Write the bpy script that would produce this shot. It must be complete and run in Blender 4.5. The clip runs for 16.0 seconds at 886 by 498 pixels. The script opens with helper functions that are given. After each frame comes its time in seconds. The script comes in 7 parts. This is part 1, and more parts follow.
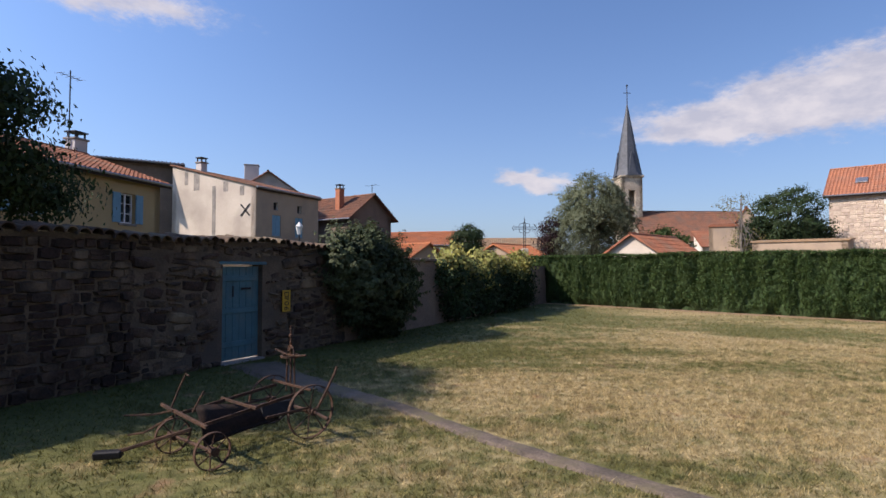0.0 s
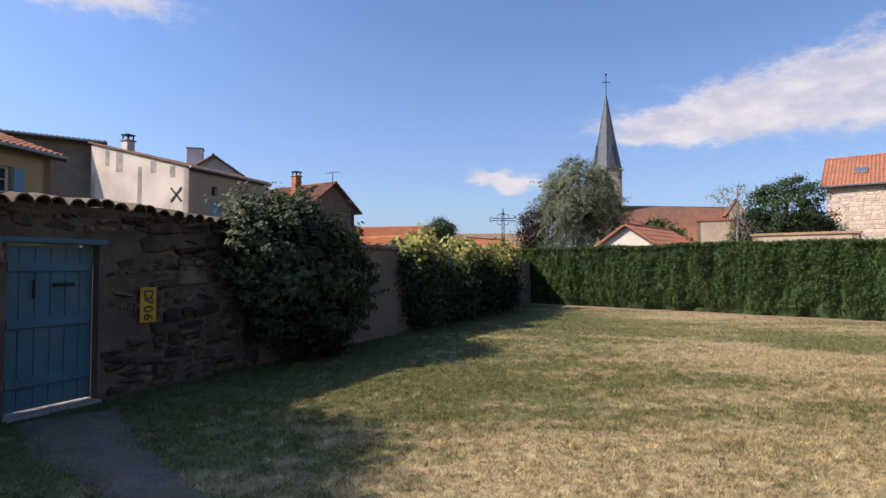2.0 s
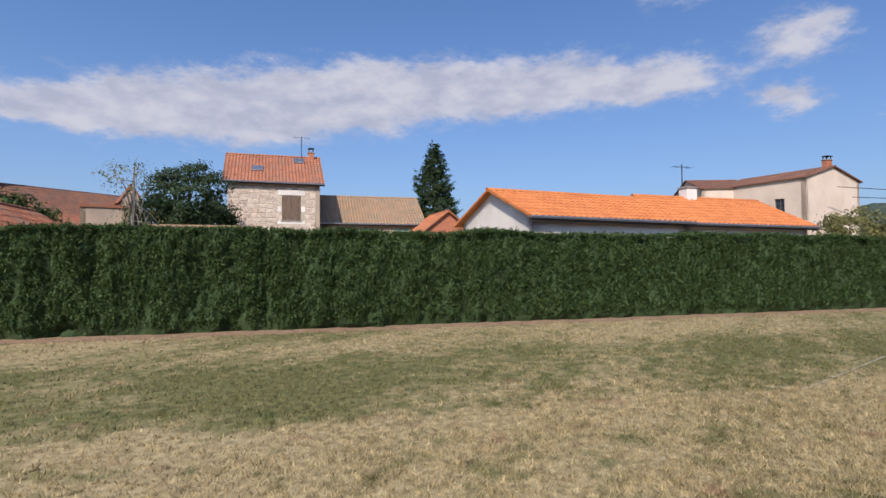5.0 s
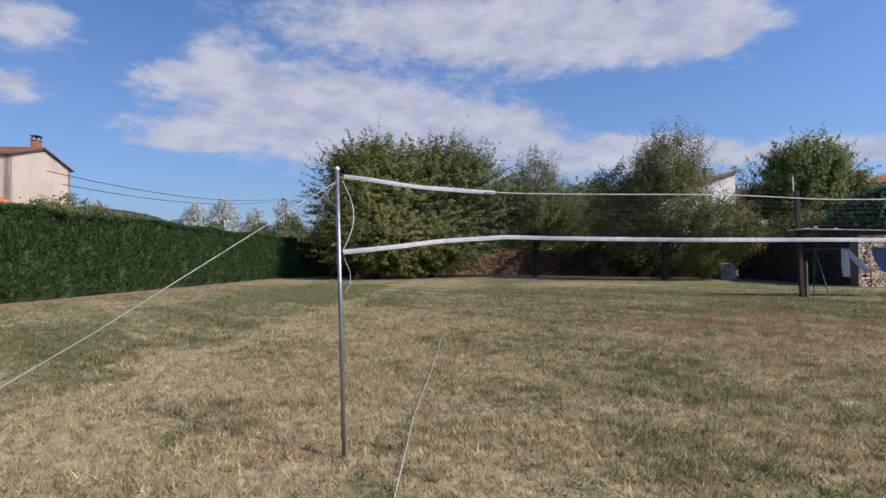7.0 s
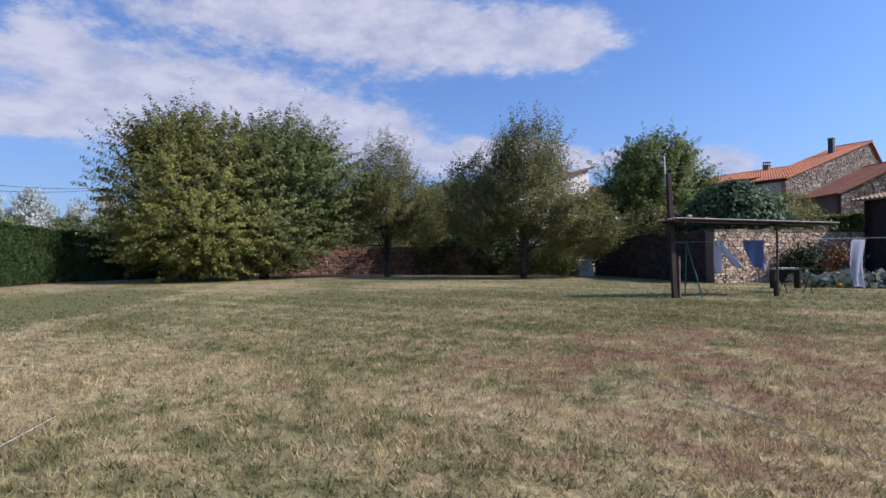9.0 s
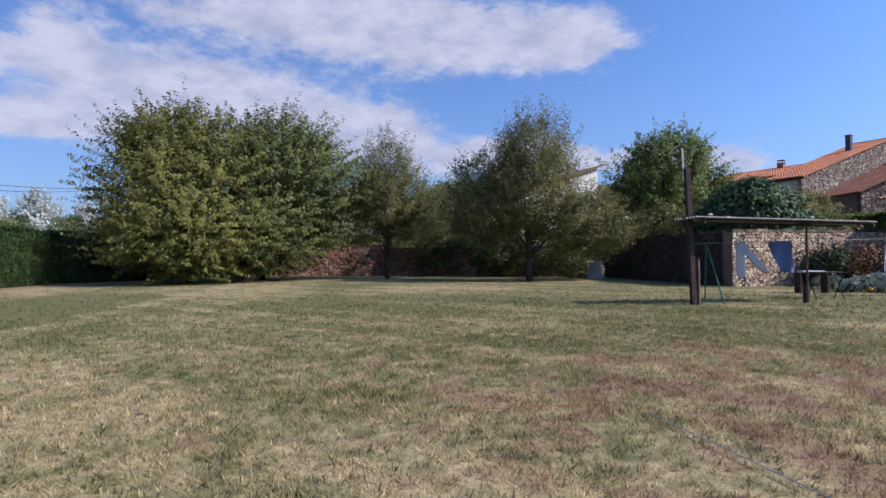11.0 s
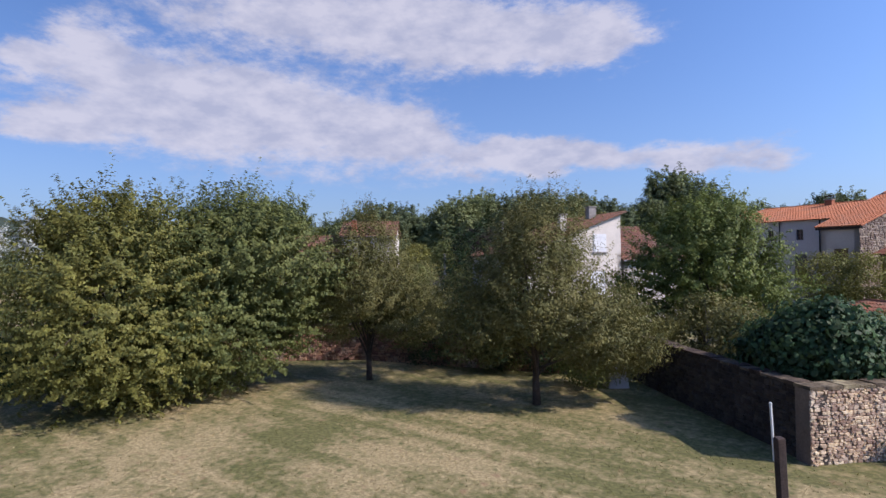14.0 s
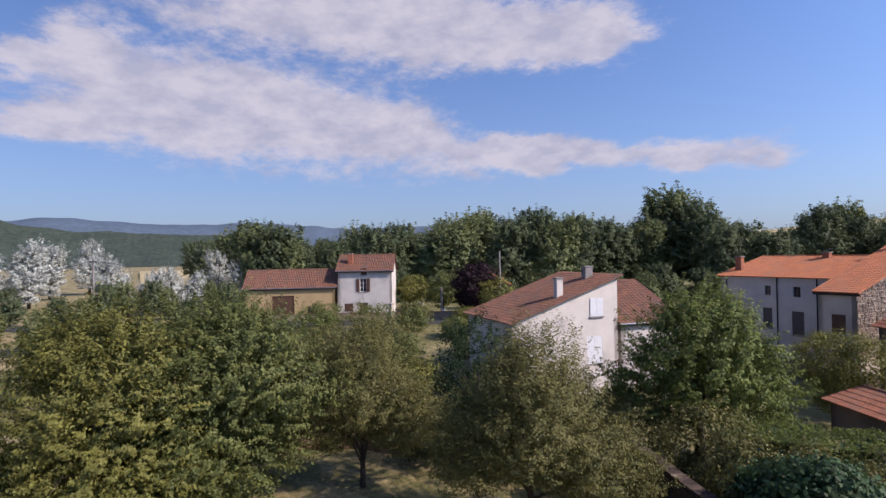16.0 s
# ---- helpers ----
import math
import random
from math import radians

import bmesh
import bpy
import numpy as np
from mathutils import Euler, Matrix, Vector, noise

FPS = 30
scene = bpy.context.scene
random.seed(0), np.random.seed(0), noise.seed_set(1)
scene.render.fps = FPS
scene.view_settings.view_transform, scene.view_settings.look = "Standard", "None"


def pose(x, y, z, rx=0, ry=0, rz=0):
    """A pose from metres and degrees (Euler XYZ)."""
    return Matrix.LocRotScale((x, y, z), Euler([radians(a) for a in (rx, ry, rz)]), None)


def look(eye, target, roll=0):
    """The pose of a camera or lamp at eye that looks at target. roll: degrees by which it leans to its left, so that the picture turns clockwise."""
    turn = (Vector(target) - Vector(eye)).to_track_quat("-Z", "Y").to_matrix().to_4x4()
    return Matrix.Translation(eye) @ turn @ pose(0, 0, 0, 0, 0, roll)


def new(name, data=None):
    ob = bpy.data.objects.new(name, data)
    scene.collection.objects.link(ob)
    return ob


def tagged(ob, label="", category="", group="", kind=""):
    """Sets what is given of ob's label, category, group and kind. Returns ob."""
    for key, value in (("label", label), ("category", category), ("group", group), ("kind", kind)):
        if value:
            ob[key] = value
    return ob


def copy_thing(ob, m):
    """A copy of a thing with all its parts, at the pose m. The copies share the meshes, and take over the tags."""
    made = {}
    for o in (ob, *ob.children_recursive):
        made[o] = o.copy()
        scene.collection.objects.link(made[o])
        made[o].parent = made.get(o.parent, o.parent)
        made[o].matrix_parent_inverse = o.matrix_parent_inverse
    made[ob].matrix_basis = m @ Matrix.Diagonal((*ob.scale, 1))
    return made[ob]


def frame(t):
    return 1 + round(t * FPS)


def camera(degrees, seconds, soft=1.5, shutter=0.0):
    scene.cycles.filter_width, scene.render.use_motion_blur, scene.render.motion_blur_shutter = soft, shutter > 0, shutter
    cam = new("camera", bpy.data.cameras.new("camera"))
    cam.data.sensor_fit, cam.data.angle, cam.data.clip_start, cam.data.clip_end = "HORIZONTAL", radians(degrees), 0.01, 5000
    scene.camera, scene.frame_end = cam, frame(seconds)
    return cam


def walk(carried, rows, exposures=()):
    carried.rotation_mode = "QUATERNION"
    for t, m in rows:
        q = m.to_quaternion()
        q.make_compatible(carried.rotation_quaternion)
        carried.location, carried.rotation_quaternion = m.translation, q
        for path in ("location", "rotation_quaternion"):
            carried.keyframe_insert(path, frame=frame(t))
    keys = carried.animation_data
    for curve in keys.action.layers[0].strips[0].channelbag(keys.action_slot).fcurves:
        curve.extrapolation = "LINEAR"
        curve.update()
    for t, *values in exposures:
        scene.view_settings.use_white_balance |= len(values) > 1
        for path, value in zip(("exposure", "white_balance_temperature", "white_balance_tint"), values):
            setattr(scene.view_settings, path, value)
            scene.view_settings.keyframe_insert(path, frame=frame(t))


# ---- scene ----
cam = camera(77.5, 16.0)
METRES, EYE, TILT, LEAN, TURN = 37.0, 1.95, -2.35, -0.6, 0.0
ROWS = [
    (0.0, 0.0, 0.0, 0.0, 0.04, 4.23, 0.53),
    (0.5, 0.0004, 0.0299, -0.0002, -0.14, 4.21, 0.6),
    (1.0, 0.0009, 0.0606, -0.0022, -0.35, 4.26, 0.6),
    (1.5, 0.0028, 0.0933, -0.0036, -0.53, 4.38, 0.59),
    (2.0, 0.0042, 0.1234, -0.0013, -2.96, 4.17, 0.7),
    (2.5, 0.0071, 0.1559, 0.0027, -10.15, 4.04, 1.06),
    (3.0, 0.0178, 0.1894, 0.0054, -19.0, 3.78, 1.43),
    (5.5, 0.1422, 0.3078, 0.0018, -76.89, 1.23, 2.65),
    (6.0, 0.1785, 0.3079, -0.0022, -96.43, 0.25, 2.42),
    (6.5, 0.2138, 0.2949, -0.0069, -115.55, -0.48, 1.96),
    (7.0, 0.2438, 0.2714, -0.0133, -131.37, -0.86, 1.44),
    (7.5, 0.2672, 0.2415, -0.0162, -132.53, -0.92, 1.37),
    (8.0, 0.2865, 0.207, -0.0155, -143.71, -1.48, 1.23),
    (8.5, 0.2976, 0.175, -0.0162, -145.47, -1.08, 1.25),
    (9.0, 0.3005, 0.16, -0.0199, -145.01, -1.34, 1.29),
    (11.5, 0.3252, 0.1036, -0.0193, -144.22, -1.3, 1.29),
    (12.0, 0.3465, 0.0633, -0.0024, -144.31, -1.23, 1.31),
    (12.5, 0.3659, 0.0196, 0.0192, -144.13, -0.83, 1.48),
    (13.0, 0.3714, 0.0014, 0.041, -143.31, -1.33, 1.55),
    (13.5, 0.3684, -0.005, 0.0697, -142.6, -1.31, 1.61),
    (14.0, 0.3648, -0.0114, 0.1006, -142.14, -1.33, 1.75),
    (14.5, 0.3627, -0.0161, 0.1306, -141.94, -1.31, 1.75),
    (15.0, 0.3608, -0.0202, 0.1647, -141.87, -1.33, 1.88),
    (15.5, 0.3608, -0.0231, 0.2009, -142.02, -1.43, 1.92),
    (16.0, 0.3638, -0.0264, 0.2386, -142.33, -1.55, 1.94),
]
walk(cam, [(t, pose(0, 0, EYE, TILT, LEAN, TURN) @ pose(METRES * x, METRES * y, METRES * z, 90 + pitch, roll, yaw)) for t, x, y, z, yaw, pitch, roll in ROWS], [(0.0, 0.49, 6800, 16), (2.5, 0.62, 6800, 16), (5.5, 0.2, 6250, 13), (6.5, 0.13, 6150, 13), (8.0, 0.27, 5900, 17), (9.0, 0.3, 5850, 17), (11.5, 0.33, 5800, 17), (13.0, 0.38, 5850, 18), (14.5, 0.28, 6200, 20), (16.0, 0.25, 6400, 22)])

# ---------- world, sun ----------
SUN = Vector((-1.2, -0.36, 1.0)).normalized()      # towards the sun
SUN_EL = math.asin(SUN.z)
SUN_AZ = math.atan2(SUN.x, SUN.y)


def make_world():
    w = bpy.data.worlds.new("sky")
    scene.world = w
    w.use_nodes = True
    nt = w.node_tree
    nt.nodes.clear()
    N, link = nt.nodes.new, nt.links.new

    def math_(op, a, b=None, c=None):
        n = N("ShaderNodeMath")
        n.operation = op
        for i, v in enumerate((a, b, c)):
            if v is None:
                continue
            if isinstance(v, (int, float)):
                n.inputs[i].default_value = v
            else:
                link(v, n.inputs[i])
        return n.outputs[0]

    def vec_(op, a, b, out=0):
        n = N("ShaderNodeVectorMath")
        n.operation = op
        for i, v in enumerate((a, b)):
            if isinstance(v, tuple):
                n.inputs[i].default_value = v
            else:
                link(v, n.inputs[i])
        return n.outputs[out]

    sky = N("ShaderNodeTexSky")
    sky.sky_type = "NISHITA"
    sky.sun_disc = False
    sky.sun_elevation = SUN_EL
    sky.sun_rotation = SUN_AZ % (2 * math.pi)
    sky.air_density = 1.0
    sky.dust_density = 1.5
    sky.ozone_density = 4.0
    tc = N("ShaderNodeTexCoord")
    sep = N("ShaderNodeSeparateXYZ")
    link(tc.outputs["Generated"], sep.inputs[0])
    # heading (0 = +y, clockwise, seam behind) and elevation, in degrees
    a = math.radians(70)
    fx = math_("ADD", math_("MULTIPLY", sep.outputs[0], math.cos(a)), math_("MULTIPLY", sep.outputs[1], -math.sin(a)))
    fy = math_("ADD", math_("MULTIPLY", sep.outputs[0], math.sin(a)), math_("MULTIPLY", sep.outputs[1], math.cos(a)))
    az = math_("ADD", math_("MULTIPLY", math_("ARCTAN2", fx, fy), 57.2958), 70.0)
    el = math_("MULTIPLY", math_("ARCSINE", sep.outputs[2]), 57.2958)
    comb = N("ShaderNodeCombineXYZ")
    link(az, comb.inputs[0])
    link(el, comb.inputs[1])

    def noise_(scale, detail, rough=0.6):
        n = N("ShaderNodeTexNoise")
        n.inputs["Scale"].default_value = scale
        n.inputs["Detail"].default_value = detail
        n.inputs["Roughness"].default_value = rough
        m = N("ShaderNodeMapping")
        m.inputs["Scale"].default_value = (1, 1, 2.2)
        link(tc.outputs["Generated"], m.inputs["Vector"])
        link(m.outputs[0], n.inputs["Vector"])
        return n

    warp = noise_(9.0, 5)
    off = vec_("MULTIPLY", vec_("SUBTRACT", warp.outputs["Color"], (0.5, 0.5, 0.5)), (9.0, 4.0, 0.0))
    p = vec_("ADD", comb.outputs[0], off)
    # cloud bodies: heading, elevation, half width, half height, weight
    bodies = [
        (-30, 23.0, 9, 1.5, 1.0), (8, 9.4, 2.6, 0.7, 1.0), (10.8, 8.3, 2.6, 0.7, 1.0),
        (25, 13.2, 7, 1.3, 0.9), (34, 14.0, 8, 1.9, 0.95), (44, 15.5, 10, 2.8, 0.95), (56, 17.2, 9, 2.2, 0.9), (70, 17.9, 11, 2.3, 0.95), (82, 16.7, 6, 1.4, 0.9),
        (94, 19.2, 3.0, 1.7, 0.95), (93.5, 13.9, 3, 0.9, 0.95), (104.5, 16.6, 2.2, 0.9, 0.9), (109, 18.5, 2.5, 1.6, 0.8),
        (116, 14.6, 8, 3.1, 1.1), (128, 14.0, 10, 2.8, 1.15), (138, 12.6, 5, 1.4, 1.0), (106, 11.6, 4, 1.2, 0.95),
        (130, 23.3, 16, 2.2, 1.15), (146, 21.4, 9, 2.2, 1.15), (158, 20.6, 4.5, 1.9, 1.1),
        (150, 10.5, 6, 1.1, 0.95), (158, 9.9, 6, 1.1, 0.95), (166, 8.6, 3, 0.9, 0.85), (172.5, 8.9, 2.7, 1.3, 0.95), (140, 8.5, 16, 1.6, 0.45), (84, 24, 5, 1.2, 0.6),
    ]
    total = None
    for c_az, c_el, sx, sy, wgt in bodies:
        d = vec_("MULTIPLY", vec_("SUBTRACT", p, (c_az, c_el, 0.0)), (0.78 / sx, 0.7 / sy, 0.0))
        e = math_("MULTIPLY", math_("POWER", 2.71828, math_("MULTIPLY", vec_("DOT_PRODUCT", d, d, 1), -1.0)), wgt)
        total = e if total is None else math_("ADD", total, e)
    fine = noise_(26.0, 9, 0.66)
    dens = math_("ADD", total, math_("MULTIPLY", math_("SUBTRACT", fine.outputs["Fac"], 0.5), 1.1))
    ramp = N("ShaderNodeMapRange")
    ramp.interpolation_type = "SMOOTHERSTEP"
    ramp.inputs["From Min"].default_value = 0.28
    ramp.inputs["From Max"].default_value = 1.1
    ramp.inputs["To Max"].default_value = 0.92
    link(dens, ramp.inputs["Value"])
    shade = noise_(14.0, 4)
    crm = N("ShaderNodeMix")
    crm.data_type = "RGBA"
    crm.inputs[6].default_value = (4.2, 4.4, 5.3, 1)
    crm.inputs[7].default_value = (5.9, 5.85, 6.3, 1)
    sm = N("ShaderNodeMapRange")
    sm.inputs["From Min"].default_value = 0.35
    sm.inputs["From Max"].default_value = 0.62
    link(shade.outputs["Fac"], sm.inputs["Value"])
    link(sm.outputs[0], crm.inputs[0])
    mix = N("ShaderNodeMix")
    mix.data_type = "RGBA"
    link(ramp.outputs[0], mix.inputs[0])
    tint = N("ShaderNodeMix")
    tint.data_type = "RGBA"
    tint.blend_type = "MULTIPLY"
    tint.inputs[0].default_value = 1.0
    tint.inputs[7].default_value = (0.91, 1.13, 1.38, 1)
    link(sky.outputs[0], tint.inputs[6])
    # haze: brighter towards the sun, paler towards the horizon
    near = math_("MULTIPLY_ADD", vec_("DOT_PRODUCT", tc.outputs["Generated"], tuple(SUN), 1), 0.5, 0.5)
    glow = math_("MULTIPLY_ADD", math_("POWER", math_("MAXIMUM", near, 0.0), 1.5), 0.85, 0.78)
    lit = vec_("SCALE", tint.outputs[2], (0, 0, 0))
    link(glow, lit.node.inputs["Scale"])
    haze = N("ShaderNodeMix")
    haze.data_type = "RGBA"
    haze.inputs[7].default_value = (4.1, 4.75, 6.2, 1)
    link(math_("MULTIPLY", math_("POWER", 2.71828, math_("MULTIPLY", math_("MAXIMUM", el, 0.0), -0.1)), 0.5), haze.inputs[0])
    link(lit, haze.inputs[6])
    link(haze.outputs[2], mix.inputs[6])
    link(crm.outputs[2], mix.inputs[7])
    bg = N("ShaderNodeBackground")
    bg.inputs["Strength"].default_value = 0.09
    link(mix.outputs[2], bg.inputs["Color"])
    out = N("ShaderNodeOutputWorld")
    link(bg.outputs[0], out.inputs["Surface"])


make_world()
sun_data = bpy.data.lights.new("sun", "SUN")
sun_data.energy = 5.0
sun_data.angle = radians(0.53)
sun_data.color = (1.0, 0.905, 0.765)
sun_ob = new("sun", sun_data)
sun_ob.matrix_world = look(SUN * 200, (0, 0, 0))


# ---------- materials ----------
def mat(name, base, alt, scale=4.0, rough=0.85, bump=0.3, fine=40.0, metal=0.0, contrast=(0.35, 0.65), dark=0.25, spec=0.3, stain=None, stain_scale=0.6, island=0.0, obj=0.0, world=True, translucent=0.0):
    """Two colours mixed by coarse noise, a fine grain, optional stain, optional variation per island or object."""
    m = bpy.data.materials.new(name)
    m.use_nodes = True
    nt = m.node_tree
    N, link = nt.nodes.new, nt.links.new
    bsdf = nt.nodes["Principled BSDF"]
    bsdf.inputs["Roughness"].default_value = rough
    bsdf.inputs["Metallic"].default_value = metal
    bsdf.inputs["Specular IOR Level"].default_value = spec
    if world:
        src = N("ShaderNodeNewGeometry").outputs["Position"]
    else:
        src = N("ShaderNodeTexCoord").outputs["Object"]

    def noise_(sc, detail=4):
        n = N("ShaderNodeTexNoise")
        n.inputs["Scale"].default_value = sc
        n.inputs["Detail"].default_value = detail
        link(src, n.inputs["Vector"])
        return n.outputs["Fac"]

    def rng(v, lo, hi, a=0.0, b=1.0):
        r = N("ShaderNodeMapRange")
        for k, x in zip(("From Min", "From Max", "To Min", "To Max"), (lo, hi, a, b)):
            r.inputs[k].default_value = x
        link(v, r.inputs["Value"])
        return r.outputs[0]

    def mix_(f, a, b, mode="MIX"):
        x = N("ShaderNodeMix")
        x.data_type = "RGBA"
        x.blend_type = mode
        for sock, v in ((x.inputs[0], f), (x.inputs[6], a), (x.inputs[7], b)):
            if isinstance(v, (int, float)):
                sock.default_value = v
            elif isinstance(v, tuple):
                sock.default_value = (*v, 1)
            else:
                link(v, sock)
        return x.outputs[2]

    col = mix_(rng(noise_(scale), *contrast), base, alt)
    grain = noise_(fine, 5)
    g = rng(grain, 0.3, 0.7, 1 - dark, 1 + dark * 0.6)
    gc = N("ShaderNodeCombineColor")
    for i in range(3):
        link(g, gc.inputs[i])
    col = mix_(1.0, col, gc.outputs[0], "MULTIPLY")
    if stain:
        col = mix_(rng(noise_(stain_scale, 6), 0.5, 0.72), col, stain)
    for amount, node, sock in ((island, "ShaderNodeNewGeometry", "Random Per Island"), (obj, "ShaderNodeObjectInfo", "Random")):
        if amount:
            r = N(node).outputs[sock]
            v = rng(r, 0, 1, 1 - amount, 1 + amount)
            hsv = N("ShaderNodeHueSaturation")
            link(v, hsv.inputs["Value"])
            link(rng(r, 0, 1, 0.5 - amount * 0.04, 0.5 + amount * 0.04), hsv.inputs["Hue"])
            link(col, hsv.inputs["Color"])
            col = hsv.outputs[0]
    link(col, bsdf.inputs["Base Color"])
    if bump:
        b = N("ShaderNodeBump")
        b.inputs["Strength"].default_value = bump
        b.inputs["Distance"].default_value = 0.02
        link(grain, b.inputs["Height"])
        link(b.outputs[0], bsdf.inputs["Normal"])
    if translucent:
        tr = N("ShaderNodeBsdfTranslucent")
        link(col, tr.inputs["Color"])
        ms = N("ShaderNodeMixShader")
        ms.inputs[0].default_value = translucent
        out = nt.nodes["Material Output"]
        link(bsdf.outputs[0], ms.inputs[1])
        link(tr.outputs[0], ms.inputs[2])
        link(ms.outputs[0], out.inputs["Surface"])
    return m


def grass_mat(name, blades):
    """Dry lawn: straw and green patches that follow the place, so that blades and soil agree."""
    m = bpy.data.materials.new(name)
    m.use_nodes = True
    nt = m.node_tree
    N, link = nt.nodes.new, nt.links.new
    bsdf = nt.nodes["Principled BSDF"]
    bsdf.inputs["Roughness"].default_value = 0.8
    bsdf.inputs["Specular IOR Level"].default_value = 0.15
    pos = N("ShaderNodeNewGeometry").outputs["Position"]
    flat = N("ShaderNodeVectorMath")
    flat.operation = "MULTIPLY"
    flat.inputs[1].default_value = (1, 1, 0)
    link(pos, flat.inputs[0])

    def noise_(sc, detail, stretch=None, turn=0.0):
        n = N("ShaderNodeTexNoise")
        n.inputs["Scale"].default_value = sc
        n.inputs["Detail"].default_value = detail
        mp = N("ShaderNodeMapping")
        mp.inputs["Rotation"].default_value = (0, 0, turn)
        mp.inputs["Scale"].default_value = stretch or (1, 1, 1)
        link(flat.outputs[0], mp.inputs[0])
        link(mp.outputs[0], n.inputs["Vector"])
        return n.outputs["Fac"]

    def rng(v, lo, hi, a=0.0, b=1.0):
        r = N("ShaderNodeMapRange")
        for k, x in zip(("From Min", "From Max", "To Min", "To Max"), (lo, hi, a, b)):
            r.inputs[k].default_value = x
        link(v, r.inputs["Value"])
        return r.outputs[0]

    def mix_(f, a, b):
        x = N("ShaderNodeMix")
        x.data_type = "RGBA"
        for sock, v in ((x.inputs[0], f), (x.inputs[6], a), (x.inputs[7], b)):
            if isinstance(v, tuple):
                sock.default_value = (*v, 1)
            else:
                link(v, sock)
        return x.outputs[2]

    def add_(a, b):
        x = N("ShaderNodeMath")
        link(a, x.inputs[0])
        link(b, x.inputs[1])
        return x.outputs[0]

    wn = N("ShaderNodeTexNoise")
    wn.inputs["Scale"].default_value = 0.7
    wn.inputs["Detail"].default_value = 4
    link(flat.outputs[0], wn.inputs["Vector"])
    wv = N("ShaderNodeVectorMath")
    wv.operation = "MULTIPLY_ADD"
    link(wn.outputs["Color"], wv.inputs[0])
    wv.inputs[1].default_value = (2.6, 2.6, 0.0)
    link(flat.outputs[0], wv.inputs[2])
    back = N("ShaderNodeVectorMath")
    back.operation = "SUBTRACT"
    link(wv.outputs[0], back.inputs[0])
    back.inputs[1].default_value = (1.3, 1.3, 0.0)
    warped = back.outputs[0]
    big = noise_(0.16, 3)
    mid = noise_(0.9, 4)
    stripe = noise_(0.55, 2, (0.12, 1.9, 1), radians(44.3))
    tuft = noise_(3.6, 5)
    dry = add_(add_(rng(big, 0.3, 0.7, -0.35, 0.55), rng(mid, 0.3, 0.7, -0.25, 0.35)), add_(rng(stripe, 0.3, 0.7, -0.42, 0.5), rng(tuft, 0.32, 0.68, -0.3 if not blades else -0.5, 0.5 if not blades else 0.7)))
    far = N("ShaderNodeVectorMath")
    far.operation = "DISTANCE"
    far.inputs[1].default_value = (9.5, 7.0, 0.0)
    link(flat.outputs[0], far.inputs[0])
    dry = add_(dry, rng(far.outputs["Value"], 4.5, 14.0, 0.42, -0.25))
    south = N("ShaderNodeVectorMath")
    south.operation = "DISTANCE"
    south.inputs[1].default_value = (28.0, -14.5, 0.0)
    link(flat.outputs[0], south.inputs[0])
    dry = add_(dry, rng(south.outputs["Value"], 3.0, 12.0, 0.34, 0.0))
    spot = N("ShaderNodeVectorMath")
    spot.operation = "DISTANCE"
    spot.inputs[1].default_value = (10.8, -6.5, 0.0)
    link(flat.outputs[0], spot.inputs[0])
    dry = add_(dry, rng(spot.outputs["Value"], 0.4, 1.7, 0.7, 0.0))
    # worn and watered patches: centre, inner and outer radius, how much drier
    for px, py, r0, r1, amount in (
        (31.0, -6.5, 2.5, 6.0, 0.35), (28.2, -11.6, 0.8, 3.2, -0.6), (24.6, -14.2, 2.0, 4.6, 0.4), (22.1, -15.8, 0.4, 1.6, -0.5),
        (13.4, -9.9, 0.3, 1.3, 0.55), (14.6, 11.0, 1.0, 3.2, -0.5), (9.3, 15.7, 0.5, 2.0, -0.45), (1.5, 8.7, 0.5, 2.0, 0.4),
        (1.6, 5.6, 0.4, 2.1, -0.55), (0.7, 11.9, 0.5, 2.2, -0.4), (9.9, 17.8, 0.8, 3.0, -0.45), (6.4, 14.4, 0.6, 2.4, 0.3), (12.2, 3.9, 0.5, 1.8, -0.15), (16.0, -4.5, 0.5, 2.2, 0.35),
    ):
        spot = N("ShaderNodeVectorMath")
        spot.operation = "DISTANCE"
        spot.inputs[1].default_value = (px, py, 0.0)
        link(warped, spot.inputs[0])
        dry = add_(dry, rng(spot.outputs["Value"], r0, r1, amount, 0.0))
    edge = N("ShaderNodeVectorMath")
    edge.operation = "DOT_PRODUCT"
    edge.inputs[1].default_value = (-0.6985, -0.7156, 0.0)
    link(warped, edge.inputs[0])
    dry = add_(dry, rng(edge.outputs["Value"], -22.2, -20.9, 0.5, 0.0))
    # mowing bands along the hedge: a green one, then a pale one
    for lo, hi, soft, amount in ((-20.7, -17.2, 0.7, -0.28), (-16.85, -16.3, 0.25, 0.5), (-14.9, -14.2, 0.3, 0.25), (-12.6, -11.8, 0.4, -0.2)):
        dry = add_(dry, add_(rng(edge.outputs["Value"], lo - soft, lo, 0.0, amount), rng(edge.outputs["Value"], hi, hi + soft, 0.0, -amount)))
    # a greener band across the middle of the lawn
    band = N("ShaderNodeVectorMath")
    band.operation = "DOT_PRODUCT"
    band.inputs[1].default_value = (0.526, -0.85, 0.0)
    link(warped, band.inputs[0])
    dry = add_(dry, add_(rng(band.outputs["Value"], 8.2, 9.8, 0.0, -0.26), rng(band.outputs["Value"], 16.5, 20.0, 0.0, 0.18)))
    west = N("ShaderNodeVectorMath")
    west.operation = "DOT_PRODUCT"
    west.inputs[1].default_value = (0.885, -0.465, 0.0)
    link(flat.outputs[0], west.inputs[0])
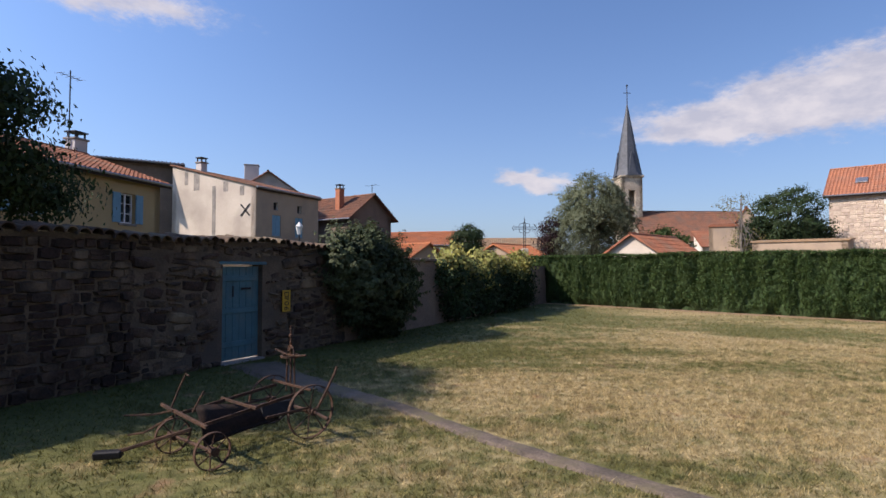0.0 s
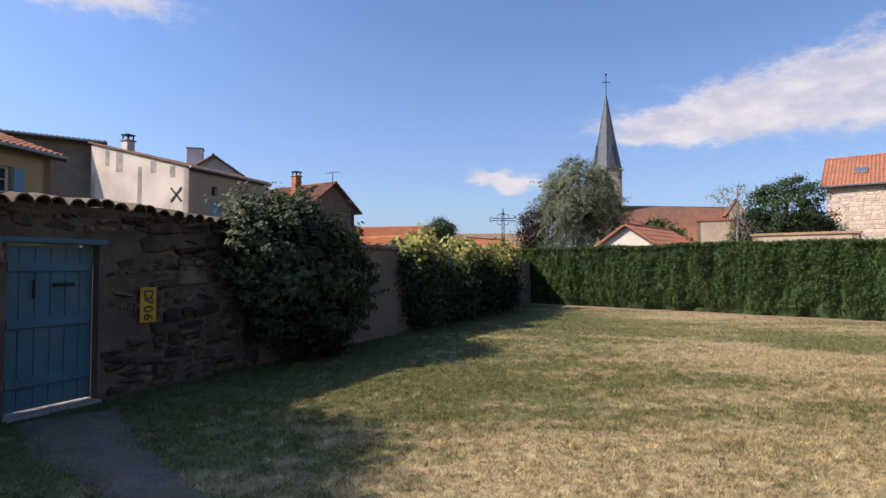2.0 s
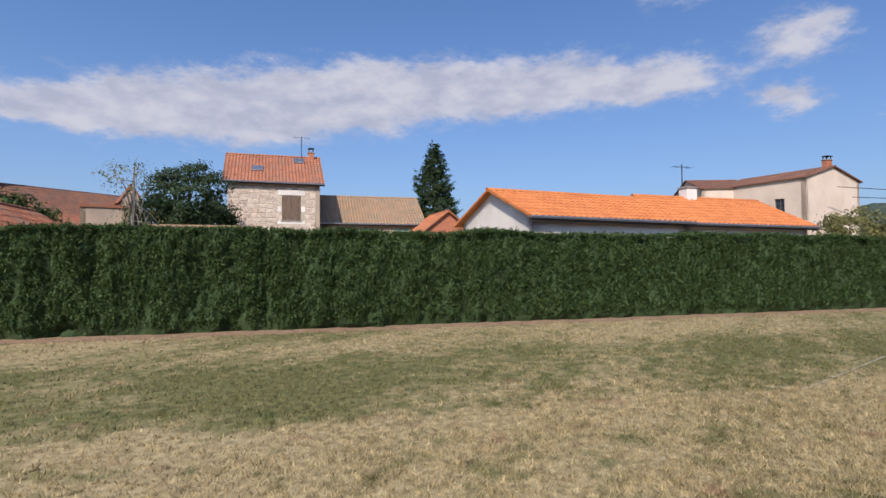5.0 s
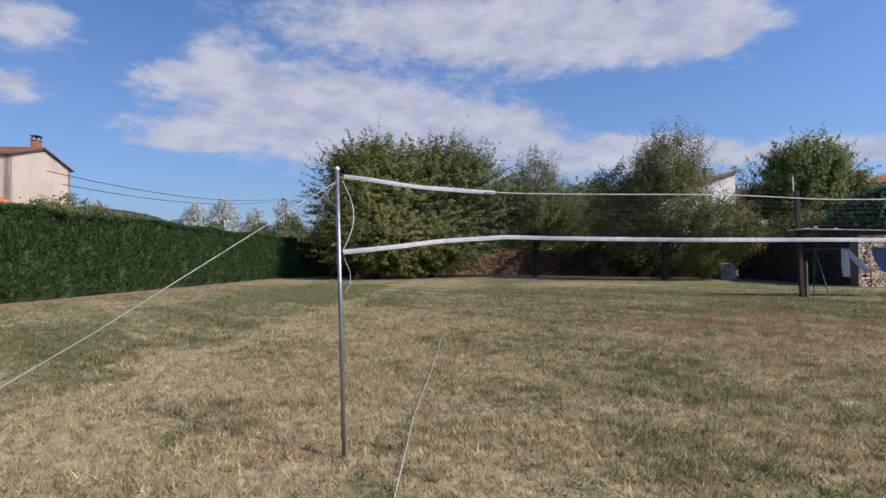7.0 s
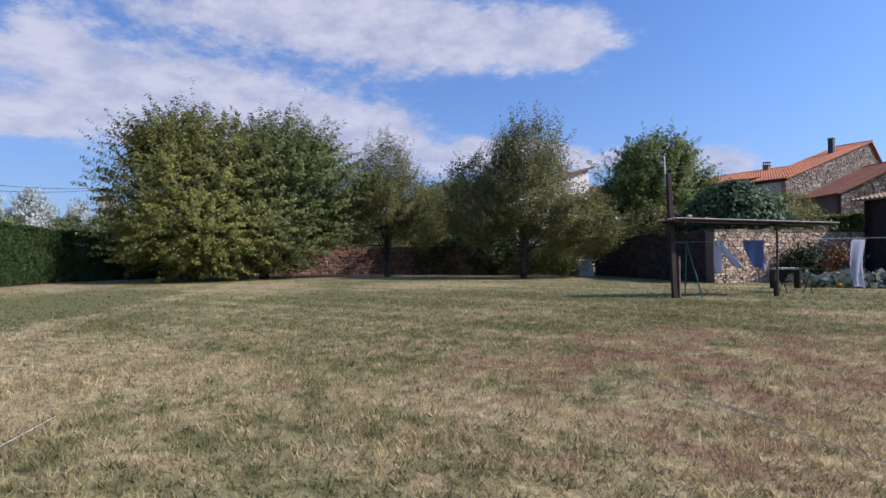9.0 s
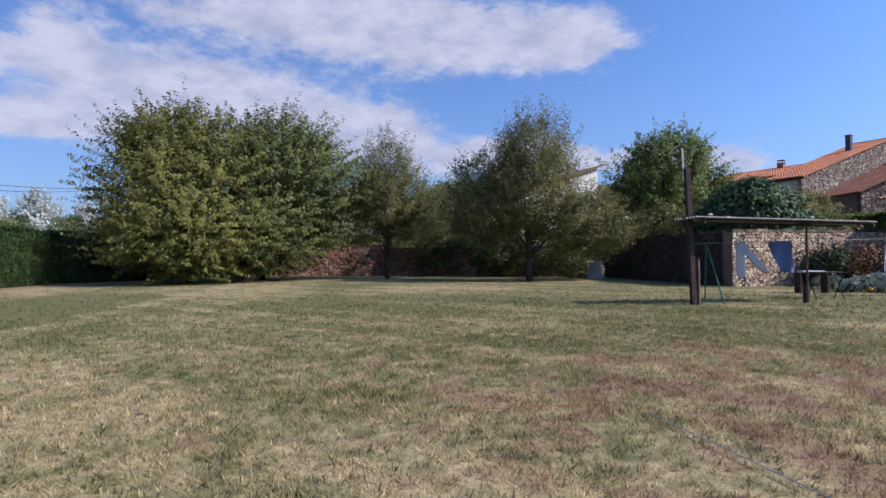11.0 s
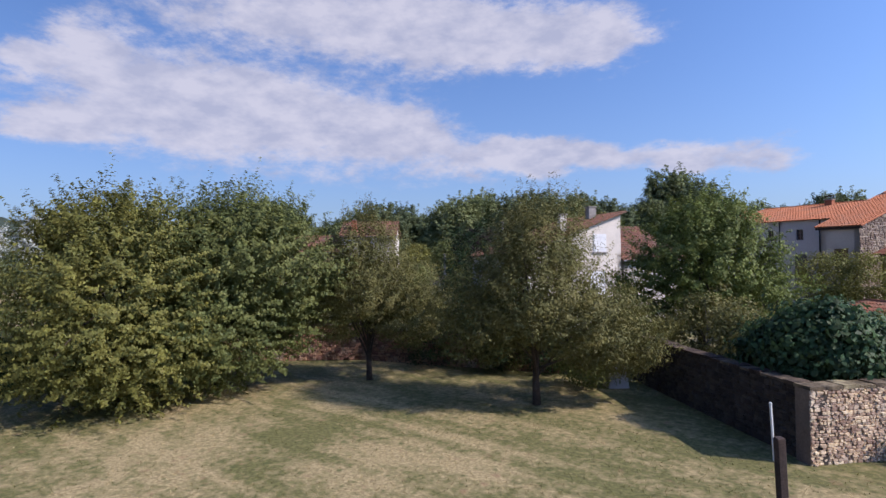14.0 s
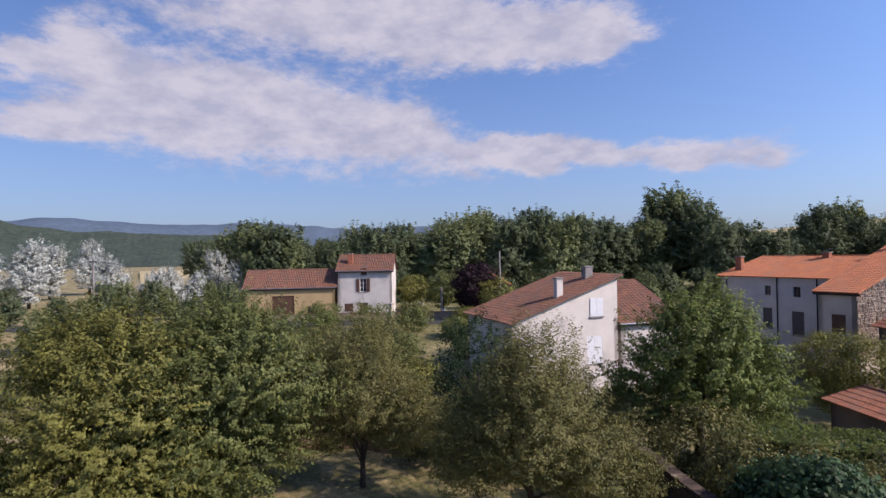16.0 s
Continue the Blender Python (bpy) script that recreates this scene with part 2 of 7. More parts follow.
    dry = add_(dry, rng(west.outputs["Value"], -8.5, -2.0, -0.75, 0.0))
    if blades:
        rnd = N("ShaderNodeNewGeometry").outputs["Random Per Island"]
        dry = add_(dry, rng(rnd, 0, 1, -0.35, 0.35))
    dryf = rng(dry, -0.2, 0.8)
    straw = mix_(rng(noise_(11.0, 3), 0.35, 0.65), (0.46, 0.366, 0.196), (0.275, 0.212, 0.108))
    green = mix_(rng(noise_(8.0, 3), 0.35, 0.65), (0.19, 0.177, 0.068), (0.106, 0.106, 0.041))
    # darker green by the west wall: lush grass plus wall shade in the colour
    lush_shade = rng(west.outputs["Value"], -9.0, -3.4, 0.85, 0.0)
    green = mix_(lush_shade, green, (0.066, 0.083, 0.025))
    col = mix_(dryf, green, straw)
    clover = rng(noise_(2.4, 5), 0.6, 0.72, 0.0, 0.85)
    col = mix_(clover, col, (0.085, 0.1, 0.034))
    worn = N("ShaderNodeVectorMath")
    worn.operation = "DISTANCE"
    worn.inputs[1].default_value = (11.6, -0.6, 0.0)
    link(warped, worn.inputs[0])
    bare = rng(add_(noise_(1.7, 6), rng(worn.outputs["Value"], 1.5, 5.0, 0.17, 0.0)), 0.62, 0.74, 0.0, 0.85)
    col = mix_(bare, col, (0.27, 0.168, 0.1))
    clump = N("ShaderNodeHueSaturation")
    link(rng(noise_(7.5, 4), 0.34, 0.66, 0.7 if blades else 0.84, 1.25 if blades else 1.12), clump.inputs["Value"])
    link(col, clump.inputs["Color"])
    col = clump.outputs[0]
    if blades:
        r = N("ShaderNodeNewGeometry").outputs["Random Per Island"]
        hsv = N("ShaderNodeHueSaturation")
        link(rng(r, 0, 1, 0.8, 1.4), hsv.inputs["Value"])
        link(col, hsv.inputs["Color"])
        col = hsv.outputs[0]
        tr = N("ShaderNodeBsdfTranslucent")
        link(col, tr.inputs["Color"])
        ms = N("ShaderNodeMixShader")
        ms.inputs[0].default_value = 0.42
        link(bsdf.outputs[0], ms.inputs[1])
        link(tr.outputs[0], ms.inputs[2])
        link(ms.outputs[0], nt.nodes["Material Output"].inputs["Surface"])
    else:
        # fine grain, darkened in colour for the shade between grass blades
        fine = noise_(75.0, 6)
        hsv = N("ShaderNodeHueSaturation")
        link(rng(fine, 0.32, 0.68, 0.5, 1.12), hsv.inputs["Value"])
        link(col, hsv.inputs["Color"])
        col = hsv.outputs[0]
        b = N("ShaderNodeBump")
        b.inputs["Strength"].default_value = 0.35
        b.inputs["Distance"].default_value = 0.03
        link(fine, b.inputs["Height"])
        link(b.outputs[0], bsdf.inputs["Normal"])
    link(col, bsdf.inputs["Base Color"])
    return m


def leaf_mat(name, a, b, island=0.35, tr=0.35, patch=0.9):
    return mat(name, a, b, scale=patch, rough=0.62, bump=0, fine=3.0, dark=0.2, spec=0.22, island=island, translucent=tr)


M = {
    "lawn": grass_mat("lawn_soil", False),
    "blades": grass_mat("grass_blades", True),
    # stone and core of the side wall, its deep shade put into the colour
    "stone_shaded": mat("shaded_stone", (0.062, 0.047, 0.038), (0.042, 0.033, 0.028), 2.2, 0.95, 0.6, 22, island=0.35, stain=(0.07, 0.052, 0.042), stain_scale=1.4),
    "plaster_shaded": mat("shaded_render", (0.0672, 0.0553, 0.0474), (0.0474, 0.0395, 0.0355), 1.2, 0.95, 0.4, 18),
    "leaf_brown": leaf_mat("dry_brown_leaf", (0.237, 0.103, 0.0395), (0.15, 0.0672, 0.0277), 0.4, 0.2),
    "mortar": mat("mortar", (0.128, 0.098, 0.07), (0.074, 0.057, 0.043), 2.2, 0.95, 0.6, 30, stain=(0.079, 0.0672, 0.0592)),
    "stone": mat("field_stone", (0.117, 0.081, 0.054), (0.047, 0.036, 0.028), 4.0, 0.95, 1.0, 30, dark=0.45, obj=0.5, island=0.5, stain=(0.2, 0.15, 0.1), stain_scale=2.2),
    "stone_gable": mat("gable_stone", (0.19, 0.134, 0.103), (0.111, 0.0829, 0.0672), 2.0, 0.95, 0.6, 20, island=0.45, stain=(0.269, 0.213, 0.174), stain_scale=1.4),
    # warm stone of the facing wall, paled for the sun on it
    "stone_lit": mat("sunlit_warm_stone", (0.55, 0.41, 0.29), (0.4, 0.28, 0.195), 3.0, 0.9, 0.6, 25, island=0.45, stain=(0.49, 0.403, 0.316), stain_scale=2.0),
    "brick_red": mat("red_rubble", (0.332, 0.166, 0.111), (0.221, 0.134, 0.103), 2.0, 0.9, 0.6, 25, island=0.4, stain=(0.284, 0.237, 0.198), stain_scale=1.5),
    "plaster_old": mat("old_render", (0.203, 0.15, 0.114), (0.148, 0.109, 0.086), 1.2, 0.95, 0.4, 18, stain=(0.126, 0.103, 0.0869), stain_scale=1.0),
    "plaster_white": mat("white_render", (0.585, 0.533, 0.482), (0.521, 0.474, 0.431), 0.8, 0.9, 0.15, 30, dark=0.08, stain=(0.395, 0.363, 0.34), stain_scale=0.5),
    "plaster_cream": mat("cream_render", (0.49, 0.427, 0.363), (0.427, 0.363, 0.308), 0.7, 0.9, 0.15, 20, dark=0.1, stain=(0.316, 0.269, 0.229), stain_scale=0.45),
    "plaster_warm": mat("warm_cream_render", (0.553, 0.442, 0.356), (0.49, 0.387, 0.308), 0.6, 0.9, 0.15, 20, dark=0.1, stain=(0.427, 0.332, 0.261), stain_scale=0.5),
    "plaster_ochre": mat("ochre_render", (0.379, 0.276, 0.142), (0.332, 0.237, 0.126), 0.7, 0.9, 0.15, 25, dark=0.08),
    "plaster_tan": mat("tan_render", (0.348, 0.261, 0.19), (0.292, 0.221, 0.166), 0.8, 0.9, 0.2, 20, dark=0.1, stain=(0.221, 0.174, 0.142), stain_scale=0.6),
    "plaster_grey": mat("grey_render", (0.474, 0.435, 0.419), (0.411, 0.375, 0.363), 0.8, 0.9, 0.2, 20, dark=0.1),
    "ashlar": mat("pale_stone_blocks", (0.49, 0.411, 0.316), (0.332, 0.276, 0.221), 2.2, 0.9, 0.6, 9, dark=0.35, stain=(0.269, 0.221, 0.182), stain_scale=1.6),
    "tile_orange": mat("new_orange_tile", (0.49, 0.174, 0.0553), (0.411, 0.134, 0.0435), 1.5, 0.8, 0.2, 14, dark=0.18),
    "tile_red": mat("aged_red_tile", (0.276, 0.103, 0.0553), (0.198, 0.079, 0.0474), 1.2, 0.85, 0.3, 9, dark=0.35, stain=(0.174, 0.103, 0.0711), stain_scale=0.9),
    "tile_brown": mat("brown_tile", (0.205, 0.0909, 0.0553), (0.134, 0.0672, 0.0474), 1.5, 0.85, 0.3, 9, dark=0.35, stain=(0.111, 0.0711, 0.0553), stain_scale=0.8),
    "tile_tan": mat("lichen_tile", (0.316, 0.198, 0.118), (0.253, 0.174, 0.111), 1.1, 0.9, 0.3, 12, dark=0.3, stain=(0.213, 0.166, 0.111), stain_scale=0.7),
    "cap_tile": mat("mossy_cap_tile", (0.134, 0.0869, 0.0592), (0.079, 0.0632, 0.0458), 5.0, 0.9, 0.5, 30, obj=0.4),
    "slate": mat("slate", (0.0672, 0.0751, 0.0948), (0.0474, 0.0537, 0.0672), 2.0, 0.6, 0.2, 8, dark=0.25),
    "blue_paint": mat("blue_green_paint", (0.0474, 0.134, 0.174), (0.0395, 0.111, 0.142), 3.0, 0.6, 0.2, 30, dark=0.15, stain=(0.0711, 0.126, 0.142), stain_scale=2.5),
    "shutter_blue": mat("light_blue_paint", (0.126, 0.261, 0.363), (0.111, 0.229, 0.316), 3.0, 0.6, 0.1, 30, dark=0.1),
    "shutter_white": mat("white_paint", (0.632, 0.632, 0.648), (0.593, 0.593, 0.608), 3.0, 0.5, 0.05, 30, dark=0.05),
    "shutter_brown": mat("brown_paint", (0.103, 0.0474, 0.0316), (0.079, 0.0395, 0.0277), 3.0, 0.7, 0.1, 30, dark=0.2),
    "shutter_grey": mat("grey_brown_paint", (0.079, 0.0672, 0.0672), (0.0672, 0.0592, 0.0592), 3.0, 0.7, 0.1, 30, dark=0.15),
    "shutter_green": mat("pale_green_paint", (0.158, 0.229, 0.174), (0.134, 0.198, 0.158), 3.0, 0.7, 0.1, 30, dark=0.15),
    "wood": mat("weathered_wood", (0.158, 0.103, 0.0711), (0.0948, 0.0632, 0.0474), 6.0, 0.85, 0.5, 45, dark=0.35),
    "wood_dark": mat("dark_timber", (0.0592, 0.0395, 0.0332), (0.0355, 0.0253, 0.0221), 6.0, 0.9, 0.5, 45, dark=0.35),
    "wood_pale": mat("bleached_wood", (0.435, 0.371, 0.284), (0.332, 0.276, 0.213), 5.0, 0.8, 0.3, 45, dark=0.2),
    "plaster_brown": mat("brown_render", (0.158, 0.118, 0.0948), (0.118, 0.0909, 0.0751), 1.0, 0.95, 0.3, 18, dark=0.2),
    "stain": mat("rain_streak", (0.284, 0.253, 0.229), (0.174, 0.158, 0.146), 2.5, 0.95, 0.2, 12, dark=0.3),
    "rust": mat("rusty_iron", (0.0909, 0.049, 0.0332), (0.0435, 0.0284, 0.0237), 14.0, 0.85, 0.5, 60, dark=0.4, metal=0.25),
    "rust_dark": mat("dark_rusty_sheet", (0.024, 0.013, 0.01), (0.012, 0.008, 0.007), 9.0, 0.9, 0.4, 50, dark=0.4, metal=0.1),
    "iron_dark": mat("dark_iron", (0.0277, 0.0277, 0.0316), (0.0198, 0.0198, 0.0221), 8.0, 0.6, 0.2, 50, metal=0.5),
    "steel": mat("galvanised_steel", (0.332, 0.34, 0.371), (0.269, 0.276, 0.308), 8.0, 0.4, 0.1, 60, metal=0.8, dark=0.12),
    "green_paint": mat("green_enamel", (0.0158, 0.126, 0.079), (0.0118, 0.0948, 0.0632), 6.0, 0.45, 0.1, 40, dark=0.15),
    "sheet": mat("weathered_fibre_cement", (0.27, 0.24, 0.21), (0.19, 0.165, 0.145), 4, 0.9, 0.3, 30, dark=0.25),
    "concrete": mat("grey_concrete", (0.284, 0.261, 0.245), (0.213, 0.198, 0.19), 3.0, 0.9, 0.4, 35, dark=0.25, stain=(0.158, 0.134, 0.118), stain_scale=1.5),
    "path": mat("worn_concrete_path", (0.15, 0.115, 0.092), (0.09, 0.072, 0.058), 3.5, 0.95, 0.7, 30, dark=0.35, stain=(0.111, 0.0948, 0.0553), stain_scale=2.2),
    "brick": mat("orange_brick", (0.363, 0.134, 0.0711), (0.284, 0.103, 0.0592), 5.0, 0.85, 0.3, 25, dark=0.25),
    "glass": mat("window_glass", (0.0237, 0.0277, 0.0355), (0.0158, 0.0198, 0.0237), 2.0, 0.08, 0, 10, dark=0.05, spec=0.6),
    "tape": mat("white_net_tape", (0.585, 0.585, 0.608), (0.49, 0.49, 0.521), 20, 0.8, 0.05, 60, dark=0.1, translucent=0.25),
    "cord": mat("pale_cord", (0.49, 0.474, 0.435), (0.395, 0.379, 0.348), 20, 0.8, 0, 90, dark=0.1),
    "net": mat("dark_net_cord", (0.0395, 0.0395, 0.0474), (0.0277, 0.0277, 0.0355), 20, 0.8, 0, 90, dark=0.1),
    "cloth_white": mat("white_cotton", (0.569, 0.585, 0.648), (0.506, 0.521, 0.593), 3, 0.85, 0.1, 60, dark=0.05, translucent=0.3),
    "cloth_blue": mat("pale_blue_cotton", (0.237, 0.3, 0.49), (0.198, 0.261, 0.442), 3, 0.85, 0.1, 60, dark=0.05, translucent=0.3),
    "yellow": mat("yellow_enamel", (0.49, 0.3, 0.0237), (0.395, 0.237, 0.0237), 9, 0.5, 0.1, 60, dark=0.15),
    "ink": mat("black_paint", (0.0158, 0.0158, 0.0158), (0.0237, 0.0237, 0.0237), 9, 0.6, 0, 60),
    "plastic_white": mat("white_plastic", (0.593, 0.593, 0.585), (0.553, 0.553, 0.545), 5, 0.4, 0, 40, dark=0.04),
    "bark": mat("bark", (0.079, 0.0592, 0.0458), (0.0474, 0.0371, 0.0316), 7, 0.95, 0.8, 30, dark=0.4),
    "bark_pale": mat("pale_bark", (0.19, 0.166, 0.15), (0.126, 0.111, 0.0988), 7, 0.95, 0.6, 30, dark=0.35),
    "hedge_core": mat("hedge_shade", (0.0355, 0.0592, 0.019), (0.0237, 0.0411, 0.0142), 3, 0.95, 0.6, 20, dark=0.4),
    "soil": mat("bare_soil", (0.284, 0.19, 0.118), (0.198, 0.122, 0.0751), 4, 0.95, 0.7, 30, dark=0.35),
    "field": mat("stubble_field", (0.411, 0.332, 0.174), (0.348, 0.284, 0.15), 0.05, 0.95, 0.1, 1.5, dark=0.12),
    "forest": mat("far_woodland", (0.0442, 0.0592, 0.0395), (0.03, 0.0435, 0.03), 0.03, 0.95, 0, 0.12, dark=0.5),
    # blue haze of the distance is mixed into this base colour
    "far_hill": mat("haze_blue_hill", (0.079, 0.111, 0.15), (0.0672, 0.0948, 0.13), 0.004, 0.95, 0, 0.03, dark=0.2),
    "road": mat("asphalt", (0.0474, 0.0474, 0.0514), (0.0395, 0.0395, 0.0435), 1, 0.9, 0.2, 30, dark=0.2),
    "leaf_hedge": leaf_mat("thuja_leaf", (0.06, 0.095, 0.026), (0.033, 0.064, 0.019), 0.22, 0.25, 4.5),
    "leaf_mid": leaf_mat("green_leaf", (0.165, 0.18, 0.055), (0.095, 0.115, 0.037), 0.18),
    "leaf_yellow": leaf_mat("yellow_green_leaf", (0.215, 0.205, 0.052), (0.125, 0.13, 0.036), 0.18),
    "leaf_olive": leaf_mat("olive_leaf", (0.185, 0.172, 0.06), (0.12, 0.12, 0.042), 0.18),
    "leaf_dark": leaf_mat("dark_leaf", (0.036, 0.06, 0.021), (0.025, 0.043, 0.017), 0.4, 0.25),
    # paler tone is painted in for glints on the dark leaves
    "leaf_laurel": leaf_mat("laurel_leaf", (0.1, 0.122, 0.058), (0.028, 0.041, 0.018), 0.35, 0.25),
    "leaf_fig": leaf_mat("broad_dark_leaf", (0.0612, 0.104, 0.0392), (0.0367, 0.0686, 0.0307), 0.4, 0.25),
    "leaf_willow": leaf_mat("willow_leaf", (0.56, 0.57, 0.53), (0.36, 0.38, 0.33), 0.35, 0.2),
    "tile_rose": mat("weathered_rose_tile", (0.35, 0.142, 0.079), (0.27, 0.11, 0.066), 1.3, 0.85, 0.3, 10, dark=0.28, stain=(0.24, 0.125, 0.085), stain_scale=0.8),
    "ashlar_block": mat("pale_rubble_block", (0.47, 0.375, 0.305), (0.385, 0.305, 0.25), 3.0, 0.9, 0.6, 12, dark=0.2, island=0.14),
    "tile_clay": mat("terracotta_tile", (0.395, 0.138, 0.0592), (0.316, 0.111, 0.0514), 1.3, 0.85, 0.3, 10, dark=0.28, stain=(0.261, 0.118, 0.0672), stain_scale=0.8),
    "leaf_silver": leaf_mat("silver_leaf", (0.233, 0.257, 0.208), (0.135, 0.165, 0.116), 0.35),
    "leaf_purple": leaf_mat("purple_leaf", (0.0277, 0.0111, 0.0142), (0.0174, 0.0079, 0.0103), 0.35, 0.2),
    "leaf_birch": leaf_mat("birch_leaf", (0.2, 0.22, 0.14), (0.115, 0.135, 0.08), 0.35),
    "leaf_green": leaf_mat("bright_green_leaf", (0.18, 0.215, 0.055), (0.1, 0.13, 0.037), 0.18),
    # sunlight on the vine top is put into this yellower leaf colour
    "leaf_vine_lit": leaf_mat("sunlit_vine_leaf", (0.34, 0.31, 0.095), (0.19, 0.195, 0.062), 0.4),
    "leaf_pine": leaf_mat("blue_green_leaf", (0.125, 0.155, 0.075), (0.085, 0.11, 0.053), 0.18, 0.25, 0.2),
    "leaf_wood": leaf_mat("woodland_leaf", (0.2, 0.225, 0.09), (0.125, 0.15, 0.062), 0.18, 0.25, 0.2),
}


# ---------- builders ----------
def mesh_of(name, bm, material, smooth=False):
    me = bpy.data.meshes.new(name)
    bm.to_mesh(me)
    bm.free()
    me.materials.append(material)
    if smooth:
        me.polygons.foreach_set("use_smooth", [True] * len(me.polygons))
    return me


def part(name, bm, material, parent=None, label="", smooth=False):
    ob = new(name, mesh_of(name, bm, material, smooth))
    if parent is not None:
        ob.parent = parent
    return tagged(ob, label)


def thing(name, m, label, category, group="", kind=""):
    ob = new(name)
    ob.matrix_basis = m
    ob.empty_display_size = 0.2
    return tagged(ob, label, category, group, kind)


def raw(name, verts, faces, material, parent=None, smooth=False, label=""):
    """A mesh from arrays: verts (n, 3), faces (m, k)."""
    me = bpy.data.meshes.new(name)
    verts, faces = np.asarray(verts, np.float32), np.asarray(faces, np.int32)
    k = faces.shape[1]
    me.vertices.add(len(verts))
    me.vertices.foreach_set("co", verts.ravel())
    me.loops.add(faces.size)
    me.loops.foreach_set("vertex_index", faces.ravel())
    me.polygons.add(len(faces))
    me.polygons.foreach_set("loop_start", np.arange(len(faces), dtype=np.int32) * k)
    me.update(calc_edges=True)
    me.materials.append(material)
    if smooth:
        me.polygons.foreach_set("use_smooth", [True] * len(faces))
    ob = new(name, me)
    if parent is not None:
        ob.parent = parent
    return tagged(ob, label)


def box(bm, lo, hi, bevel=0.0, m=None):
    d = [hi[i] - lo[i] for i in range(3)]
    mm = Matrix.Translation([(lo[i] + hi[i]) / 2 for i in range(3)]) @ Matrix.Diagonal((*d, 1))
    vs = bmesh.ops.create_cube(bm, size=1, matrix=(m @ mm) if m else mm)["verts"]
    if bevel:
        es = list({e for v in vs for e in v.link_edges})
        bmesh.ops.bevel(bm, geom=es, offset=bevel, segments=1, affect="EDGES")
    return vs


def tube(bm, pts, radii, seg=8, cap=True):
    """A tapered tube along points."""
    pts = [Vector(p) for p in pts]
    if isinstance(radii, (int, float)):
        radii = [radii] * len(pts)
    rings = []
    for i, p in enumerate(pts):
        d = (pts[min(i + 1, len(pts) - 1)] - pts[max(i - 1, 0)]).normalized()
        a = d.orthogonal().normalized() if i == 0 else (rings_a - d * rings_a.dot(d)).normalized()
        rings_a = a
        b = d.cross(a)
        rings.append([bm.verts.new(p + (a * math.cos(t) + b * math.sin(t)) * radii[i]) for t in (2 * math.pi * k / seg for k in range(seg))])
    for r0, r1 in zip(rings, rings[1:]):
        for k in range(seg):
            bm.faces.new((r0[k], r0[(k + 1) % seg], r1[(k + 1) % seg], r1[k]))
    if cap:
        bm.faces.new(rings[0][::-1])
        bm.faces.new(rings[-1])


def wheel_ring(bm, c, axis, r, w, th, seg=28):
    """A flat iron tyre: radius r, width w, thickness th."""
    axis = Vector(axis).normalized()
    a = axis.orthogonal().normalized()
    b = axis.cross(a)
    c = Vector(c)
    loops = []
    for rr, off in ((r, -w / 2), (r, w / 2), (r - th, w / 2), (r - th, -w / 2)):
        loops.append([bm.verts.new(c + axis * off + (a * math.cos(t) + b * math.sin(t)) * rr) for t in (2 * math.pi * k / seg for k in range(seg))])
    for i in range(4):
        l0, l1 = loops[i], loops[(i + 1) % 4]
        for k in range(seg):
            bm.faces.new((l0[k], l0[(k + 1) % seg], l1[(k + 1) % seg], l1[k]))


def wall_panel(bm, p, u, width, height, depth, holes=()):
    """A wall from corner p along unit u, seen from its right-hand side (outside = u x up), holes (s, z, w, h) cut through with reveals."""
    p, u = Vector(p), Vector(u).normalized()
    inn = Vector((-u.y, u.x, 0)) * depth
    us = sorted({0.0, width, *[h[0] for h in holes], *[h[0] + h[2] for h in holes]})
    zs = sorted({0.0, height, *[h[1] for h in holes], *[h[1] + h[3] for h in holes]})

    def inside(a, b):
        return any(h[0] - 1e-6 < a < h[0] + h[2] + 1e-6 and h[1] - 1e-6 < b < h[1] + h[3] + 1e-6 for h in holes)

    def quad(a, b, c, d):
        bm.faces.new([bm.verts.new(x) for x in (a, b, c, d)])

    Z = Vector((0, 0, 1))
    for a0, a1 in zip(us, us[1:]):
        for z0, z1 in zip(zs, zs[1:]):
            if inside((a0 + a1) / 2, (z0 + z1) / 2):
                continue
            c = [p + u * a + Z * z for a, z in ((a0, z0), (a1, z0), (a1, z1), (a0, z1))]
            quad(*c)
            quad(*[x + inn for x in c[::-1]])
    for s, z, w, h in holes:
        c = [p + u * a + Z * b for a, b in ((s, z), (s + w, z), (s + w, z + h), (s, z + h))]
        for i in range(4):
            a, b = c[i], c[(i + 1) % 4]
            quad(a, a + inn, b + inn, b)
    c = [p + u * a + Z * b for a, b in ((0, 0), (width, 0), (width, height), (0, height))]
    for i in range(4):
        a, b = c[i], c[(i + 1) % 4]
        quad(a, b, b + inn, a + inn)


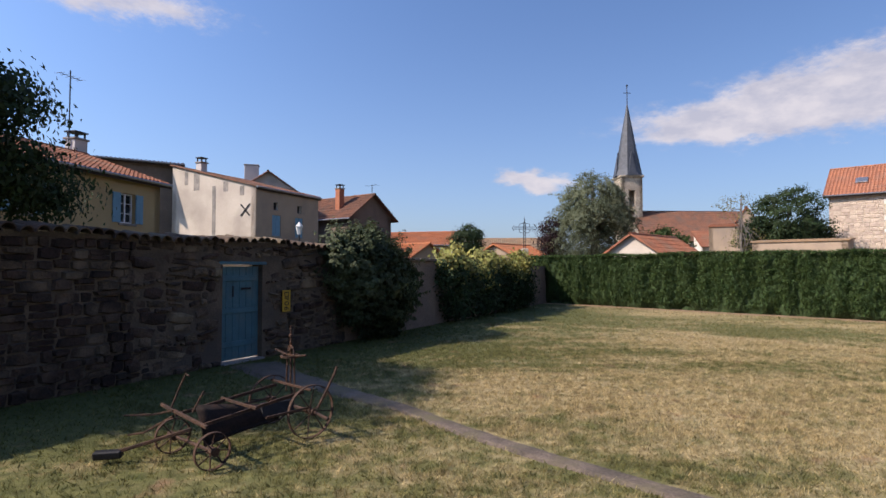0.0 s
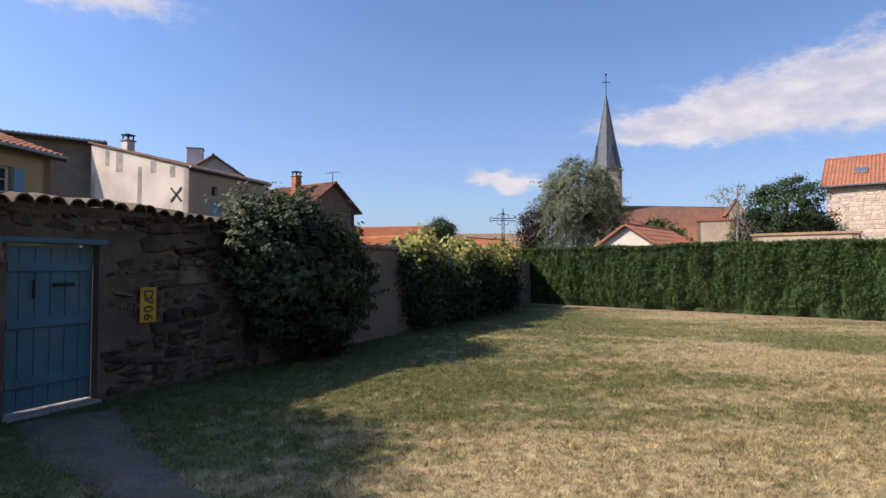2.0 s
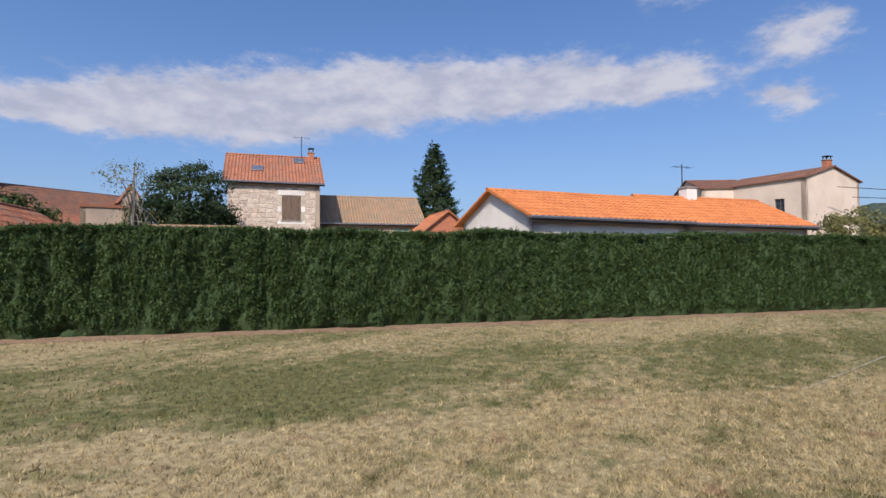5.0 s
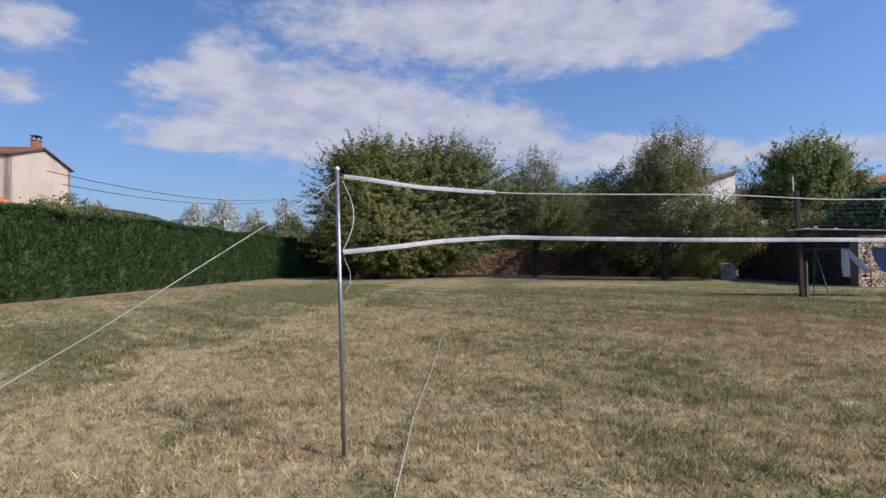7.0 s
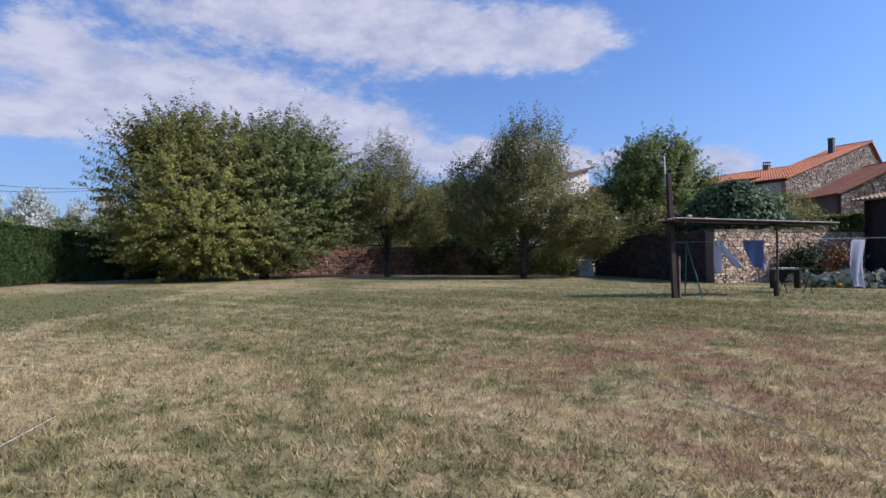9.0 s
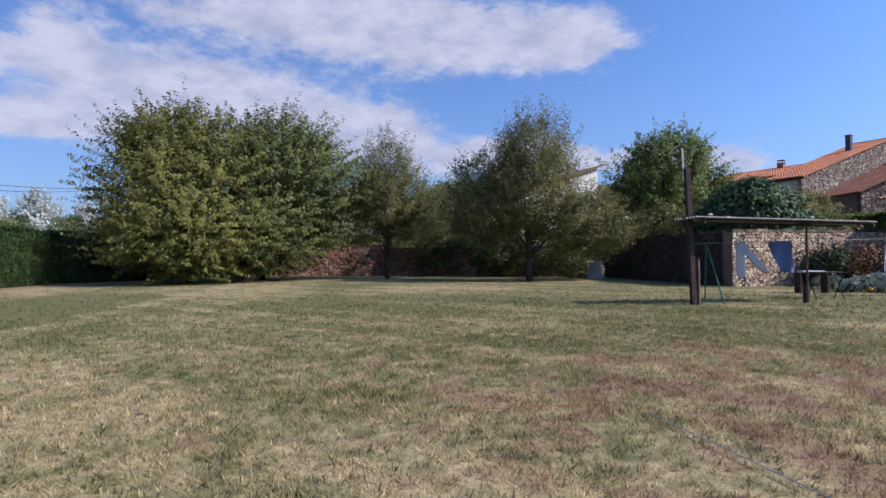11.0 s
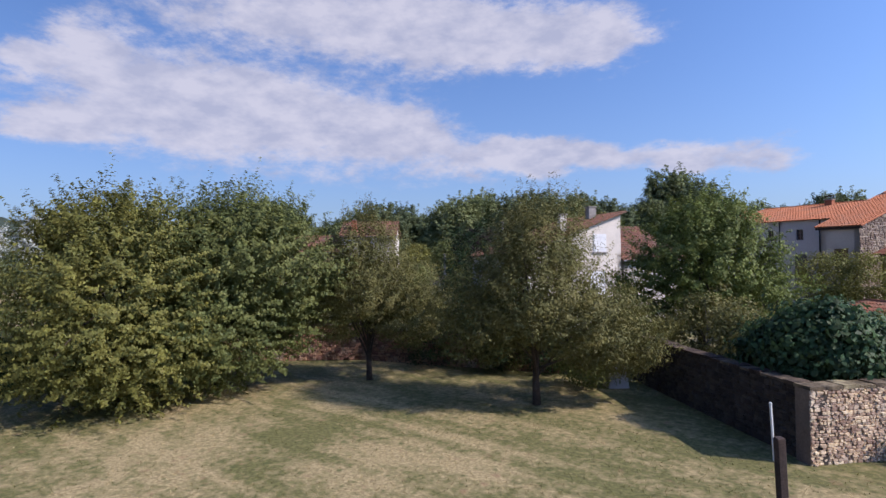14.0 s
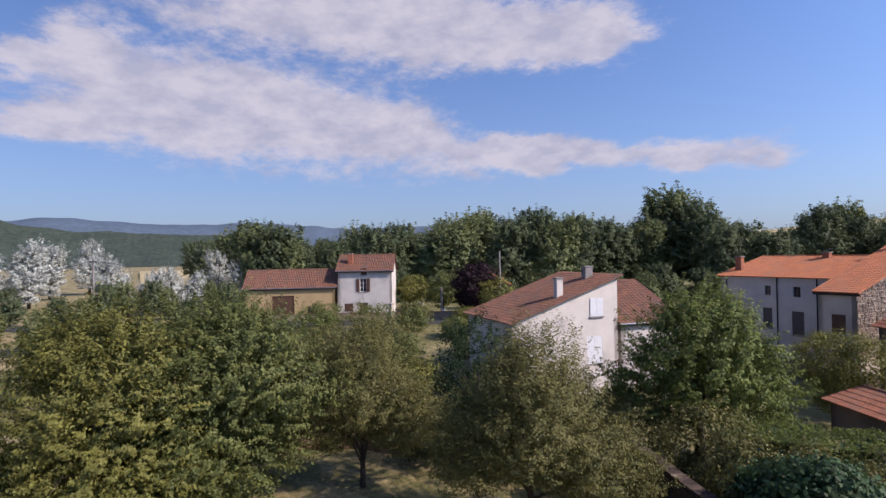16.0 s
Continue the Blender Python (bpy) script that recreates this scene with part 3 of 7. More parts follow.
def roof_slab(bm, a, b, c, d, pitch=0.22, amp=0.035, row=0.42, thick=0.06):
    """A tiled slope: eave a-b, ridge d-c; waves across, steps down the slope, and a plain underside."""
    a, b, c, d = map(Vector, (a, b, c, d))
    w = max((b - a).length, (c - d).length)
    h = (d - a).length
    nu, nv = max(4, int(w / pitch) * 4), max(2, int(h / row))
    nrm = (b - a).cross(d - a).normalized()
    if nrm.z < 0:
        nrm = -nrm
    grid = []
    for j in range(nv):
        for e in (0, 1):
            v = (j + e * 0.999) / nv
            lift = 0.03 * (1 - e)
            l, r = a.lerp(d, v), b.lerp(c, v)
            line = []
            for i in range(nu + 1):
                s = i / nu
                wave = amp * (math.cos(2 * math.pi * s * w / pitch))
                line.append(bm.verts.new(l.lerp(r, s) + nrm * (lift + wave + thick)))
            grid.append(line)
    for r0, r1 in zip(grid, grid[1:]):
        for i in range(nu):
            bm.faces.new((r0[i], r0[i + 1], r1[i + 1], r1[i]))
    under = [bm.verts.new(p) for p in (a, d, c, b)]
    bm.faces.new(under)
    e0 = grid[0]
    for i in range(0, nu):
        x0, x1 = a.lerp(b, i / nu), a.lerp(b, (i + 1) / nu)
        bm.faces.new((bm.verts.new(x0), bm.verts.new(x1), e0[i + 1], e0[i]))
    for p, q, k in ((a, d, 0), (b, c, nu)):
        for r0, r1 in zip(grid, grid[1:]):
            v0, v1 = r0[k], r1[k]
            bm.faces.new((v0, v1, bm.verts.new(v1.co - nrm * (thick + 0.03)), bm.verts.new(v0.co - nrm * (thick + 0.03))))


def half_pipe(bm, a, b, r, seg=6, up=Vector((0, 0, 1))):
    """A half round tile from a to b."""
    a, b = Vector(a), Vector(b)
    side = (b - a).cross(up).normalized()
    upn = side.cross((b - a)).normalized()
    lines = []
    for p, rr in ((a, r), (b, r * 0.86)):
        lines.append([bm.verts.new(p + side * math.cos(t) * rr + upn * math.sin(t) * rr) for t in (math.pi * k / seg for k in range(seg + 1))])
        lines.append([bm.verts.new(p + side * math.cos(t) * rr * 0.82 + upn * math.sin(t) * rr * 0.82) for t in (math.pi * k / seg for k in range(seg + 1))])
    o0, i0, o1, i1 = lines
    for k in range(seg):
        bm.faces.new((o0[k], o0[k + 1], o1[k + 1], o1[k]))
        bm.faces.new((i0[k], i1[k], i1[k + 1], i0[k + 1]))
        bm.faces.new((o0[k], i0[k], i0[k + 1], o0[k + 1]))
        bm.faces.new((o1[k], o1[k + 1], i1[k + 1], i1[k]))


def ridge_tiles(bm, a, b, r=0.11, step=0.4):
    a, b = Vector(a), Vector(b)
    n = max(1, int((b - a).length / step))
    for i in range(n):
        half_pipe(bm, a.lerp(b, i / n), a.lerp(b, (i + 1.08) / n), r)


def window_set(parent, m, w, h, shutter=None, opened=True, bars=2, frame_mat="shutter_white", sill=True, depth=0.14):
    """A window in its opening: m puts the lower left outer corner, x along the wall, y inwards, z up."""
    win = new("window")
    win.parent = parent
    win.matrix_local = m
    bm = bmesh.new()
    t = 0.06
    box(bm, (0, depth, 0), (t, depth + 0.06, h))
    box(bm, (w - t, depth, 0), (w, depth + 0.06, h))
    box(bm, (t, depth, 0), (w - t, depth + 0.06, t))
    box(bm, (t, depth, h - t), (w - t, depth + 0.06, h))
    box(bm, (w / 2 - 0.03, depth - 0.01, t), (w / 2 + 0.03, depth + 0.05, h - t))
    for k in range(1, bars + 1):
        z = h * k / (bars + 1)
        box(bm, (t, depth + 0.01, z - 0.015), (w - t, depth + 0.04, z + 0.015))
    part("frame", bm, M[frame_mat], win)
    bm = bmesh.new()
    box(bm, (t / 2, depth + 0.062, t / 2), (w - t / 2, depth + 0.07, h - t / 2))
    part("pane", bm, M["glass"], win)
    if sill:
        bm = bmesh.new()
        box(bm, (-0.08, -0.06, -0.1), (w + 0.08, 0.12, 0.0), 0.01)
        part("sill", bm, M["concrete"], win)
    if shutter:
        for side in (0, 1):
            bm = bmesh.new()
            sw = w / 2
            if opened:
                x0 = -sw - 0.02 if side == 0 else w + 0.02
                y0, y1 = -0.06, -0.02
            else:
                x0 = 0.005 if side == 0 else w / 2 + 0.005
                sw -= 0.01
                y0, y1 = 0.01, 0.05
            nb = max(2, int(sw / 0.14))
            for k in range(nb):
                box(bm, (x0 + sw * k / nb + 0.002, y0, 0.01), (x0 + sw * (k + 1) / nb - 0.002, y1, h - 0.01))
            for z in (h * 0.14, h * 0.82):
                box(bm, (x0 + 0.02, y0 - 0.02, z), (x0 + sw - 0.02, y0, z + 0.08))
            part("shutter", bm, M[shutter], win)
    return win


def plain_door(parent, m, w, h, material, depth=0.12):
    d = new("door")
    d.parent = parent
    d.matrix_local = m
    bm = bmesh.new()
    nb = max(2, int(w / 0.18))
    for k in range(nb):
        box(bm, (w * k / nb + 0.003, depth, 0.0), (w * (k + 1) / nb - 0.003, depth + 0.05, h))
    part("leaf", bm, M[material], d)
    bm = bmesh.new()
    box(bm, (w * 0.8, depth - 0.04, h * 0.47), (w * 0.88, depth, h * 0.5), 0.006)
    part("handle", bm, M["iron_dark"], d)
    return d


def chimney(parent, x, y, z, w, d, h, material, pot=True, cap=True):
    c = new("chimney")
    c.parent = parent
    c.matrix_local = Matrix.Translation((x, y, z))
    bm = bmesh.new()
    box(bm, (-w / 2, -d / 2, -0.8), (w / 2, d / 2, h), 0.02)
    part("chimney_shaft", bm, M[material], c)
    if cap:
        bm = bmesh.new()
        box(bm, (-w / 2 - 0.06, -d / 2 - 0.06, h), (w / 2 + 0.06, d / 2 + 0.06, h + 0.09), 0.015)
        part("crown", bm, M["concrete"], c)
    if pot:
        bm = bmesh.new()
        for sx in (-1, 1):
            for sy in (-1, 1):
                box(bm, (sx * w * 0.36 - 0.03, sy * d * 0.36 - 0.03, h + 0.09), (sx * w * 0.36 + 0.03, sy * d * 0.36 + 0.03, h + 0.34))
        box(bm, (-w / 2 - 0.03, -d / 2 - 0.03, h + 0.34), (w / 2 + 0.03, d / 2 + 0.03, h + 0.40), 0.01)
        part("cowl", bm, M["iron_dark"], c)
    return c


def aerial(parent, x, y, z, h, arms=5):
    bm = bmesh.new()
    tube(bm, [(x, y, z), (x, y, z + h)], 0.03, 5)
    tube(bm, [(x - 0.6, y, z + h * 0.93), (x + 0.6, y, z + h * 0.93)], 0.014, 4)
    for k in range(arms):
        xx = x - 0.55 + 1.1 * k / (arms - 1)
        tube(bm, [(xx, y - 0.28, z + h * 0.93), (xx, y + 0.28, z + h * 0.93)], 0.01, 4)
    part("aerial", bm, M["iron_dark"], parent)


def house(name, left, right, depth, eave, ridge, base=0.0, wall="plaster_cream", roof="tile_red", style="gable", front=(), right_side=(), left_side=(), over=0.3, pitch=0.24, label="", category="house", ridge_at=0.5, gutter=True, fascia="wood_dark"):
    """A house whose front runs from left to right (plan points as seen from outside), going back by depth.
    style: gable (ridge along the front), cross (gable over the front), shed (rises to the back), hip.
    Openings: (kind, s, z, w, h, option)."""
    l, r = Vector((*left, 0)), Vector((*right, 0))
    u = (r - l)
    L = u.length
    ang = math.atan2(u.y, u.x)
    root = thing(name, Matrix.Translation((l.x, l.y, base)) @ Matrix.Rotation(ang, 4, "Z"), label, category)
    H, R, D = eave - base, ridge - base, depth
    bm = bmesh.new()
    sides = {
        "front": ((0, 0, 0), (1, 0, 0), L, front),
        "right": ((L, 0, 0), (0, 1, 0), D, right_side),
        "back": ((L, D, 0), (-1, 0, 0), L, ()),
        "left": ((0, D, 0), (0, -1, 0), D, left_side),
    }
    for p, uu, w, holes in sides.values():
        wall_panel(bm, p, uu, w, H, 0.35, [h[1:5] for h in holes if h[2] + h[4] < H])

    def tri(*pts):
        bm.faces.new([bm.verts.new(q) for q in pts])

    if style == "gable":
        ry = D * ridge_at
        for x0, x1 in ((0, 0.35), (L, L - 0.35)):
            tri((x0, 0, H), (x0, D, H), (x0, ry, R))
            tri((x1, 0, H), (x1, D, H), (x1, ry, R))
    elif style == "cross":
        rx = L * ridge_at
        for y0, y1 in ((0, 0.35), (D, D - 0.35)):
            tri((0, y0, H), (L, y0, H), (rx, y0, R))
            tri((0, y1, H), (L, y1, H), (rx, y1, R))
    elif style == "shed":
        for x0 in (0, L):
            tri((x0, 0, H), (x0, D, H), (x0, D, R))
        bm.faces.new([bm.verts.new(q) for q in ((0, D, H), (L, D, H), (L, D, R), (0, D, R))])
    elif style == "shed_side":
        for y0 in (0, D):
            tri((0, y0, H), (L, y0, H), (L, y0, R))
        bm.faces.new([bm.verts.new(q) for q in ((L, 0, H), (L, D, H), (L, D, R), (L, 0, R))])
    part("wall", bm, M[wall], root)
    bm = bmesh.new()
    o = over
    if style == "gable":
        ry = D * ridge_at
        k = (R - H) / ry
        k2 = (R - H) / (D - ry)
        roof_slab(bm, (-o, -o, H - o * k), (L + o, -o, H - o * k), (L + o, ry, R), (-o, ry, R), pitch)
        roof_slab(bm, (L + o, D + o, H - o * k2), (-o, D + o, H - o * k2), (-o, ry, R), (L + o, ry, R), pitch)
        ridge_tiles(bm, (-o, ry, R + 0.05), (L + o, ry, R + 0.05))
    elif style == "cross":
        rx = L * ridge_at
        k = (R - H) / rx
        k2 = (R - H) / (L - rx)
        roof_slab(bm, (-o, D + o, H - o * k), (-o, -o, H - o * k), (rx, -o, R), (rx, D + o, R), pitch)
        roof_slab(bm, (L + o, -o, H - o * k2), (L + o, D + o, H - o * k2), (rx, D + o, R), (rx, -o, R), pitch)
        ridge_tiles(bm, (rx, -o, R + 0.05), (rx, D + o, R + 0.05))
    elif style == "shed":
        k = (R - H) / D
        roof_slab(bm, (-o, -o, H - o * k), (L + o, -o, H - o * k), (L + o, D + o, R + o * k), (-o, D + o, R + o * k), pitch)
    elif style == "shed_side":
        k = (R - H) / L
        roof_slab(bm, (-o, D + o, H - o * k), (-o, -o, H - o * k), (L + o, -o, R + o * k), (L + o, D + o, R + o * k), pitch)
    elif style == "hip":
        ry = D / 2
        k = (R - H) / ry
        roof_slab(bm, (-o, -o, H - o * k), (L + o, -o, H - o * k), (L - ry, ry, R), (ry, ry, R), pitch)
        roof_slab(bm, (L + o, D + o, H - o * k), (-o, D + o, H - o * k), (ry, ry, R), (L - ry, ry, R), pitch)
        roof_slab(bm, (L + o, -o, H - o * k), (L + o, D + o, H - o * k), (L - ry, ry, R + 0.001), (L - ry, ry, R), pitch)
        roof_slab(bm, (-o, D + o, H - o * k), (-o, -o, H - o * k), (ry, ry, R), (ry, ry, R + 0.001), pitch)
        ridge_tiles(bm, (ry, ry, R + 0.05), (L - ry, ry, R + 0.05))
    part("roof", bm, M[roof], root)
    if gutter and style in ("gable", "shed", "hip"):
        k = (R - H) / (D * (ridge_at if style == "gable" else 1 if style == "shed" else 0.5))
        bm = bmesh.new()
        box(bm, (-o, -o - 0.03, H - o * k - 0.16), (L + o, -o - 0.003, H - o * k + 0.03))
        part("fascia", bm, M[fascia], root)
        bm = bmesh.new()
        tube(bm, [(-o, -o - 0.09, H - o * k + 0.01), (L + o, -o - 0.09, H - o * k - 0.02)], 0.06, 6)
        part("gutter", bm, M["steel"], root)
    for key, (p, uu, w, holes) in sides.items():
        for h in holes:
            kind, s, z, ww, hh = h[:5]
            opt = h[5] if len(h) > 5 else None
            out = Vector((uu[1], -uu[0], 0)) * (0.0 if z + hh < H else 0.07)
            m = Matrix.Translation(Vector(p) + out + Vector(uu) * s + Vector((0, 0, z))) @ Matrix.Rotation(math.atan2(uu[1], uu[0]), 4, "Z")
            if kind == "window":
                window_set(root, m, ww, hh, opt, True)
            elif kind == "closed":
                window_set(root, m, ww, hh, opt, False)
            elif kind == "bare":
                window_set(root, m, ww, hh, None, frame_mat="shutter_grey", sill=False)
            else:
                plain_door(root, m, ww, hh, opt or "shutter_brown")
    return root


# ---------- foliage ----------
rng = np.random.default_rng(7)


def leaves(centres, size, spread=0.5, up=0.7, aspect=0.5, fold=0.25, grow=None, lead=None):
    """Leaf quads at centres (n, 3), randomly turned; returns verts and faces."""
    n = len(centres)
    nrm = rng.normal(size=(n, 3))
    if lead is None:
        nrm[:, 2] = np.abs(nrm[:, 2]) + up
    else:
        nrm = nrm * 0.5 + lead
        nrm[:, 2] += up * 0.4
    nrm /= np.linalg.norm(nrm, axis=1)[:, None]
    t = rng.normal(size=(n, 3))
    t[:, 2] -= 0.4
    if grow is not None:
        t = t * 0.45 + np.array(grow)
    t -= nrm * (t * nrm).sum(1)[:, None]
    t /= np.linalg.norm(t, axis=1)[:, None] + 1e-9
    b = np.cross(nrm, t)
    s = size * rng.uniform(1 - spread, 1 + spread, n)[:, None]
    w = s * aspect
    v = np.stack([centres - t * s * 0.5, centres + b * w * 0.5 + nrm * s * fold * 0.5, centres + t * s * 0.5, centres - b * w * 0.5 + nrm * s * fold * 0.5], 1).reshape(-1, 3)
    f = np.arange(4 * n).reshape(n, 4)
    return v, f


def lump(shape_c, shape_r, n, inner=0.55, rough=0.28, seed=0, flat_base=None):
    """Clump centres inside an uneven ellipsoid, mostly near its skin."""
    d = rng.normal(size=(n, 3))
    d /= np.linalg.norm(d, axis=1)[:, None]
    bumps = np.array([noise.noise(Vector(x * 1.7 + seed * 7.3)) for x in d]) + 0.5 * np.array([noise.noise(Vector(x * 4.1 + seed * 3.1)) for x in d])
    rad = (inner + (1 - inner) * rng.uniform(0, 1, n) ** 0.5) * (1 + rough * bumps)
    p = np.array(shape_c) + d * rad[:, None] * np.array(shape_r)
    if flat_base is not None:
        low = p[:, 2] < flat_base
        p[low, 2] = flat_base + rng.uniform(0, 0.5, low.sum())
    return p


def crown_leaves(clumps, per, radius, size, spray=0.0, centre=None, rise=0.35, **kw):
    """Leaves round each clump; with spray, strung along a twig that points outwards from the crown's centre."""
    n = len(clumps)
    off = rng.normal(size=(n, per, 3)) * np.array([1, 1, 0.5]) * radius * 0.5
    if spray:
        c0 = clumps.mean(0) if centre is None else np.array(centre)
        d = clumps - c0
        d /= np.linalg.norm(d, axis=1)[:, None] + 1e-6
        d[:, 2] = d[:, 2] * 0.6 + rise
        d += rng.normal(0, 0.25, d.shape)
        t = rng.uniform(-0.4, 1.0, (n, per, 1))
        off = off * (0.62 - 0.42 * np.clip(t, 0, 1)) + d[:, None, :] * t * spray * rng.uniform(0.5, 1.3, (n, 1, 1))
    # leaves face outwards from their twig and from the crown, so that each clump has a lit and a shaded side
    mid = clumps.mean(0)
    out = clumps - mid
    out /= np.linalg.norm(out, axis=1)[:, None] + 1e-6
    face = off / (np.linalg.norm(off, axis=2)[:, :, None] + 1e-6) + 0.6 * out[:, None, :]
    c = (clumps[:, None, :] + off).reshape(-1, 3)
    return leaves(c, size, lead=face.reshape(-1, 3), **kw)


def branches(bm, base, height, r, tips, seg=7, lean=(0, 0)):
    """Trunk and limbs that reach for some of the clumps."""
    base = Vector(base)
    top = base + Vector((lean[0], lean[1], height))
    pts = [base, base.lerp(top, 0.3) + Vector((0.06, -0.05, 0)), base.lerp(top, 0.65) + Vector((-0.05, 0.05, 0)), top]
    tube(bm, pts, [r * 1.25, r, r * 0.75, r * 0.3], seg)
    for i, tip in enumerate(tips):
        tip = Vector(tip)
        k = 0.3 + 0.6 * ((i * 0.618) % 1)
        s = base.lerp(top, k)
        mid = s.lerp(tip, 0.5) + Vector((0, 0, 0.25 + 0.1 * (i % 3)))
        rr = r * (0.55 - 0.35 * k)
        tube(bm, [s, mid, tip], [rr, rr * 0.6, rr * 0.18], 5)


def tree(name, at, trunk_h, trunk_r, lumps, leaf, size, per, n, label, bark="bark", radius=0.55, limbs=14, group="", lean=(0, 0), inner=0.45, aspect=0.5, seed=1, flat_base=None, spray=0.0, rise=0.35):
    """lumps: (dx, dy, z, rx, ry, rz) ellipsoids that make up the crown."""
    root = thing(name, Matrix.Translation(at), label, "tree" if "tree" in name else "bush", group)
    vol = [l[3] * l[4] * l[5] for l in lumps]
    cl = np.concatenate([lump(l[:3], l[3:6], max(6, int(n * v ** 0.67 / sum(q ** 0.67 for q in vol))), inner, seed=seed + i, flat_base=flat_base) for i, (l, v) in enumerate(zip(lumps, vol))])
    v, f = crown_leaves(cl, per, radius, size, spray=spray, rise=rise, centre=(0, 0, cl[:, 2].mean() * 0.8), aspect=aspect)
    if flat_base is not None:
        v[:, 2] = np.where(v[:, 2] < 0.05, 0.05 + np.abs(v[:, 2]) * 0.2, v[:, 2])
    raw("crown", v, f, M[leaf], root)
    bm = bmesh.new()
    pick = cl[rng.choice(len(cl), min(limbs, len(cl)), replace=False)]
    branches(bm, (0, 0, -0.1), trunk_h, trunk_r, pick, lean=lean)
    part("trunk", bm, M[bark], root, smooth=True)
    return root


# ---------- ground ----------
def height(x, y):
    """The garden is level; the land rises gently behind it."""
    s = (x - 13.4) * 0.62 - (y + 0.6) * 0.785
    t = min(1.0, max(0.0, (s - 34) / 42))
    return 2.4 * t * t * (3 - 2 * t)


def build_ground():
    cx, cy = 15.0, 0.0
    rad = [0.0] + [3 * 1.13 ** k for k in range(60)]
    rad = [r for r in rad if r < 4200]
    seg = 120
    verts, faces = [(cx, cy, height(cx, cy))], []
    for r in rad[1:]:
        for k in range(seg):
            a = 2 * math.pi * k / seg
            x, y = cx + r * math.cos(a), cy + r * math.sin(a)
            verts.append((x, y, height(x, y)))
    quads = []
    for i in range(len(rad) - 2):
        for k in range(seg):
            a, b = 1 + i * seg + k, 1 + i * seg + (k + 1) % seg
            quads.append((a, b, b + seg, a + seg))
    for k in range(seg):
        quads.append((0, 1 + k, 1 + (k + 1) % seg, 1 + (k + 1) % seg))
    bm = bmesh.new()
    vs = [bm.verts.new(v) for v in verts]
    for q in quads:
        q = list(dict.fromkeys(q))
        bm.faces.new([vs[i] for i in q])
    bmesh.ops.recalc_face_normals(bm, faces=bm.faces[:])
    if sum(f.normal.z for f in bm.faces) < 0:
        bmesh.ops.reverse_faces(bm, faces=bm.faces[:])
    ob = part("ground", bm, M["lawn"], smooth=True)
    return tagged(ob, "mown lawn with dry straw patches and green tufts", "ground", kind="structure")


build_ground()

# axes of the garden: W along the old west wall, H along the clipped hedge
W0, WD = Vector((-4.2, 11.4, 0)), Vector((0.465, 0.885, 0)).normalized()
WN = Vector((WD.y, -WD.x, 0))          # towards the lawn
H0, H1 = Vector((5.4, 30.2, 0)), Vector((42.9, -6.4, 0))
HD = (H1 - H0).normalized()
HN = Vector((HD.y, -HD.x, 0))          # towards the lawn
if HN.dot(Vector((10, 5, 0)) - H0) < 0:
    HN = -HN


def wp(s, off=0.0, z=0.0):
    return W0 + WD * s + WN * off + Vector((0, 0, z))


# ---------- garden boundary: old west wall ----------
def west_wall():
    root = thing("wall_west", Matrix.Translation((0, 0, 0)), "old rubble stone garden wall with a crest of clay tiles", "wall", kind="structure")
    ang = math.atan2(WD.y, WD.x)
    m = Matrix.Translation(W0) @ Matrix.Rotation(ang, 4, "Z")
    bm = bmesh.new()
    # mortar core, its outer face set back behind the stones; the doorway goes through
    wall_panel(bm, (-13, -0.06, 0), (1, 0, 0), 16.4, 2.42, 0.42, [(12.52, -0.0, 1.05, 2.06)])
    bm.transform(m)
    part("core", bm, M["mortar"], root)
    bm = bmesh.new()
    wall_panel(bm, (3.41, -0.02, 0), (1, 0, 0), 5.0, 2.14, 0.42)
    bm.transform(m)
    part("rendered_stretch", bm, M["plaster_old"], root, "patchy old render over stone")
    bm = bmesh.new()
    wall_panel(bm, (8.42, 0.06, 0), (1, 0, 0), 13.2, 2.0, 0.4)
    bm.transform(m)
    part("far_stretch", bm, M["plaster_old"], root)
    bm = bmesh.new()
    for i in range(9):
        s0 = 3.42 + i * 0.555
        box(bm, (s0, -0.1, 2.14), (s0 + 0.54, 0.46, 2.24), 0.02)
    bm.transform(m)
    part("coping", bm, M["plaster_old"], root)
    return root, m


wall_root, WM = west_wall()


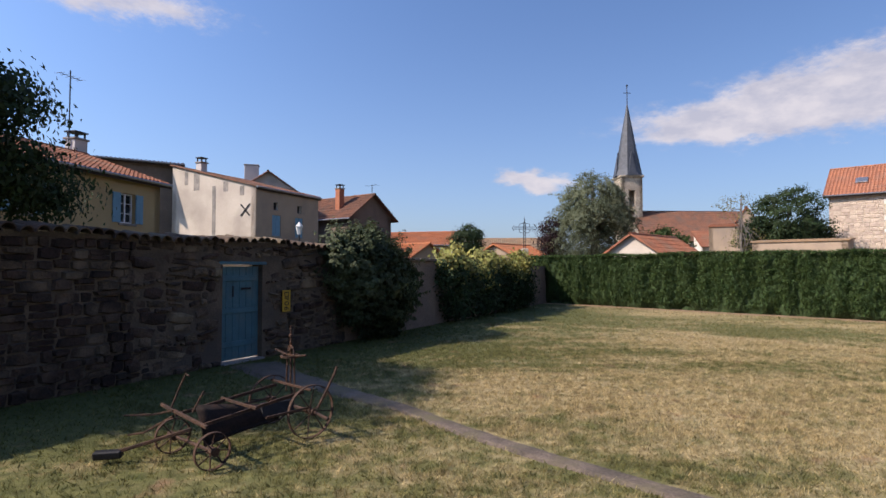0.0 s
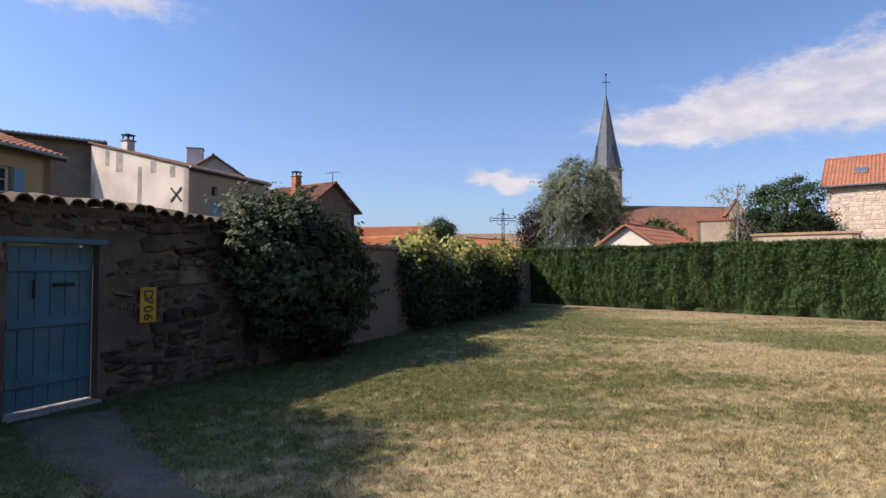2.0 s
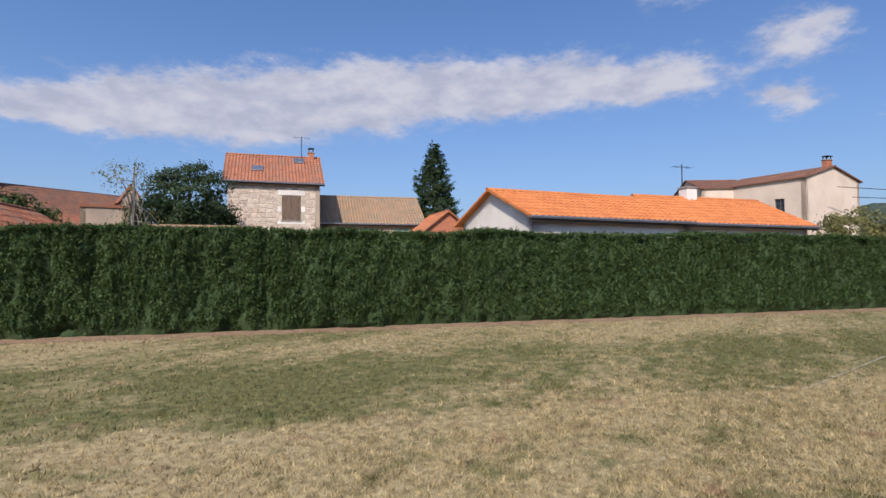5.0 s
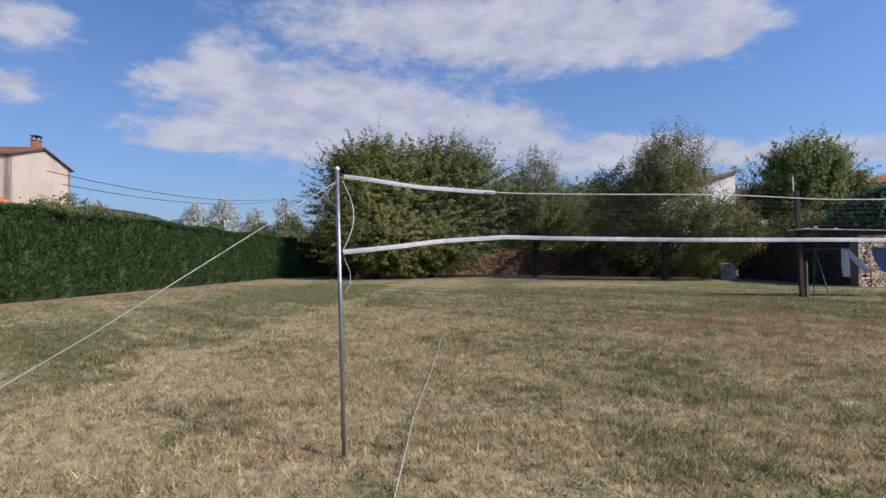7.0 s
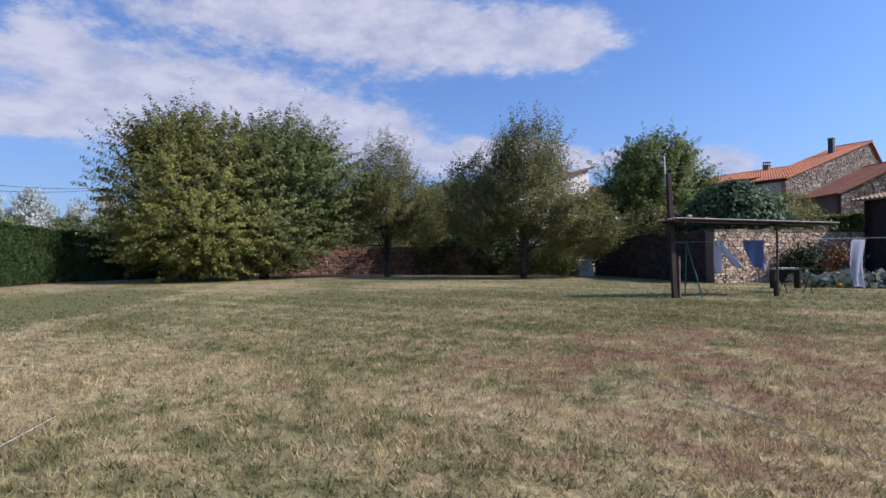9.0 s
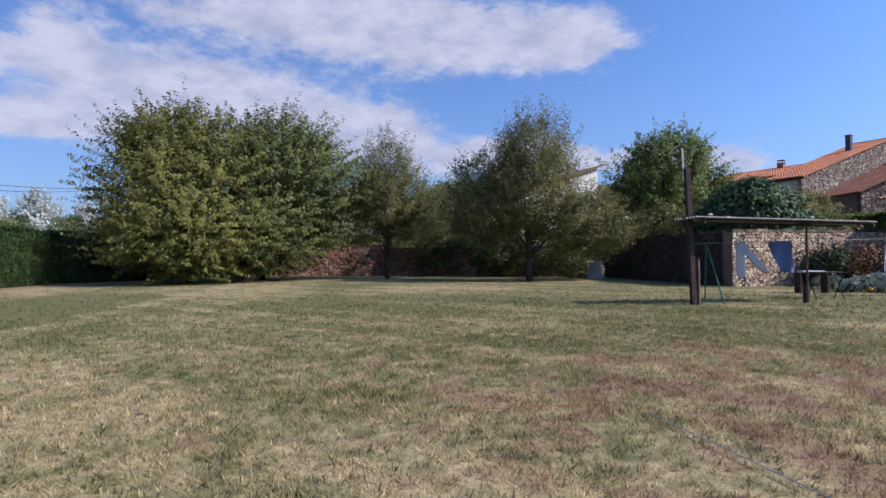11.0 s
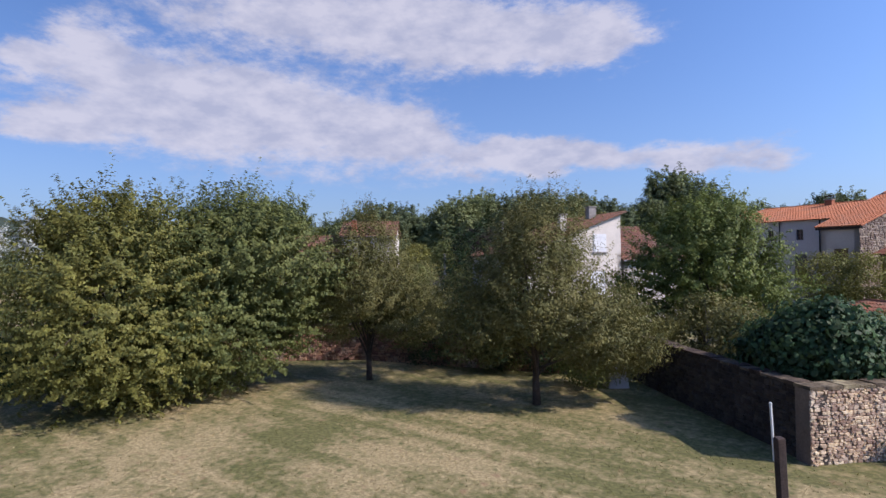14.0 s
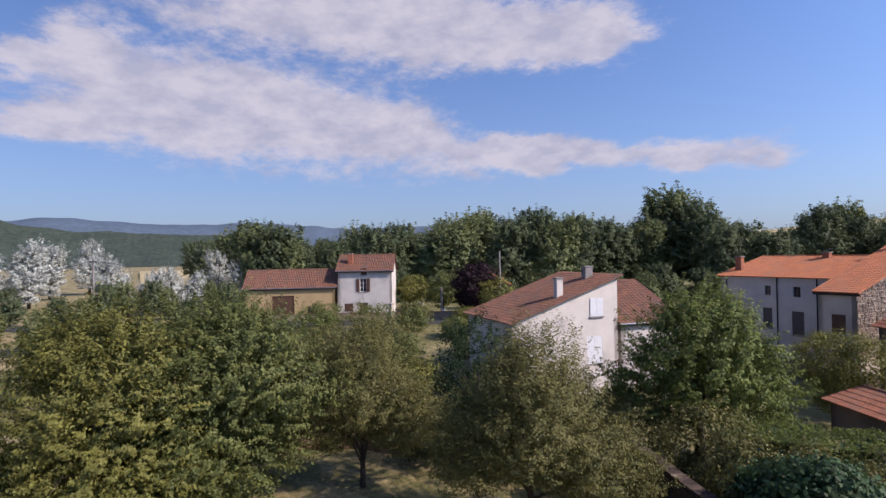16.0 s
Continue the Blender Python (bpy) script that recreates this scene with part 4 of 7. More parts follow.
def garden_door():
    root = thing("door_1", WM @ Matrix.Translation((-0.47, 0.05, 0)), "faded blue-green plank door in the garden wall, closed", "door", kind="structure")
    w, h = 1.03, 1.96
    bm = bmesh.new()
    for k in range(6):
        box(bm, (w * k / 6 + 0.003, 0, 0.06), (w * (k + 1) / 6 - 0.003, 0.035, h), 0.004)
    part("leaf", bm, M["blue_paint"], root)
    for z in (0.32, 1.0, 1.66):
        bm = bmesh.new()
        box(bm, (0.04, -0.03, z), (w - 0.04, 0.0, z + 0.11), 0.006)
        part("ledge", bm, M["blue_paint"], root)
    bm = bmesh.new()
    box(bm, (-0.10, -0.12, h + 0.035), (w + 0.12, 0.10, h + 0.10), 0.008)
    part("lintel", bm, M["blue_paint"], root)
    bm = bmesh.new()
    box(bm, (0.05, 0.0, h + 0.004), (0.86, 0.03, h + 0.03), 0.004)
    part("top_batten", bm, M["wood_pale"], root, "bleached timber batten")
    bm = bmesh.new()
    box(bm, (0.30, -0.05, 1.34), (0.33, -0.03, 1.56), 0.004)
    box(bm, (0.52, -0.05, 1.48), (0.78, -0.03, 1.52), 0.004)
    part("bolt", bm, M["iron_dark"], root)
    bm = bmesh.new()
    box(bm, (-0.02, -0.2, -0.02), (w + 0.02, 0.2, 0.035), 0.01)
    part("threshold", bm, M["concrete"], root)
    # yellow road marker plate, set upright on the wall beside the door
    plate = thing("marker_plate", WM @ Matrix.Translation((1.1, -0.13, 0.95)), "yellow enamel road marker plate fixed upright on the stone wall", "sign")
    bm = bmesh.new()
    box(bm, (0, 0, 0), (0.25, 0.012, 0.48), 0.004)
    part("plate", bm, M["yellow"], plate)
    for i, ch in enumerate("D706"):
        cu = bpy.data.curves.new("letter", "FONT")
        cu.body = ch
        cu.size = 0.2
        cu.extrude = 0.002
        ob = new("letter_curve", cu)
        dg = bpy.context.evaluated_depsgraph_get()
        me = bpy.data.meshes.new_from_object(ob.evaluated_get(dg))
        bpy.data.objects.remove(ob)
        me.materials.append(M["ink"])
        txt = new("letter", me)
        txt.parent = plate
        txt.matrix_local = Matrix.Translation((0.055, -0.004, 0.455 - i * 0.112)) @ Matrix.Rotation(radians(90), 4, "X") @ Matrix.Rotation(radians(-90), 4, "Z")


garden_door()


# ---------- clipped hedges ----------
def hedge(name, a, b, h, thick, label, n_leaf, gap=None, zvar=0.05, leaf=0.09, kind="leaf_hedge"):
    a, b = Vector(a), Vector(b)
    d = (b - a).normalized()
    L = (b - a).length
    nn = Vector((d.y, -d.x, 0))
    root = thing(name, Matrix.Translation((0, 0, 0)), label, "hedge")

    def bulge(s, z):
        q = a + d * s
        v = 0.075 * math.sin(s * 2 * math.pi / 0.95 + 2.6 * math.sin(s * 0.37) + 3 * noise.noise(Vector((s * 0.5, 9, 0)))) + 0.30 * noise.noise(Vector((q.x * 0.9, q.y * 0.9, z * 0.5))) + 0.2 * noise.noise(Vector((q.x * 2.6, q.y * 2.6, z * 1.1))) + 0.1 * noise.noise(Vector((q.x * 6.5, q.y * 6.5, z * 4.0)))
        if gap is not None:
            v -= 0.9 * math.exp(-((s - gap) / 0.26) ** 2 - (z / 0.42) ** 2)
        return v * 0.75 - 0.12 * max(0.0, (z - h * 0.8) / (h * 0.2)) ** 2 - 0.12 * max(0.0, (0.35 - z) / 0.35)

    # core, coloured darker than the leaves for the shade inside
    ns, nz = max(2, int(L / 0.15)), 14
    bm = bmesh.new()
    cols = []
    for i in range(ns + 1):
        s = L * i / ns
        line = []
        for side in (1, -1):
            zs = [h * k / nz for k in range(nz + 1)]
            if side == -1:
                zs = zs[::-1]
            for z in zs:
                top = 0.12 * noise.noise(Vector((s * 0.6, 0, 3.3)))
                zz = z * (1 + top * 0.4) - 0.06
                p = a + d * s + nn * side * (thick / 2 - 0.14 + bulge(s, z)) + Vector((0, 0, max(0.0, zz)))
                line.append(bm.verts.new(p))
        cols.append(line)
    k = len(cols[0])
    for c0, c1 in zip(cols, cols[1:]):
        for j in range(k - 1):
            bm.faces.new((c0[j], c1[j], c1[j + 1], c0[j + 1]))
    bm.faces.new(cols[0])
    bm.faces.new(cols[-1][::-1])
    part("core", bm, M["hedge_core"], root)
    # sprays of foliage on the faces and the top
    n = n_leaf
    per = 18
    spray = np.repeat(rng.uniform(0, 1, (n // per + 1, 3)), per, 0)[:n]
    rise = rng.uniform(0, 1, n)
    tip = leaf * 3.2
    pick = spray[:, 0]
    s = np.clip(spray[:, 1] * L + rng.normal(0, 1, n) * tip * 0.17 * (1.15 - rise), 0, L)
    z = np.clip(0.02 + spray[:, 2] * (h - tip * 0.6) + rise * tip, 0.04, h)
    P = np.zeros((n, 3))
    for i in range(n):
        si, zi = s[i], z[i]
        top = 0.12 * noise.noise(Vector((si * 0.6, 0, 3.3)))
        if pick[i] < 0.72:
            off = thick / 2 - 0.15 + bulge(si, zi) + rng.normal() * 0.02 + 0.11 * rise[i] * (0.4 + spray[i, 1] * 997 % 1)
            P[i] = a + d * si + nn * off + Vector((0, 0, zi * (1 + top * 0.4)))
        elif pick[i] < 0.92:
            off = (spray[i, 2] - 0.5) * thick + rng.normal() * 0.05
            P[i] = a + d * si + nn * off + Vector((0, 0, h * (1 + top * 0.4) - 0.03 + abs(rng.normal()) * zvar))
        else:
            off = -(thick / 2 - 0.1 + bulge(si, zi))
            P[i] = a + d * si + nn * off + Vector((0, 0, zi))
    v, f = leaves(P, leaf, aspect=0.26, up=0.1, fold=0.2, grow=(nn.x * 0.45, nn.y * 0.45, 1.1))
    raw("foliage", v, f, M[kind], root)
    return root


hedge("hedge", H0 - HN * 0.55 - HD * 2.3, H1 - HN * 0.55, 2.55, 1.1, "tall clipped green conifer hedge with a level top", 430000, gap=9.9, leaf=0.085)
hedge("hedge", (43.6, -5.9, 0), (44.6, -19.6, 0), 2.6, 1.1, "clipped conifer hedge in the shade of the trees", 30000)

hedge("hedge", (19.0, -28.0, 0), (8.6, -30.0, 0), 3.1, 3.2, "clipped bright green laurel hedge behind the garden wall", 90000, leaf=0.13, kind="leaf_green")

# bare strip of reddish soil and needles under the hedge
bm = bmesh.new()
N_ST = 140
row0, row1 = [], []
for i in range(N_ST + 1):
    p = H0.lerp(H1, i / N_ST)
    q = noise.noise(Vector((i * 0.35, 0, 0))) * 0.16 + noise.noise(Vector((i * 1.3, 4, 0))) * 0.07
    row0.append(bm.verts.new(p - HN * 0.3 + Vector((0, 0, 0.012))))
    row1.append(bm.verts.new(p + HN * (0.58 + q * 1.5) + Vector((0, 0, 0.004))))
for i in range(N_ST):
    bm.faces.new((row0[i], row1[i], row1[i + 1], row0[i + 1]))
tagged(part("soil_strip", bm, M["soil"]), "bare reddish soil strip at the foot of the hedge", "soil", kind="structure")


# ---------- path ----------
def garden_path():
    pts = [Vector(p) for p in ((-3.75, 11.1, 0), (-2.9, 10.0, 0), (-2.1, 9.2, 0), (-1.4, 8.5, 0), (-0.62, 7.75, 0), (0.3, 6.55, 0), (1.02, 5.75, 0), (2.0, 4.8, 0), (3.3, 3.6, 0), (5.0, 2.2, 0))]
    w = [0.55, 0.45, 0.32, 0.24, 0.18, 0.16, 0.15, 0.15, 0.15, 0.15]
    fine = []
    for i in range(len(pts) - 1):
        for k in range(10):
            t = k / 10
            fine.append((pts[i].lerp(pts[i + 1], t), w[i] * (1 - t) + w[i + 1] * t))
    bm = bmesh.new()
    rows = []
    for i, (p, ww) in enumerate(fine):
        d = (fine[min(i + 1, len(fine) - 1)][0] - fine[max(i - 1, 0)][0]).normalized()
        n = Vector((d.y, -d.x, 0))
        row = []
        for k in range(7):
            c = -1 + 2 * k / 6
            e = ww * c * (1 + 0.22 * noise.noise(Vector((i * 0.4, c * 3, 1))))
            z = 0.026 + 0.008 * noise.noise(Vector((p.x * 3, p.y * 3, c))) if abs(c) < 0.9 else -0.01
            row.append(bm.verts.new(p + n * e + Vector((0, 0, z))))
        rows.append(row)
    for r0, r1 in zip(rows, rows[1:]):
        for k in range(6):
            bm.faces.new((r0[k], r0[k + 1], r1[k + 1], r1[k]))
    tagged(part("garden_path", bm, M["path"], smooth=True), "narrow worn concrete garden path crossing the lawn", "path", kind="structure")


garden_path()


# ---------- south boundary ----------
PIER = Vector((14.85, -18.4, 0))
BACK = Vector((22.6, -26.4, 0))
FARC = Vector((44.4, -20.6, 0))
LIT_END = Vector((8.5, -25.1, 0))


def rubble(bm, p, q, h, off, mean=(0.26, 0.15), depth=0.07, outward=1, z0=0.0, limit=None):
    """Rough courses of uneven six-sided stones on the face of a wall from p to q, up to h or limit(s)."""
    p, q = Vector(p), Vector(q)
    u = (q - p).normalized()
    L = (q - p).length
    n = Vector((u.y, -u.x, 0)) * outward
    z = z0
    R = random.uniform
    while z < h:
        ch = min(mean[1] * R(0.6, 1.5), h - z)
        if ch < 0.03:
            break
        s = R(-0.1, 0)
        while s < L:
            w = mean[0] * R(0.45, 1.6)
            parts = [(z, ch)] if R(0, 1) < 0.65 or ch < mean[1] else [(z, ch * 0.5), (z + ch * 0.5, ch * 0.5)]
            for zz, hh in parts:
                a0, a1 = max(0, s), min(L, s + w)
                if a1 - a0 < 0.05 or (limit and zz + hh > limit((a0 + a1) / 2)):
                    continue
                cs, cz = (a0 + a1) / 2, zz + hh / 2 + R(-0.1, 0.1) * hh
                rs_, rz_ = (a1 - a0) / 2, hh / 2
                d = depth * R(0.2, 1.1)
                out = [(x * R(0.82, 1.04), y * R(0.75, 1.08)) for x, y in ((-1, -0.85), (0, -1.08), (1, -0.85), (1, 0.85), (0, 1.08), (-1, 0.85))]
                k = R(0.72, 0.86)
                back = [bm.verts.new(p + u * (cs + x * rs_) + n * off + Vector((0, 0, cz + y * rz_))) for x, y in out]
                frt = [bm.verts.new(p + u * (cs + x * rs_ * k) + n * (off + d * R(0.75, 1.0)) + Vector((0, 0, cz + y * rz_ * k))) for x, y in out]
                bm.faces.new(frt)
                for i in range(6):
                    bm.faces.new((back[i], back[(i + 1) % 6], frt[(i + 1) % 6], frt[i]))
            s += w
        z += ch


def stone_wall(name, p, q, h, thick, stone, label, both=False, mean=(0.26, 0.15), core="mortar"):
    p, q = Vector(p), Vector(q)
    u = (q - p).normalized()
    root = thing(name, Matrix.Translation((0, 0, 0)), label, "wall", kind="structure")
    bm = bmesh.new()
    wall_panel(bm, p, u, (q - p).length, h, thick)
    part("core", bm, M[core], root)
    bm = bmesh.new()
    rubble(bm, p, q, h, 0.0, mean)
    if both:
        rubble(bm, p + Vector((-u.y, u.x, 0)) * thick, q + Vector((-u.y, u.x, 0)) * thick, h, 0.0, mean, outward=-1)
    tagged(part("stones", bm, M[stone], root), kind="stuff")
    bm = bmesh.new()
    n = max(1, int((q - p).length / 0.5))
    nrm = Vector((-u.y, u.x, 0))
    for i in range(n):
        a, b = p.lerp(q, i / n), p.lerp(q, (i + 0.97) / n)
        z0, z1 = h - 0.01, h + 0.06 + random.uniform(0, 0.05)
        vs = [bm.verts.new(c + Vector((0, 0, z))) for z in (z0, z1) for c in (a - nrm * 0.05, b - nrm * 0.05, b + nrm * (thick + 0.05), a + nrm * (thick + 0.05))]
        for f in ((4, 5, 6, 7), (0, 1, 5, 4), (1, 2, 6, 5), (2, 3, 7, 6), (3, 0, 4, 7)):
            bm.faces.new([vs[k] for k in f])
    part("coping", bm, M["stone"], root)
    return root


# shade and sun on these two walls are carried by their stone colours
stone_wall("wall_south", BACK, PIER, 2.06, 0.45, "stone_shaded", "tall rubble stone side wall in deep shade", core="plaster_shaded")
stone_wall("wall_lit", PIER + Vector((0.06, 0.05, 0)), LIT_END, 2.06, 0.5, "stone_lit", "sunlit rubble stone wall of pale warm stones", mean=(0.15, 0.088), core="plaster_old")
stone_wall("wall_corner", (43.6, -17.2, 0), (36.35, -22.86, 0), 1.95, 0.4, "brick_red", "sunlit reddish rubble and brick wall between the trees")
stone_wall("wall_back", (36.2, -22.7, 0), BACK + Vector((0.2, 0.25, 0)), 1.75, 0.4, "brick_red", "low reddish rubble and brick wall behind the trees")


# ---------- houses ----------
H_ = house
yellow = H_("house", (-15.6, 12.0), (-12.83, 24.9), 8.5, 5.75, 7.2, 0, "plaster_ochre", "tile_red", front=[("window", 10.9, 3.76, 0.8, 1.25, "shutter_blue"), ("window", 6.3, 3.76, 0.8, 1.25, "shutter_blue")], label="ochre rendered house with light blue shutters and a red tile roof")
chimney(yellow, 13.2, 4.6, 6.9, 0.7, 0.6, 1.0, "plaster_grey")
chimney(yellow, 9.0, 4.4, 6.9, 0.7, 0.6, 0.9, "plaster_grey")
aerial(yellow, 12.8, 4.6, 7.1, 4.0)

xhouse = H_("house", (-11.25, 33.0), (-8.78, 38.6), 7.0, 6.78, 8.5, 0, "plaster_cream", "tile_brown", style="shed", over=0.12, front=[("closed", 1.4, 3.9, 0.8, 1.3, "shutter_blue"), ("bare", 1.5, 5.5, 0.45, 0.5), ("bare", 3.8, 5.5, 0.45, 0.5), ("closed", 3.6, 3.9, 0.8, 1.3, "shutter_blue")], label="cream house with a blank stained gable wall and blue shutters")
bm = bmesh.new()
for a in (45, -45):
    box(bm, (-0.5, -0.03, -0.05), (0.5, 0.0, 0.05), 0, Matrix.Rotation(radians(a), 4, "Y"))
bm.transform(Matrix.Translation((-0.004, 0.8, 5.4)) @ Matrix.Rotation(radians(-90), 4, "Z"))
part("wall_tie", bm, M["iron_dark"], xhouse, "dark cross-shaped iron wall tie")
bm = bmesh.new()
box(bm, (-0.006, 3.2, 1.5), (-0.002, 3.5, 7.0))
part("soot_stain", bm, M["stain"], xhouse, "dark vertical stain down the render")
# tan panel laid over the street front, painting in the shade on it
bm = bmesh.new()
wall_panel(bm, (0.02, -0.03, 0), (1, 0, 0), (Vector((-8.78, 38.6)) - Vector((-11.25, 33.0))).length - 0.04, 6.74, 0.028, [(1.4, 3.9, 0.8, 1.3), (1.5, 5.5, 0.45, 0.5), (3.8, 5.5, 0.45, 0.5), (3.6, 3.9, 0.8, 1.3)])
part("facade_render", bm, M["plaster_tan"], xhouse, "street front panel, tan to carry its shade")
for y0, w_, z0, z1 in ((0.9, 0.35, 6.3, 6.9), (4.6, 0.5, 6.8, 7.9), (5.6, 0.3, 7.2, 8.1), (2.2, 0.4, 6.6, 7.25)):
    bm = bmesh.new()
    box(bm, (-0.007, y0, z0), (-0.003, y0 + w_, z1))
    part("soot_stain", bm, M["stain"], xhouse, "dark rain stain under the roof edge")
chimney(xhouse, 1.6, 6.2, 8.5, 0.5, 0.5, 0.4, "plaster_grey")
rear = H_("house", (-16.6, 45.0), (-12.4, 46.0), 5, 8.3, 9.8, 0, "plaster_cream", "tile_brown", ridge_at=0.5, style="cross", label="cream house with a small gable above the roofs")
chimney(rear, 0.7, 1.5, 9.6, 1.1, 0.8, 0.9, "plaster_grey", pot=False)
H_("house", (-21.5, 34.2), (-17.6, 36.6), 6, 8.75, 9.2, 0, "plaster_old", "tile_brown", style="shed", label="tall bare rubble wall house behind the ochre house")

brown = H_("house", (-13.81, 50.1), (-7.65, 45.29), 4.85, 6.27, 8.12, 0, "plaster_brown", "tile_brown", over=0.45, right_side=[("closed", 0.8, 3.9, 0.9, 1.5, "shutter_grey"), ("closed", 3.1, 3.9, 0.9, 1.5, "shutter_grey")], label="brown house with a red tile roof and a brick chimney")
chimney(brown, 5.5, 0.9, 6.9, 0.55, 0.55, 1.75, "brick", pot=True)
aerial(brown, 7.9, 2.4, 8.1, 0.9, 3)

H_("house", (-7.0, 63.0), (1.2, 60.5), 7, 4.5, 6.0, 0, "plaster_white", "tile_clay", front=[("bare", 3.5, 2.6, 0.9, 1.1), ("bare", 6.0, 2.6, 0.9, 1.1)], label="long low white house with a clay tile roof")
H_("house", (3.6, 62.5), (12.5, 61.5), 8, 4.0, 5.3, 0, "plaster_tan", "tile_tan", label="long low building with a brown lichen-covered roof")
H_("house", (39.4, 32.6), (42.0, 30.2), 4.5, 4.2, 5.6, 0, "brick", "tile_clay", style="cross", label="small brick outbuilding with a red tile roof behind the hedge")
H_("house", (21.4, 38.2), (25.4, 34.6), 3.0, 3.66, 3.86, 0, "plaster_tan", "tile_tan", style="shed", over=0.1, label="low cream outbuilding with a crumbling tiled wall top", gutter=False)
H_("house", (25.06, 52.0), (27.7, 50.6), 3.0, 5.75, 6.15, 0, "plaster_tan", "tile_red", style="shed", over=0.1, label="pale rendered outbuilding before the church nave", gutter=False)
H_("house", (27.9, 52.3), (29.3, 51.6), 3.5, 6.4, 7.6, 0, "plaster_tan", "tile_red", style="cross", over=0.1, label="narrow cream gabled building beside the church", gutter=False)
H_("house", (2.9, 46.6), (5.6, 44.2), 5, 2.9, 3.8, 0, "plaster_tan", "tile_clay", style="cross", label="small outbuilding with an orange tile gable roof")
H_("house", (-5.5, 43.5), (-2.6, 40.7), 4, 2.6, 3.7, 0, "plaster_tan", "tile_clay", label="small lean-to with orange tiles beside the brown house", gutter=False)
H_("house", (10.0, 34.2), (12.55, 31.7), 6.5, 2.7, 3.9, 0, "plaster_cream", "tile_red", style="cross", label="small cream outbuilding with an old red tile gable roof")

SR = Vector((35.36, 39.37, 0))
sl = Vector((30.65, 43.74, 0))
stone_house = H_("house", sl[:2], SR[:2], 7.0, 7.82, 10.16, 0, "ashlar", "tile_rose", over=0.35, front=[("closed", 3.72, 4.85, 1.36, 1.85, "wood")], label="pale coursed stone house with an orange roof and shuttered window")
for lo, hi in (((3.42, -0.03, 6.72), (5.38, 0.02, 7.1)), ((3.42, -0.03, 5.5), (3.71, 0.02, 5.9)), ((5.09, -0.03, 5.5), (5.38, 0.02, 5.9)), ((3.42, -0.03, 4.6), (5.38, 0.02, 4.84))):
    bm = bmesh.new()
    box(bm, lo, hi, 0.01)
    part("window_surround", bm, M["plaster_white"], stone_house, "white dressed stone surround")
bm = bmesh.new()
box(bm, (6.14, -0.03, 0), (6.45, 0.02, 7.5), 0.01)
part("corner_quoin", bm, M["plaster_tan"], stone_house, "pale pink dressed stone corner")
bm = bmesh.new()
for x0, x1, z0, z1 in ((0.0, 3.4, 2.4, 7.7), (5.4, 6.12, 2.4, 7.7), (3.4, 5.4, 2.4, 4.58), (3.4, 5.4, 7.12, 7.7)):
    rubble(bm, (x0, 0, 0), (x1, 0, 0), z1, 0.0, (0.42, 0.25), 0.04, z0=z0)
tagged(part("stone_facing", bm, M["ashlar_block"], stone_house, "pale coursed stone blocks"), kind="stuff")
for x, y in ((2.0, 1.35), (5.05, 2.75)):
    bm = bmesh.new()
    k = (10.16 - 7.82) / 3.5
    mm = Matrix.Translation((x, y, 7.82 + y * k + 0.1)) @ Matrix.Rotation(math.atan(k), 4, "X")
    box(bm, (-0.4, -0.4, 0), (0.4, 0.4, 0.1), 0.01, mm)
    box(bm, (-0.31, -0.31, 0.1), (0.31, 0.31, 0.115), 0, mm)
    part("roof_window", bm, M["steel"], stone_house, "grey framed roof window")
chimney(stone_house, 6.05, 3.3, 9.95, 0.42, 0.42, 0.6, "brick")
aerial(stone_house, 5.3, 3.3, 10.0, 1.9, 3)

tl = Vector((37.71, 40.98, 0))
tan = H_("house", tl[:2], (43.34, 35.28), 7.0, 5.08, 7.44, 0, "plaster_tan", "tile_tan", front=[("closed", 2.9, 2.7, 1.15, 1.9, "shutter_green"), ("closed", 5.65, 2.7, 1.15, 1.9, "shutter_green")], label="low building with a lichen-brown tile roof and pale green shutters")

orange_a = H_("house", (24.45, 18.64), (30.97, 13.86), 6.04, 3.6, 4.85, 0, "plaster_white", "tile_orange", over=0.35, label="low white house with a bright orange tile roof", pitch=0.3)
orange_b = H_("house", (31.9, 13.97), (38.04, 8.75), 6.3, 3.62, 5.1, 0, "plaster_white", "tile_orange", over=0.35, label="low white house wing with a bright orange tile roof", pitch=0.3)
chimney(orange_b, 3.3, 3.1, 4.9, 0.7, 0.6, 0.75, "plaster_white", pot=False)
aerial(orange_b, 3.1, 3.3, 4.9, 2.1, 4)
far_n = H_("house", (59.3, 7.3), (65.6, 2.8), 8.7, 8.8, 9.92, 0, "plaster_warm", "tile_brown", style="cross", over=0.2, label="tall cream house with a plain gable wall and a brown roof", left_side=[("bare", 3.0, 6.0, 0.9, 1.2), ("bare", 6.0, 6.0, 0.9, 1.2)])
chimney(far_n, 4.1, 0.6, 9.8, 0.7, 0.5, 0.8, "brick")
H_("house", (61.9, 15.4), (63.9, 11.2), 7.5, 8.7, 9.9, 0, "plaster_warm", "tile_brown", over=0.2, label="cream rear wing with a brown tile roof", front=[("bare", 2.9, 6.4, 0.7, 1.0)], gutter=False)
